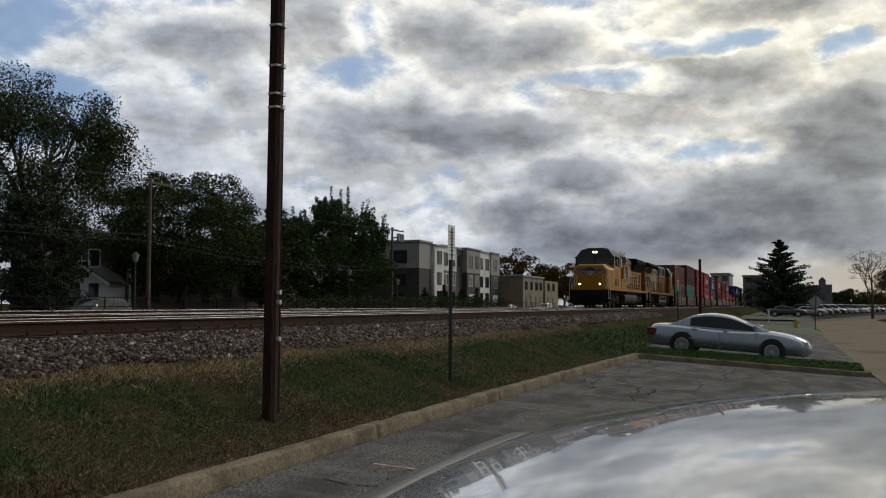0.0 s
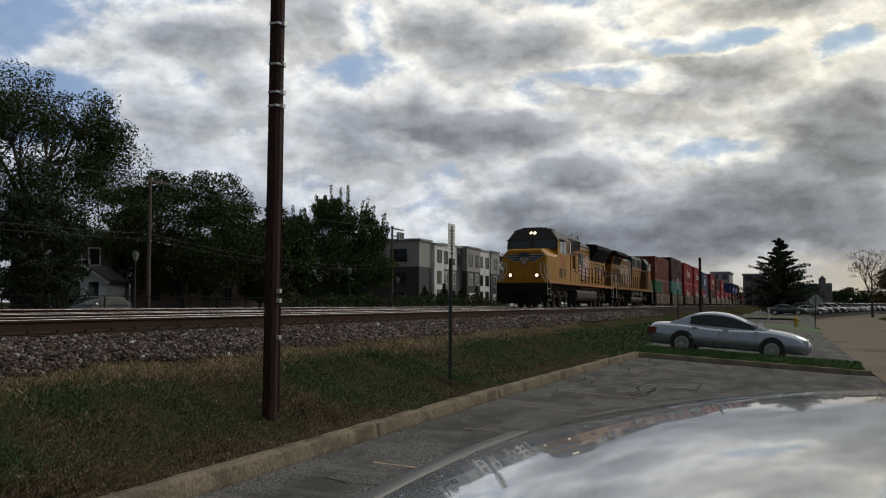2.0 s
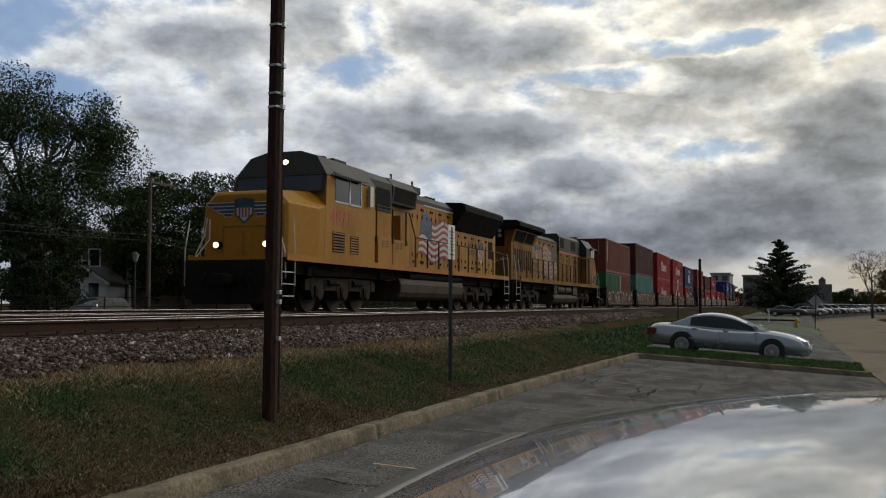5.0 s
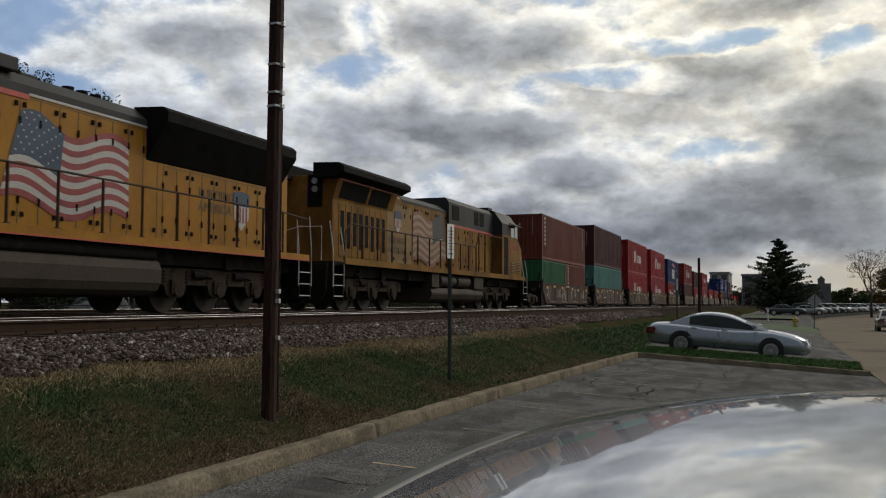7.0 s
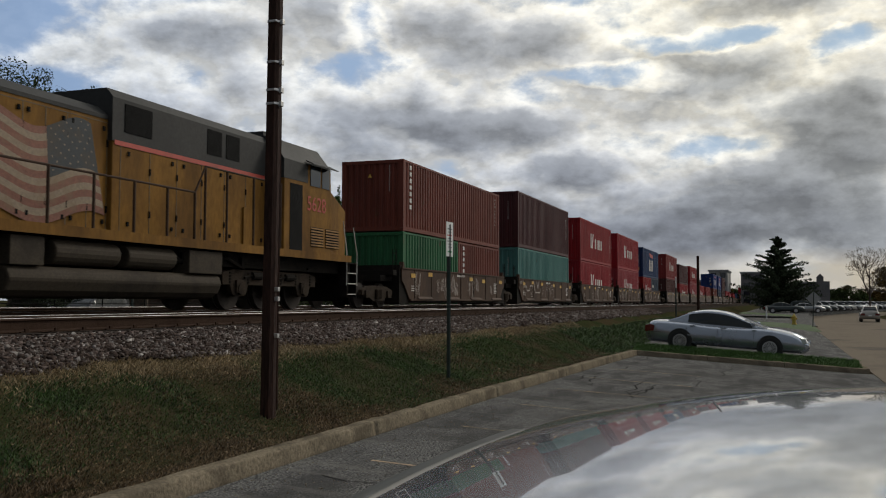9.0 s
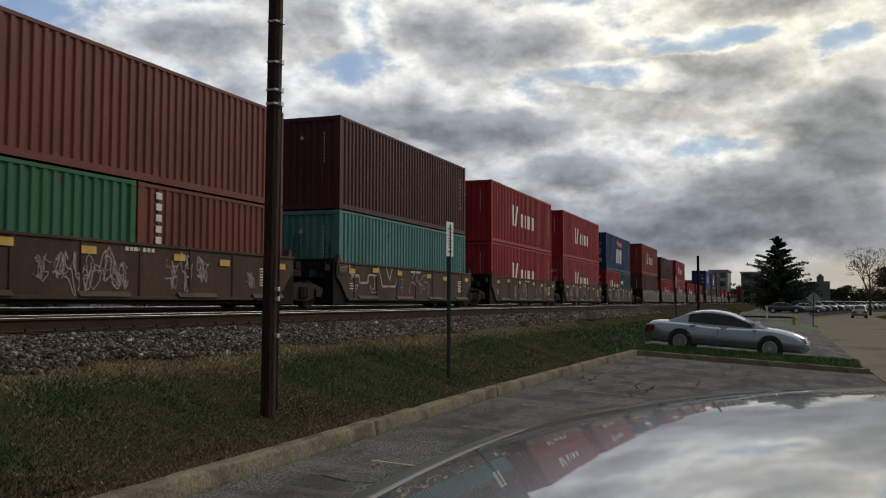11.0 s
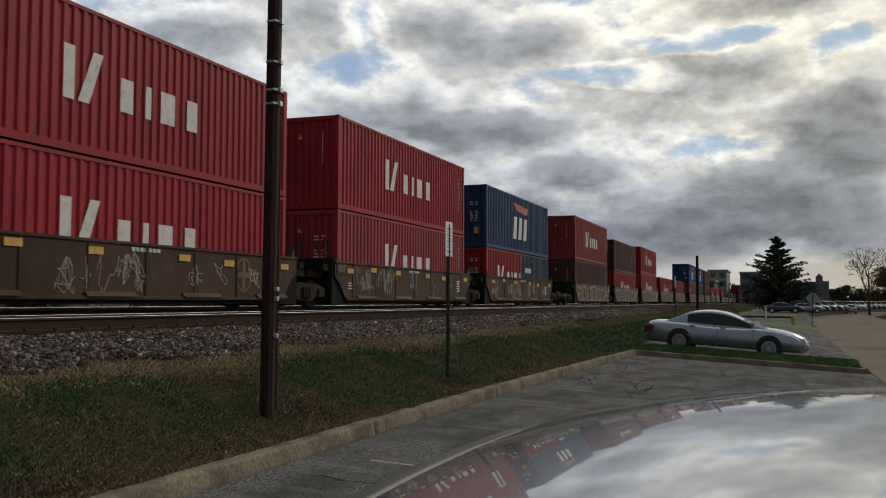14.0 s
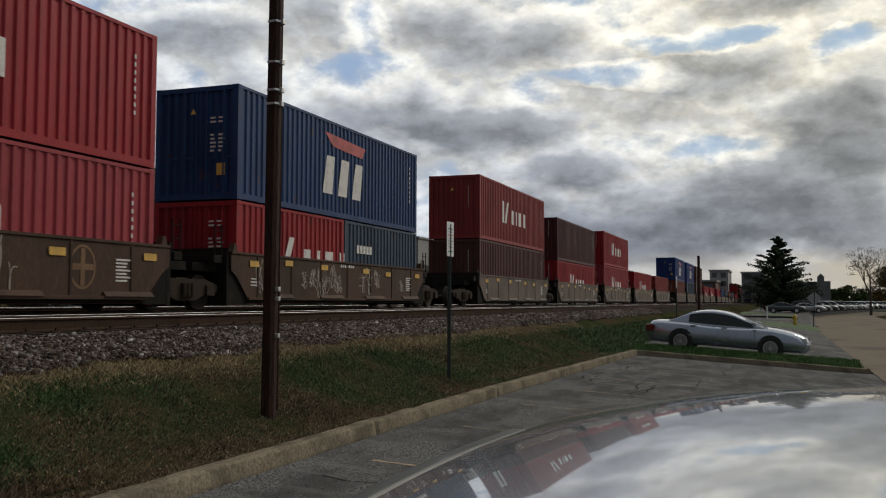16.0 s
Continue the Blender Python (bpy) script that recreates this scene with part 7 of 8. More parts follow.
def townhouses():
    """A row of three-storey flat-roofed townhouses; the short end faces down the track."""
    X, Y, Z = -50.7, 130.0, 1.0
    ob = thing("townhouse_row", "modern flat-roofed three-storey townhouses in grey and white", "apartment building", at=pose(X, Y, Z))
    H = 10.0
    part("wall", Shape().box(-16, 0, 0, 5.2, 0, 6.1), BLOCK_DARK, ob, "charcoal lower storeys")
    part("wall", Shape().box(-16, 0.03, -0.03, 5.2, 6.1, H), BLOCK_GREY, ob, "grey brick upper storey")
    part("wall", Shape().box(-16.4, -10.4, -0.12, 5.2, 0, 6.1), STUCCO, ob, "white stucco panel")
    part("roof", Shape().box(-16.2, 0.25, -0.25, 5.3, H, H + 0.28), CAP, ob, "pale metal coping")
    # bays along the front, each with its own material
    y = 5.2
    for n, (w, low, up, d, h) in enumerate(((4.2, STUCCO, STUCCO, 0.5, 9.7), (7.0, BLOCK_BROWN, STUCCO, 0.2, 9.9), (4.5, BLOCK_DARK, BLOCK_DARK, -0.3, 9.9), (7.5, BLOCK_DARK, BLOCK_GREY, 0.55, 10.1), (7.0, STUCCO, STUCCO, 0.15, 10.0), (5.5, BLOCK_DARK, BLOCK_GREY, 0.4, 10.1))):
        part("wall", Shape().box(-14, d, y, y + w, 0, 6.1), low, ob)
        part("wall", Shape().box(-14, d + 0.02, y, y + w, 6.1, h), up, ob)
        part("roof", Shape().box(-14, d + 0.2, y - 0.02, y + w + 0.02, h, h + 0.25), CAP, ob)
        k = max(1, int(w // 3.0))
        for i in range(k):
            a = y + w * (i + 0.5) / k - 0.9
            window(ob, ("x", d + 0.02, 1), a, 7.0, 1.8, 1.9, FRAME_D, 2)
            if n not in (2,):
                window(ob, ("x", d, 1), a, 3.8, 1.8, 1.8, FRAME_W if low is not STUCCO else FRAME_D, 2)
            if n in (0, 1, 4):
                window(ob, ("x", d, 1), a, 0.6, 1.8, 2.1, FRAME_D, 1)
        if n in (3, 5):
            g = Shape().box(d, d + 0.06, y + 1.2, y + w - 1.4, 0.1, 2.4)
            part("garage_door", g, FRAME_W, ob, "pale panelled garage door")
        y += w
    for a, z0, w, h in ((-4.6, 6.9, 2.6, 1.8), (-8.3, 6.7, 1.1, 2.1), (-13.2, 6.9, 2.4, 1.8), (-4.0, 3.6, 1.9, 1.6), (-4.6, 0.3, 2.4, 1.9), (-12.6, 2.0, 0.9, 3.2)):
        window(ob, ("y", -0.03 if z0 > 6 else (-0.12 if a < -10.4 else 0.0), -1), a, z0, w, h, FRAME_D, 1)
    for a in (-9.2, -7.4):
        part("wall_lamp", Shape().box(a, a + 0.25, -0.2, 0.0, 4.9, 5.2), GRILLE, ob)


def gabled_house(x, y, z, w, d, eave, ridge, wall, label, turn=0):
    ob = thing("house", label, "house", "houses", at=pose(x, y, z, 0, 0, turn))
    part("wall", Shape().prism([(-w / 2, 0), (w / 2, 0), (w / 2, eave), (0, ridge), (-w / 2, eave)], "y", 0, d), wall, ob)
    for sx in (-1, 1):
        k = (ridge - eave) / (w / 2)
        part("roof", Shape().prism([(0, ridge + 0.02), (sx * (w / 2 + 0.4), eave - 0.4 * k + 0.02), (sx * (w / 2 + 0.4), eave - 0.4 * k + 0.22), (0, ridge + 0.24)], "y", -0.35, d + 0.35), SHINGLE, ob, "grey shingle roof")
    part("fascia", Shape().prism([(-w / 2 - 0.4, eave - 0.45), (0, ridge - 0.05), (w / 2 + 0.4, eave - 0.45), (w / 2 + 0.4, eave - 0.2), (0, ridge + 0.2), (-w / 2 - 0.4, eave - 0.2)], "y", -0.40, -0.36), FRAME_W, ob)
    for a, z0 in ((-w * 0.28, 1.0), (w * 0.12, 1.0), (-w * 0.28, 3.9), (w * 0.12, 3.9), (-0.4, eave + 0.3)):
        window(ob, ("y", 0.0, -1), a, z0, 0.9, 1.4, FRAME_W, 0)
    return ob


def brick_block(x, y, z, w, d, h, mt, label, balconies=True):
    """An apartment block: front faces +x, w along y."""
    ob = thing("apartment_block", label, "apartment building", "houses", at=pose(x, y, z))
    part("wall", Shape().box(-d, 0, 0, w, 0, h), mt, ob)
    part("roof", Shape().box(-d - 0.3, 0.3, -0.3, w + 0.3, h, h + 0.3), SHINGLE, ob)
    n = int(w // 4)
    for i in range(n):
        a = (i + 0.5) * w / n - 0.7
        for f in range(int(h // 2.9)):
            window(ob, ("x", 0.0, 1), a, 0.9 + f * 2.9, 1.3, 1.4, FRAME_D, 1)
            if balconies and i % 3 == 2 and f > 0:
                b = part("balcony", Shape().box(0, 1.4, a - 1.0, a + 2.4, f * 2.9 - 0.1, f * 2.9 + 0.05), STUCCO, ob)
                r = Shape().box(1.34, 1.40, a - 1.0, a + 2.4, f * 2.9 + 0.95, f * 2.9 + 1.02)
                for k in range(18):
                    r.box(1.35, 1.39, a - 0.98 + k * 0.195, a - 0.95 + k * 0.195, f * 2.9 + 0.05, f * 2.9 + 0.95)
                part("railing", r, FRAME_D, b)
    return ob


def far_block(x, y, z, w, d, h, mt, label, storeys=3):
    ob = thing("office_building", label, "building", "far buildings", at=pose(x, y, z))
    part("wall", Shape().box(0, w, 0, d, 0, h), mt, ob)
    part("roof", Shape().box(-0.3, w + 0.3, -0.3, d + 0.3, h, h + 0.5), CAP, ob)
    n = max(2, int(w // 3.2))
    for f in range(storeys):
        for i in range(n):
            window(ob, ("y", 0.0, -1), (i + 0.25) * w / n, (f + 0.3) * h / storeys, w / n * 0.5, h / storeys * 0.5, FRAME_D, 0)
    return ob


# ---- cars ----
def car_paint(name, c, metal=0.6, rough=0.32):
    return surf(name, c, rough, metal=metal, grain=200, stain=1.5, amount=0.05, bump=0.0, dirt=tuple(v * 0.85 for v in c), coat=1.0)


SILVER = car_paint("silver_paint", (0.33, 0.365, 0.42), 0.7, 0.24)
CAR_GLASS = glass_mat("car_glass", (0.012, 0.016, 0.016))
TYRE = surf("tyre_rubber", (0.018, 0.018, 0.018), 0.85, amount=0.2, bump=0.2)
RIM = surf("alloy_rim", (0.5, 0.5, 0.51), 0.35, metal=0.8, amount=0.08, bump=0.0)
BLACK = surf("black_trim", (0.012, 0.012, 0.012), 0.5, amount=0.2, bump=0.0)
TAIL_RED = surf("tail_lamp_red", (0.11, 0.008, 0.010), 0.2, amount=0.1, bump=0.0, coat=1.0)
LAMP_CLEAR = surf("clear_lamp", (0.55, 0.56, 0.56), 0.15, amount=0.05, bump=0.0, coat=1.0)


def curve_at(pts, s):
    """Smooth height along the car, eased between the given points."""
    for (a, p), (b, q) in zip(pts, pts[1:]):
        if a <= s <= b:
            i = pts.index((a, p))
            m0 = (q - pts[i - 1][1]) / (b - pts[i - 1][0]) if i else (q - p) / (b - a)
            m1 = (pts[i + 2][1] - p) / (pts[i + 2][0] - a) if i + 2 < len(pts) else (q - p) / (b - a)
            t, h = (s - a) / (b - a), b - a
            return (2 * t ** 3 - 3 * t * t + 1) * p + (t ** 3 - 2 * t * t + t) * h * m0 + (3 * t * t - 2 * t ** 3) * q + (t ** 3 - t * t) * h * m1
    return pts[-1][1] if s > pts[-1][0] else pts[0][1]


SEDAN = dict(L=5.07, W=0.925, deck=[(0, 0.70), (0.06, 0.86), (0.4, 0.94), (1.1, 0.95), (2.2, 0.90), (3.4, 0.93), (3.9, 0.94), (4.6, 0.83), (4.95, 0.68), (5.07, 0.52)],
             roof=[(0.60, 0.95), (0.93, 1.09), (1.38, 1.29), (1.80, 1.385), (2.2, 1.40), (2.65, 1.345), (3.15, 1.17), (3.55, 1.03), (3.88, 0.94)], win=(1.36, 3.36), wheels=(1.14, 3.92), wr=0.325, low=0.24, wide=[(0, 0.72), (0.3, 0.88), (1.2, 0.925), (4.0, 0.92), (4.7, 0.83), (5.07, 0.62)])
WAGON = dict(L=4.6, W=0.92, deck=[(0, 0.85), (0.06, 1.0), (0.4, 1.04), (2.0, 1.02), (3.2, 1.03), (3.6, 0.99), (4.3, 0.90), (4.6, 0.62)],
             roof=[(0.05, 1.02), (0.25, 1.35), (0.55, 1.62), (1.2, 1.70), (2.2, 1.70), (2.7, 1.60), (3.3, 1.25), (3.6, 1.0)], win=(0.5, 3.1), wheels=(0.85, 3.55), wr=0.35, low=0.32, wide=[(0, 0.85), (0.3, 0.92), (3.8, 0.92), (4.3, 0.84), (4.6, 0.7)])


def car(spec, paint, label, at, group="parked cars", fine=False, name="car", plate=True):
    """A car whose tail is at y = 0 and nose at y = L, standing on z = 0."""
    ob = thing(name, label, "car", group, at=at)
    L, lowz = spec["L"], spec["low"]
    n = 40 if fine else 20
    st = [L * i / n for i in range(n + 1)]
    rings = []
    for s in st:
        w, d = curve_at(spec["wide"], s), curve_at(spec["deck"], s)
        e = 0.10 if s in (st[0], st[-1]) else 0.0
        lo = lowz + e
        rings.append([(-w * 0.90, s, lo), (-w * 0.985, s, lo + 0.10), (-w, s, lo + 0.30), (-w * 0.975, s, d - 0.13), (-w * 0.90, s, d - 0.03), (-w * 0.5, s, d + 0.012), (0, s, d + 0.02),
                      (w * 0.5, s, d + 0.012), (w * 0.90, s, d - 0.03), (w * 0.975, s, d - 0.13), (w, s, lo + 0.30), (w * 0.985, s, lo + 0.10), (w * 0.90, s, lo)])
    part("body", Shape().loft(rings), paint, ob, smooth=True)
    r0, r1 = spec["roof"][0][0], spec["roof"][-1][0]

    def house(s, q):
        """Point on the upper body at station s; q from 0 at the belt to 1 at the roof edge, 2 at the middle."""
        w, d, z = curve_at(spec["wide"], s), curve_at(spec["deck"], s), curve_at(spec["roof"], s)
        z = max(z, d)
        wr = w * (0.90 - 0.20 * min(1, (z - d) / 0.45))
        if q <= 1:
            return Vector((w * 0.90 + (wr - w * 0.90) * q ** 1.3, s, d - 0.04 + (z - 0.045 - d + 0.04) * q))
        k = q - 1
        return Vector((wr * (1 - k), s, z - 0.045 + 0.045 * math.sin(k * math.pi / 2)))
    qs = [0, 0.25, 0.5, 0.75, 0.92, 1.0, 1.12, 1.3, 1.6, 2.0]
    rr = []
    m = 30 if fine else 14
    for i in range(m + 1):
        s = r0 + (r1 - r0) * i / m
        right = [house(s, q) for q in qs]
        rr.append([Vector((-p.x, p.y, p.z)) for p in right] + list(reversed(right[:-1])))
    part("roof", Shape().loft(rr, closed=False), paint, ob, smooth=True, fix=True)
    # glass
    def glass_patch(s0, s1, qa, qb, nm, lab, both=True, steps_=10):
        for sg in ((-1, 1) if both else (1,)):
            g = Shape()
            for i in range(steps_ + 1):
                s = s0 + (s1 - s0) * i / steps_
                for q in (qa, (qa + qb) / 2, qb):
                    p = house(s, q) + Vector((0.008, 0, 0.004))
                    g.v.append((sg * p.x, p.y, p.z))
            for i in range(steps_):
                for j in range(2):
                    a = i * 3 + j
                    g.f.append((a, a + 1, a + 4, a + 3))
            part(nm, g, CAR_GLASS, ob, lab, smooth=True)
    a, b = spec["win"]
    mid = (a + b) / 2 - 0.05
    glass_patch(a, mid - 0.04, 0.14, 0.86, "side_window", "dark side window")
    glass_patch(mid + 0.04, b, 0.14, 0.86, "side_window", "dark side window")
    if fine:
        glass_patch(mid - 0.05, mid + 0.05, 0.14, 0.86, "side_pillar", "glossy black pillar between the side windows", steps_=2)
    for s0, s1, nm in ((r0 + 0.12, spec["roof"][2][0] + 0.12, "rear_window"), (spec["roof"][-3][0] - 0.05, r1 - 0.08, "windscreen")):
        g = Shape()
        for i in range(9):
            s = s0 + (s1 - s0) * i / 8
            e = house(s, 1.06)
            for k in (-1, -0.5, 0, 0.5, 1):
                p = house(s, 2.0 - abs(k) * 0.92)
                g.v.append((e.x * 0.96 * k, s, p.z + 0.010))
        for i in range(8):
            for j in range(4):
                q = i * 5 + j
                g.f.append((q, q + 1, q + 6, q + 5))
        part(nm, g, CAR_GLASS, ob, "sloping glass", smooth=True)
    # wheels
    for s in spec["wheels"]:
        w = curve_at(spec["wide"], s)
        for sg in (-1, 1):
            arch = Shape().tube((sg * (w - 0.25), s, spec["wr"] + 0.02), (sg * (w + 0.006), s, spec["wr"] + 0.02), spec["wr"] + 0.07, 24)
            part("wheel_arch", arch, BLACK, ob)
            ty = Shape().tube((sg * (w - 0.22), s, spec["wr"]), (sg * (w + 0.012), s, spec["wr"]), spec["wr"], 28)
            wheel = part("wheel", ty, TYRE, ob, bevel=0.02 if fine else 0)
            if fine:
                for i in range(20):
                    t = 2 * math.pi * i / 20
                    c, d = Vector((0, math.cos(t), math.sin(t))), Vector((0, -math.sin(t), math.cos(t)))
                    o = Vector((sg * (w + 0.014), s, spec["wr"]))
                    part("spoke", Shape().face(o + c * 0.08 - d * 0.008, o + c * 0.20 - d * 0.016, o + c * 0.20 + d * 0.016, o + c * 0.08 + d * 0.008), RIM, wheel, fix=False)
                rim, hub = Shape(), Shape()
                for i in range(28):
                    t, u = 2 * math.pi * i / 28, 2 * math.pi * (i + 1) / 28
                    x = sg * (w + 0.0155)
                    for ring, q0, q1 in ((rim, 0.195, 0.225), (hub, 0.0, 0.07)):
                        ring.face(*[(x, s + q * math.cos(v), spec["wr"] + q * math.sin(v)) for q, v in ((q0, t), (q1, t), (q1, u), (q0, u))])
                part("rim", rim, RIM, wheel, "silver rim ring", fix=False)
                part("hub_cap", hub, RIM, wheel, fix=False)
            else:
                part("rim", Shape().tube((sg * (w + 0.01), s, spec["wr"]), (sg * (w + 0.02), s, spec["wr"]), spec["wr"] * 0.66, 14), RIM, wheel)
    # lamps, bumpers, trim
    wt, wn = curve_at(spec["wide"], 0.05), curve_at(spec["wide"], L - 0.12)
    dz = curve_at(spec["deck"], 0.06)
    for sg in (-1, 1):
        part("tail_lamp", Shape().prism([(-0.015, dz - 0.30), (-0.015, dz - 0.10), (0.18, dz - 0.06), (0.30, dz - 0.10), (0.26, dz - 0.30)], "x", *sorted((sg * (wt * 0.55), sg * (curve_at(spec["wide"], 0.25) + 0.004)))), TAIL_RED, ob, "red tail lamp", bevel=0.01)
        part("headlamp", Shape().prism([(L - 0.50, 0.60), (L - 0.45, 0.74), (L - 0.12, 0.70), (L - 0.05, 0.56), (L - 0.2, 0.54)], "x", *sorted((sg * 0.42, sg * (wn + 0.05)))), LAMP_CLEAR, ob, "clear headlamp", bevel=0.02)
        if fine:
            part("mirror", Shape().loft([[(sg * (0.86 + dx), 3.42 + dy * k, 1.0 + dz2 * k) for dx, dy, dz2 in ((0, -0.07, -0.03), (0, 0.05, -0.05), (0, 0.07, 0.05), (0, -0.06, 0.09))] for k, in ((1.0,),)] + [[(sg * 1.06, 3.40 + dy, 1.03 + dz2) for dy, dz2 in ((-0.07, -0.03), (0.05, -0.04), (0.05, 0.05), (-0.06, 0.07))]]), paint, ob, bevel=0.01)
            for s0, s1 in ((1.35, 2.28), (2.32, 3.35)):
                part("door_moulding", Shape().box(*sorted((sg * 0.918, sg * 0.934)), s0, s1, 0.52, 0.57), paint, ob, bevel=0.006)
                part("door_handle", Shape().box(*sorted((sg * 0.90, sg * 0.93)), s0 + 0.08, s0 + 0.26, 0.83, 0.87), paint, ob, bevel=0.01)
            seam = Shape()
            for s in (1.32, 2.30, 3.42):
                seam.box(*sorted((sg * 0.905, sg * 0.9275)), s, s + 0.012, 0.35, 0.80)
            part("door_seam", seam, BLACK, ob)
            part("rear_bumper_line", Shape().box(*sorted((sg * 0.78, sg * 0.905)), 0.1, 0.6, 0.56, 0.575), BLACK, ob)
            part("wiper", Shape().path([(sg * 0.15, 3.72, 1.0), (sg * 0.6, 3.66, 1.02)], 0.012, 4), BLACK, ob)
    if plate:
        part("plate_bar", Shape().box(-0.16, 0.16, -0.012, 0.01, 0.62, 0.76), FRAME_W, ob, "plain plate")
    return ob


def dome_z(x, y):
    dx, dy = x - 0.5826, y - 1.4327
    return 1.4468 - 0.1069 * dx * dx - 0.0294 * dy * dy - 0.0224 * dx * dy


def groove_x(y):
    """Where the roof panel ends in a seam towards the track side."""
    return lerp([(-0.8, -0.62), (0.6, -0.66), (1.7, -0.655), (2.05, -0.645), (2.35, -0.62), (2.6, -0.60), (3.3, -0.56)], y)


def near_car():
    """The car over whose roof the camera looks."""
    ob = thing("parked_car", "glossy silver car roof that mirrors the cloudy sky", "car", at=pose(0, 0, 0))
    roof = Shape()
    ys = [0.45 + 0.05 * i for i in range(56)]
    nx = 46
    for y in ys:
        a = groove_x(y)
        for i in range(nx + 1):
            x = a + (1.36 - a) * i / nx
            roof.v.append((x, y, dome_z(x, y)))
    for j in range(len(ys) - 1):
        for i in range(nx):
            k = j * (nx + 1) + i
            roof.f.append((k, k + 1, k + nx + 2, k + nx + 1))
    part("roof", roof, NEAR_SILVER, ob, "mirror-glossy silver roof panel", smooth=True, fix=False)
    seal, rail = Shape(), Shape()
    ys = [y for y in ys if y < 2.47]
    for y in ys:
        a = groove_x(y)
        nxt = groove_x(y + 0.05)
        t = Vector((nxt - a, 0.05, 0)).normalized()
        o = Vector((-t.y, t.x, 0))
        for s, offs in ((seal, ((0.0, 0.0), (0.012, -0.014), (0.030, -0.014), (0.036, -0.001))), (rail, ((0.036, -0.001), (0.07, 0.006), (0.12, -0.010), (0.17, -0.045), (0.20, -0.10), (0.26, -0.30)))):
            for d, dz in offs:
                p = Vector((a, y, 0)) + o * d
                s.v.append((p.x, p.y, dome_z(p.x, p.y) + dz))
    for s, n in ((seal, 4), (rail, 6)):
        for j in range(len(ys) - 1):
            for i in range(n - 1):
                k = j * n + i
                s.f.append((k, k + 1, k + n + 1, k + n))
    part("roof_seal", seal, BLACK, ob, "black seam along the roof", smooth=True, fix=False)
    part("door_frame", rail, DARK_FRAME, ob, "dark glossy door frame", smooth=True, fix=False)
    # lower body, below the roof
    base = lot_z(0.5)
    low = Shape()
    for z, w, l in ((base + 0.25, 1.04, 2.25), (base + 0.6, 1.07, 2.3), (base + 1.1, 1.05, 2.28), (1.02, 0.98, 1.42), (1.12, 0.94, 1.36)):
        low.v += [(0.35 + w * math.copysign(abs(math.cos(a)) ** 0.4, math.cos(a)), (1.85 if z > 1.1 else 2.5) + l * math.copysign(abs(math.sin(a)) ** 0.45, math.sin(a)), z) for a in [2 * math.pi * (i + 0.5) / 24 for i in range(24)]]
    for j in range(4):
        for i in range(24):
            low.f.append((j * 24 + i, j * 24 + (i + 1) % 24, (j + 1) * 24 + (i + 1) % 24, (j + 1) * 24 + i))
    part("body", low, NEAR_SILVER, ob, smooth=True)
    for x in (-0.58, 1.28):
        for y in (1.0, 3.9):
            part("wheel", Shape().tube((x - 0.1, y, base + 0.33), (x + 0.1, y, base + 0.33), 0.33, 20), TYRE, ob)


NEAR_SILVER = car_paint("near_silver_paint", (0.27, 0.285, 0.315), 0.42, 0.22)
NEAR_SILVER.node_tree.nodes["Principled BSDF"].inputs["Coat Roughness"].default_value = 0.022
NEAR_SILVER.node_tree.nodes["Principled BSDF"].inputs["Coat Weight"].default_value = 0.9
DARK_FRAME = surf("dark_door_frame", (0.030, 0.033, 0.026), 0.5, grain=60, stain=2, amount=0.1, bump=0.0, coat=0.15, spec=0.3)


def fence():
    ob = thing("chain_fence", "low dark wire fence with posts beyond the tracks", "fence", at=pose(-29.0, 0, 1.0))
    post = Shape().tube((0, 0, 0), (0, 0, 0.95), 0.03, 6).mesh("post", GRILLE)
    for i in range(60):
        part("post", post, None, ob, at=pose(0, 20 + i * 3.0, 0))
    for z in (0.92, 0.5, 0.12):
        part("rail", Shape().tube((0, 20, z), (0, 197, z), 0.02, 5), GRILLE, ob)
    n = 900
    y = 20 + np.arange(n) * 0.197
    v = []
    for k in (0, 1):
        for a in y:
            b = a + (0.4 if k else -0.4)
            v += [(0.0, a - 0.006, 0.1), (0.0, a + 0.006, 0.1), (0.0, b + 0.006, 0.92), (0.0, b - 0.006, 0.92)]
    v = np.array(v) + np.array([-0.0, 0, 0])
    bulk("mesh", v, np.arange(len(v)).reshape(-1, 4), GRILLE, kind="", parent=ob)


def hedge(x, y0, y1, z, h, seed):
    rng = np.random.default_rng(seed)
    c = [np.array([x + rng.uniform(-0.6, 0.6), rng.uniform(y0, y1), z + rng.uniform(0.2, h)]) for _ in range(int((y1 - y0) * 2.2))]
    v, f = crown_leaves(c, [0.7] * len(c), 60, 0.10, rng)
    tagged(bulk("bush", v, f, LEAF_DARK, kind="", label="low dark bushes along the far street", category="bush"), group="bushes")


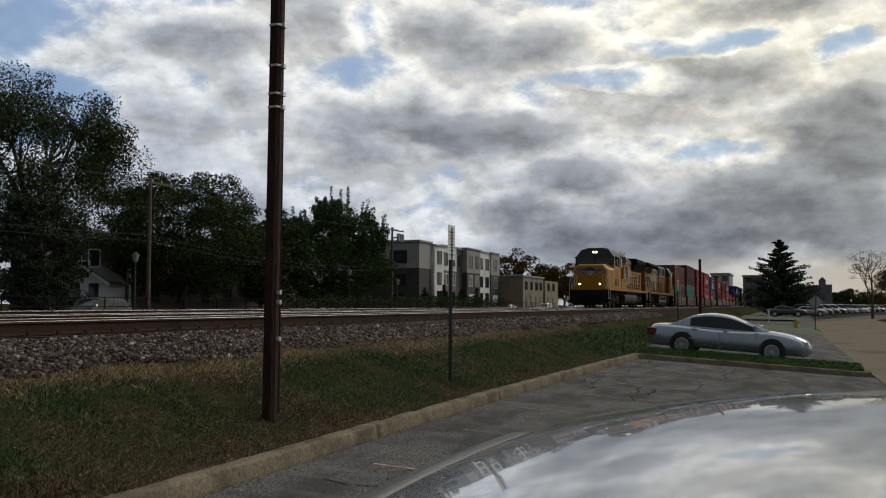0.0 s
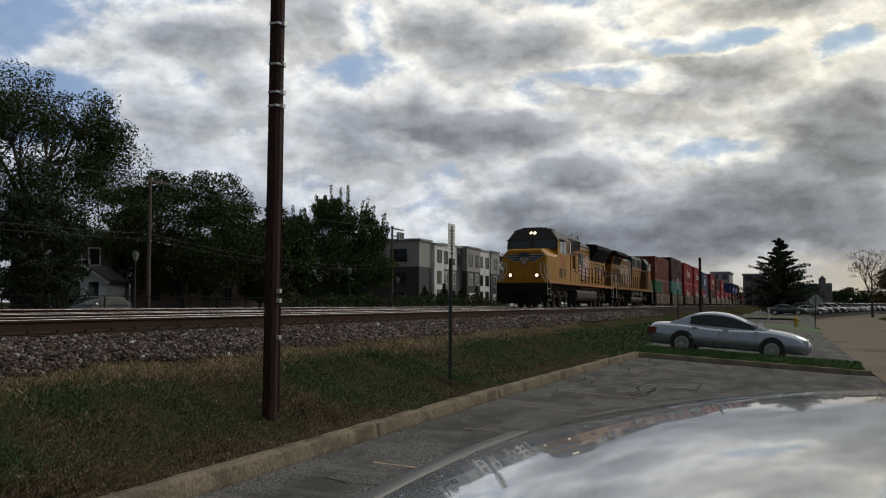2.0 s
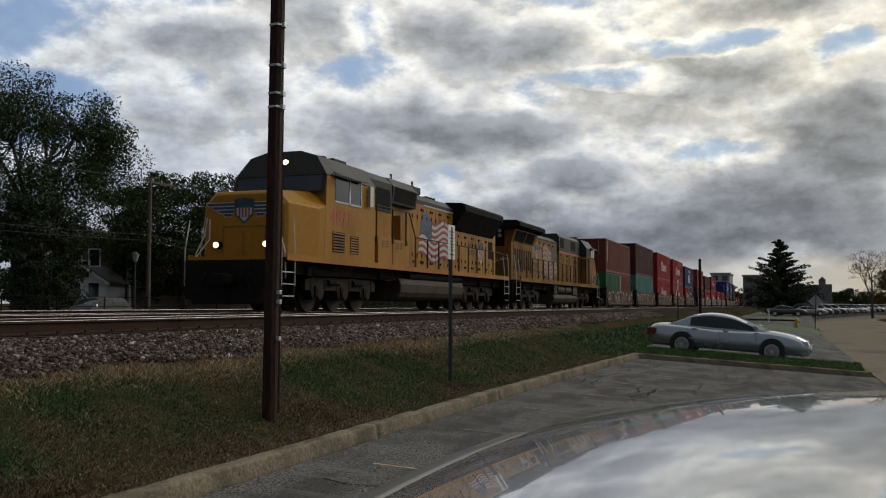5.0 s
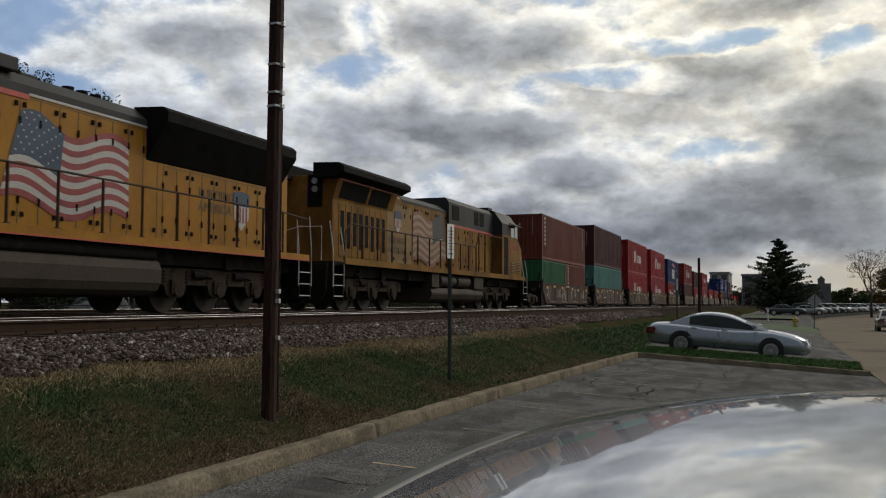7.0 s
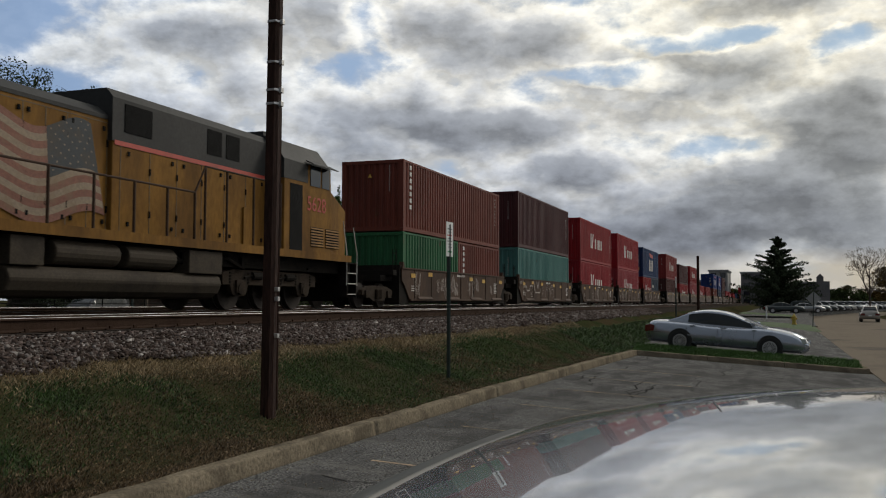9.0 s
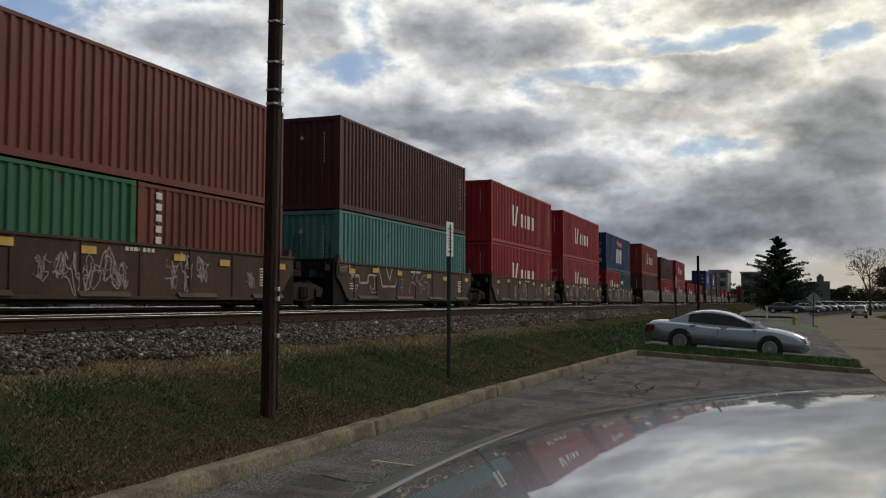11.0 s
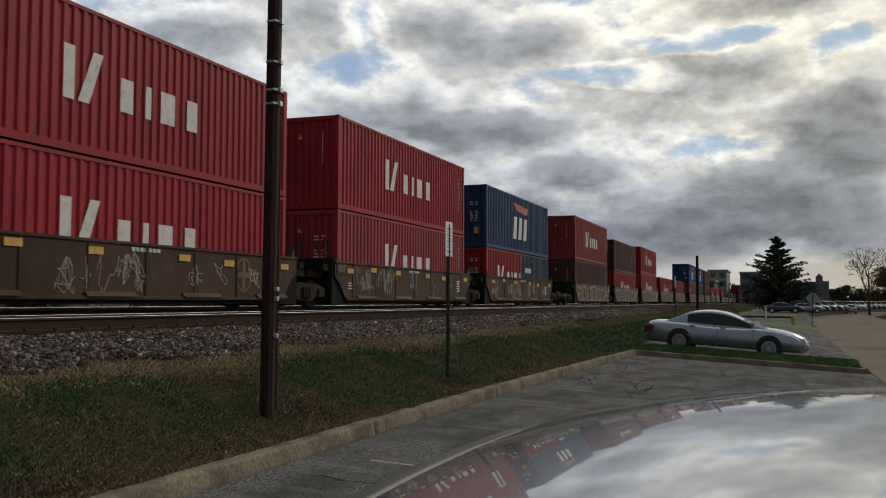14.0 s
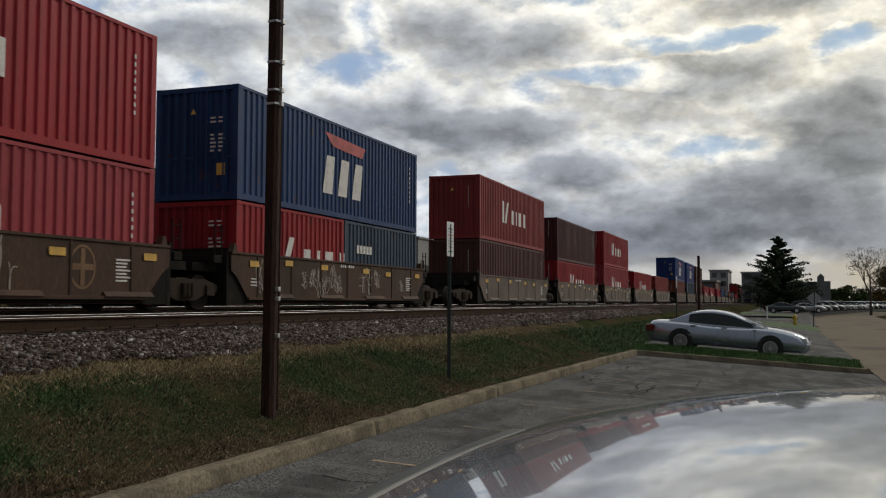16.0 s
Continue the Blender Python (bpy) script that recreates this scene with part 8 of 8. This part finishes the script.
def build_surroundings():
    build_near_pole()
    parking_sign(-5.4, 15.35, 0.40, "white parking sign on a dark green post in the grass")
    parking_sign(-5.35, 52.6, 0.40, "white parking sign on a green post beside the track")
    ob = thing("utility_post", "thin dark brown post beside the track", "post", at=pose(-5.35, 67.6, 0.3))
    part("shaft", Shape().tube((0, 0, -0.2), (0, 0, 4.55), 0.11, 8, 0.09), POLE_RUST, ob)
    diamond_sign()
    hydrant()
    near_car()
    c, h = Vector((-1.84, 32.4)), -3.0
    slope = -3.9
    m = pose(c.x, c.y, -0.05, 0, 0, h - 90) @ pose(0, 0, 0, slope, 0, 0) @ pose(0, -2.38, 0)
    car(SEDAN, SILVER, "silver four-door sedan parked on the asphalt beside the grass", m, fine=True)
    # parked rows in the far lot and on the far street
    dark, white, grey, red = car_paint("dark_green_paint", (0.02, 0.03, 0.03)), car_paint("white_paint", (0.6, 0.6, 0.6), 0.0), car_paint("grey_paint", (0.2, 0.21, 0.22)), car_paint("dark_red_paint", (0.2, 0.02, 0.02))
    car(SEDAN, dark, "dark green sedan parked in the far lot", pose(-2.0, 128, far_lot_z(128), 0, 0, -92), group="cars in the far lot")
    # matte and dark: the trees' shade over this wagon is put into its paint
    dusty = surf("shaded_grey_car_paint", (0.085, 0.087, 0.092), 0.65, grain=60, stain=2, amount=0.1, bump=0.0, spec=0.1)
    for i in range(30):
        y = 139 + i * 4.2
        pt = (grey, dark, white, grey, dark, white, dark)[i % 7]
        word = {id(grey): "grey", id(white): "white", id(dark): "dark"}[id(pt)]
        car((SEDAN, WAGON)[i % 2], pt, f"{word} car in a row in the far lot", pose(road_edge(y) - 3.2, y, far_lot_z(y) - 0.06, 0, 0, -78), group="cars in the far lot")
    for i, (y, pt, sp, word) in enumerate(((41.6, dusty, WAGON, "shade-dimmed grey wagon"), (128, white, SEDAN, "white sedan"), (150, grey, WAGON, "grey wagon"), (172, white, WAGON, "white wagon"), (184, grey, SEDAN, "grey sedan"))):
        car(sp, pt, f"{word} parked along the far street", pose(-37.0, y + 4.6, 0.3, 0, 0, 180), group="cars on the far street")
    # far side of the tracks
    fence()
    utility_pole(-43, 56.5, 1.0, 9.75, 2.6, "wooden utility pole with one long crossarm")
    utility_pole(-43, 101.5, 1.0, 9.7, 3.4, "wooden utility pole with transformers on its crossarms", lamp=True)
    for dz, dy in ((0.05, 0.3), (0.05, 1.4)):
        wire((-43, 56.5 + dy, 10.6 + dz), (-43, 101.5 + dy, 10.5 + dz), 0.7, "thin overhead wire above the far street")
        wire((-43, 8 + dy, 11.0 + dz), (-43, 56.5 + dy, 10.6 + dz), 0.7, "thin overhead wire above the far street")
    for z in (7.0, 6.6):
        wire((-43, 14, z), (-43, 56.5, z - 0.4), 0.5, "slack low cable along the far street")
        wire((-43, 56.5, z - 0.4), (-43, 101.5, z - 0.8), 0.9, "slack low cable along the far street")
    for y, h in ((55.0, 4.3), (90.0, 4.4), (103.2, 3.7)):
        street_lamp(-43, y, 1.0, h)
    townhouses()
    gabled_house(-62, 72.3, 1.0, 8.0, 9, 5.2, 7.6, SIDING, "white sided gabled house behind the trees", turn=20)
    gabled_house(-57, 66.0, 1.0, 4.0, 5, 2.6, 3.8, SIDING, "small white garage with a dark roof", turn=20)
    brick_block(-58.5, 71.5, 1.0, 26, 12, 6.2, BRICK_DARK, "dark brown brick apartment block with balconies")
    brick_block(-60, 101, 1.0, 12, 12, 8.2, BRICK_RED, "reddish brown brick house in the trees' shade", balconies=False)
    far = thing("row_house", "beige flat-roofed row houses far down the street", "building", "houses", at=pose(-46, 172, 1.0))
    part("wall", Shape().box(-9, 0, 0, 16, 0, 6.0), BEIGE, far)
    part("wall", Shape().box(-9, 0.3, 16.3, 28, 0, 5.6), BEIGE, far)
    part("roof", Shape().box(-9.2, 0.2, -0.2, 16.1, 6.0, 6.3), CAP, far)
    for a in (1.5, 5.5, 9.5, 13.0, 18.5, 23):
        window(far, ("x", 0.0 if a < 16 else 0.3, 1), a, 3.6, 1.6, 1.5, FRAME_D)
        part("door", Shape().box(0, 0.36 if a > 16 else 0.06, a, a + 1.2, 0.1, 2.3), BLOCK_BROWN, far)
    # trees on the far side
    tree("broadleaf_tree", "tall airy dark green tree with drooping branches", -52, 55.3, 1.0, 18.2, 6.5, 7.4, 5.6, 150, 380, 0.095, LEAF_DARK, 4, trunk_r=0.42, gaps=0.35, droop=2.2, clump_r=1.35, forks=6)
    tree("arborvitae", "dense dark green evergreen by the far street", -46, 49.0, 1.0, 8.3, 2.4, 2.9, -0.6, 150, 170, 0.11, LEAF_CONE, 6, clump_r=0.85)
    tree("broadleaf_tree", "broad dense dark green tree", -52, 73.5, 1.0, 13.0, 6.5, 9.2, 1.2, 260, 300, 0.11, LEAF_DARK, 8, trunk_r=0.35, clump_r=1.5)
    tree("broadleaf_tree", "lower dark green tree beside the broad one", -51, 88, 1.0, 9.5, 4.5, 5.5, 0.4, 130, 180, 0.15, LEAF_DARK, 18, trunk_r=0.25, clump_r=1.3)
    tree("broadleaf_tree", "dark green tree with upright feathery shoots", -49, 99.0, 1.0, 12.3, 5.5, 6.6, -0.2, 240, 280, 0.115, LEAF_MID, 12, trunk_r=0.28, clump_r=1.3, spiky=4.2)
    tree("broadleaf_tree", "dark tree behind the houses", -66, 112, 1.0, 13.5, 6, 7, 2.5, 80, 150, 0.18, LEAF_DARK, 15, clump_r=1.6)
    tree("broadleaf_tree", "dark tree beside the white house", -56, 38, 1.0, 11, 6, 7, 2.0, 90, 140, 0.18, LEAF_DARK, 16, clump_r=1.5)
    for k, (x, y, hgt) in enumerate(((-62, 226, 14), (-58, 262, 12), (-70, 300, 14), (-50, 320, 11), (-85, 180, 12))):
        tree("broadleaf_tree", "autumn-tinted tree far down the line", x, y, 1.0, hgt, 7, 9, 1.5, 70, 110, 0.28, LEAF_AUTUMN if k < 2 else LEAF_MID, 40 + k, clump_r=1.9)
    hedge(-34, 60, 120, 1.0, 1.2, 5)
    hedge(-47, 118, 150, 1.0, 1.8, 6)
    for k in range(4):
        conifer("street_conifer", "small clipped evergreen before the townhouses", -47.5, 124 + 8.0 * k, 1.0, 3.0 + 0.5 * (k % 2), 0.9, 60 + k, LEAF_CONE, layers=9, per=150, leaf=0.16, cut=0.02)
    # near the far end of the street
    conifer("spruce", "tall dark spruce with upswept uneven branches", -0.2, 146, 0.2, 11.0, 5.7, 3, LEAF_CONE, layers=36, per=210, leaf=0.15, cut=0.08)
    bare_tree(13.6, 165, -0.3, 15.0, 5.5, 21, 9)
    bare_tree(18.2, 176, -0.3, 13.0, 5, 22, 7)
    tree("broadleaf_tree", "brown autumn street tree", 20, 186, -0.3, 8.5, 4, 4, 1.6, 60, 110, 0.2, LEAF_AUTUMN, 51, clump_r=1.3)
    for k in range(12):
        x = -24 + k * 9.5
        tree("broadleaf_tree", "hazy autumn tree closing the end of the street", x, 395 + 22 * math.sin(k * 2.1), -0.2, 6.6 + 1.4 * math.sin(k * 1.7), 7, 8, 0.3, 46, 90, 0.42, (LEAF_AUTUMN, LEAF_MID, LEAF_DARK)[k % 3], 70 + k, clump_r=2.3)
    stone, slate_ = surf("grey_stone_wall", (0.15, 0.145, 0.15), 0.9, grain=3, stain=0.2, amount=0.2, bump=0.2), surf("pale_concrete_wall", (0.30, 0.30, 0.29), 0.9, grain=3, stain=0.2, amount=0.15, bump=0.1)
    far_block(-20.5, 300, 0.5, 5.5, 20, 10.6, slate_, "pale concrete office building beyond the train", 4)
    far_block(-29.5, 280, 0.5, 12, 20, 7.0, BRICK_RED, "low brick building beyond the train", 2)
    far_block(-11.5, 310, 0.5, 7, 20, 10.2, stone, "grey office building beyond the spruce", 4)
    far_block(3.0, 320, 0.3, 9.5, 20, 7.4, stone, "grey stone church-like building at the street's end", 3)
    tw = thing("tower", "square grey stone tower at the street's end", "tower", "far buildings", at=pose(11.0, 318, 0.3))
    part("wall", Shape().box(0, 2.0, 0, 3, 0, 9.3).box(2.0, 3.8, 0, 3, 0, 8.0), stone, tw)
    part("cap", Shape().prism([(-0.1, 9.3), (2.1, 9.3), (1.0, 10.4)], "y", -0.2, 3.2), stone, tw)
    for y in (205, 245):
        s = thing("road_sign", "small pale sign on a thin post by the street", "sign", "far signs", at=pose(road_edge(y) + 9.2, y, -0.4))
        part("post", Shape().tube((0, 0, 0), (0, 0, 3.0), 0.04, 6), GALV, s)
        part("sign_plate", Shape().box(-0.25, 0.25, -0.03, -0.01, 2.3, 2.9), SIGN_BACK, s)


DRIVING = []


def build_traffic():
    beige = car_paint("champagne_paint", (0.30, 0.28, 0.25))
    suv = car(WAGON, beige, "beige sport utility car driving away on the street", pose(8, 70, -0.42), group="moving cars")
    DRIVING.append((suv, [(0, 6.6, 18.0), (2, 6.9, 34.0), (4, 7.2, 51.0), (6.3, 7.6, 70.9), (7, 7.8, 78.4), (8, 8.3, 92.5), (9, 8.8, 107.0), (11.5, 10.0, 140.0), (12.5, 10.8, 156.0), (13.5, 11.7, 174.5), (15.5, 13.4, 209.0), (16, 13.9, 218.0)]))
    red = car(SEDAN, car_paint("red_brown_paint", (0.22, 0.03, 0.02)), "small red car turning in far down the street", pose(13.8, 250, -0.42, 0, 0, 40), group="moving cars")
    DRIVING.append((red, [(0, 13.8, 250.0), (1, 13.2, 251.5), (2, 12.4, 252.2), (3, 11.5, 252.4), (4, 10.5, 252.5), (6, 8.2, 252.6), (8, 6.0, 252.7), (16, 6.0, 252.7)]))


build_surroundings()
build_traffic()


def run(t):
    """Metres that the train has run by t: gathering way, with the small surge of its slack."""
    lead = lerp([(0, 2.1), (2, 1.45), (4, 0.85), (6, 0.3), (7, 0.1), (8, 0.0), (16, 0.0)], t)
    slack = 0.27 * min(1.0, max(0.0, (t - 1.5) / 2)) * math.sin(math.pi * t) ** 2
    return 10.107 * t + 0.016 * t * t + lead - slack


def motions():
    times = [0.25 * i for i in range(65)]
    for ob in MOVING:
        m = ob.matrix_basis.copy()
        walk(ob, [(t, Matrix.Translation((0, -run(t), 0)) @ m) for t in times])
    for w, r, y, z in SPINNING:
        walk(w, [(0.05 * i, pose(0, y, z) @ pose(0, 0, 0, math.degrees(run(0.05 * i) / r))) for i in range(321)])
    for ob, rows in DRIVING:
        pts = []
        for i, (t, x, y) in enumerate(rows):
            a, b = rows[max(0, i - 1)], rows[min(len(rows) - 1, i + 1)]
            d = (b[1] - a[1], b[2] - a[2])
            if abs(d[0]) + abs(d[1]) < 0.01:
                d = (-1.0, 0.05)
            pts.append((t, pose(x, y, -0.42, 0, 0, -math.degrees(math.atan2(d[0], d[1])))))
        walk(ob, pts)


motions()
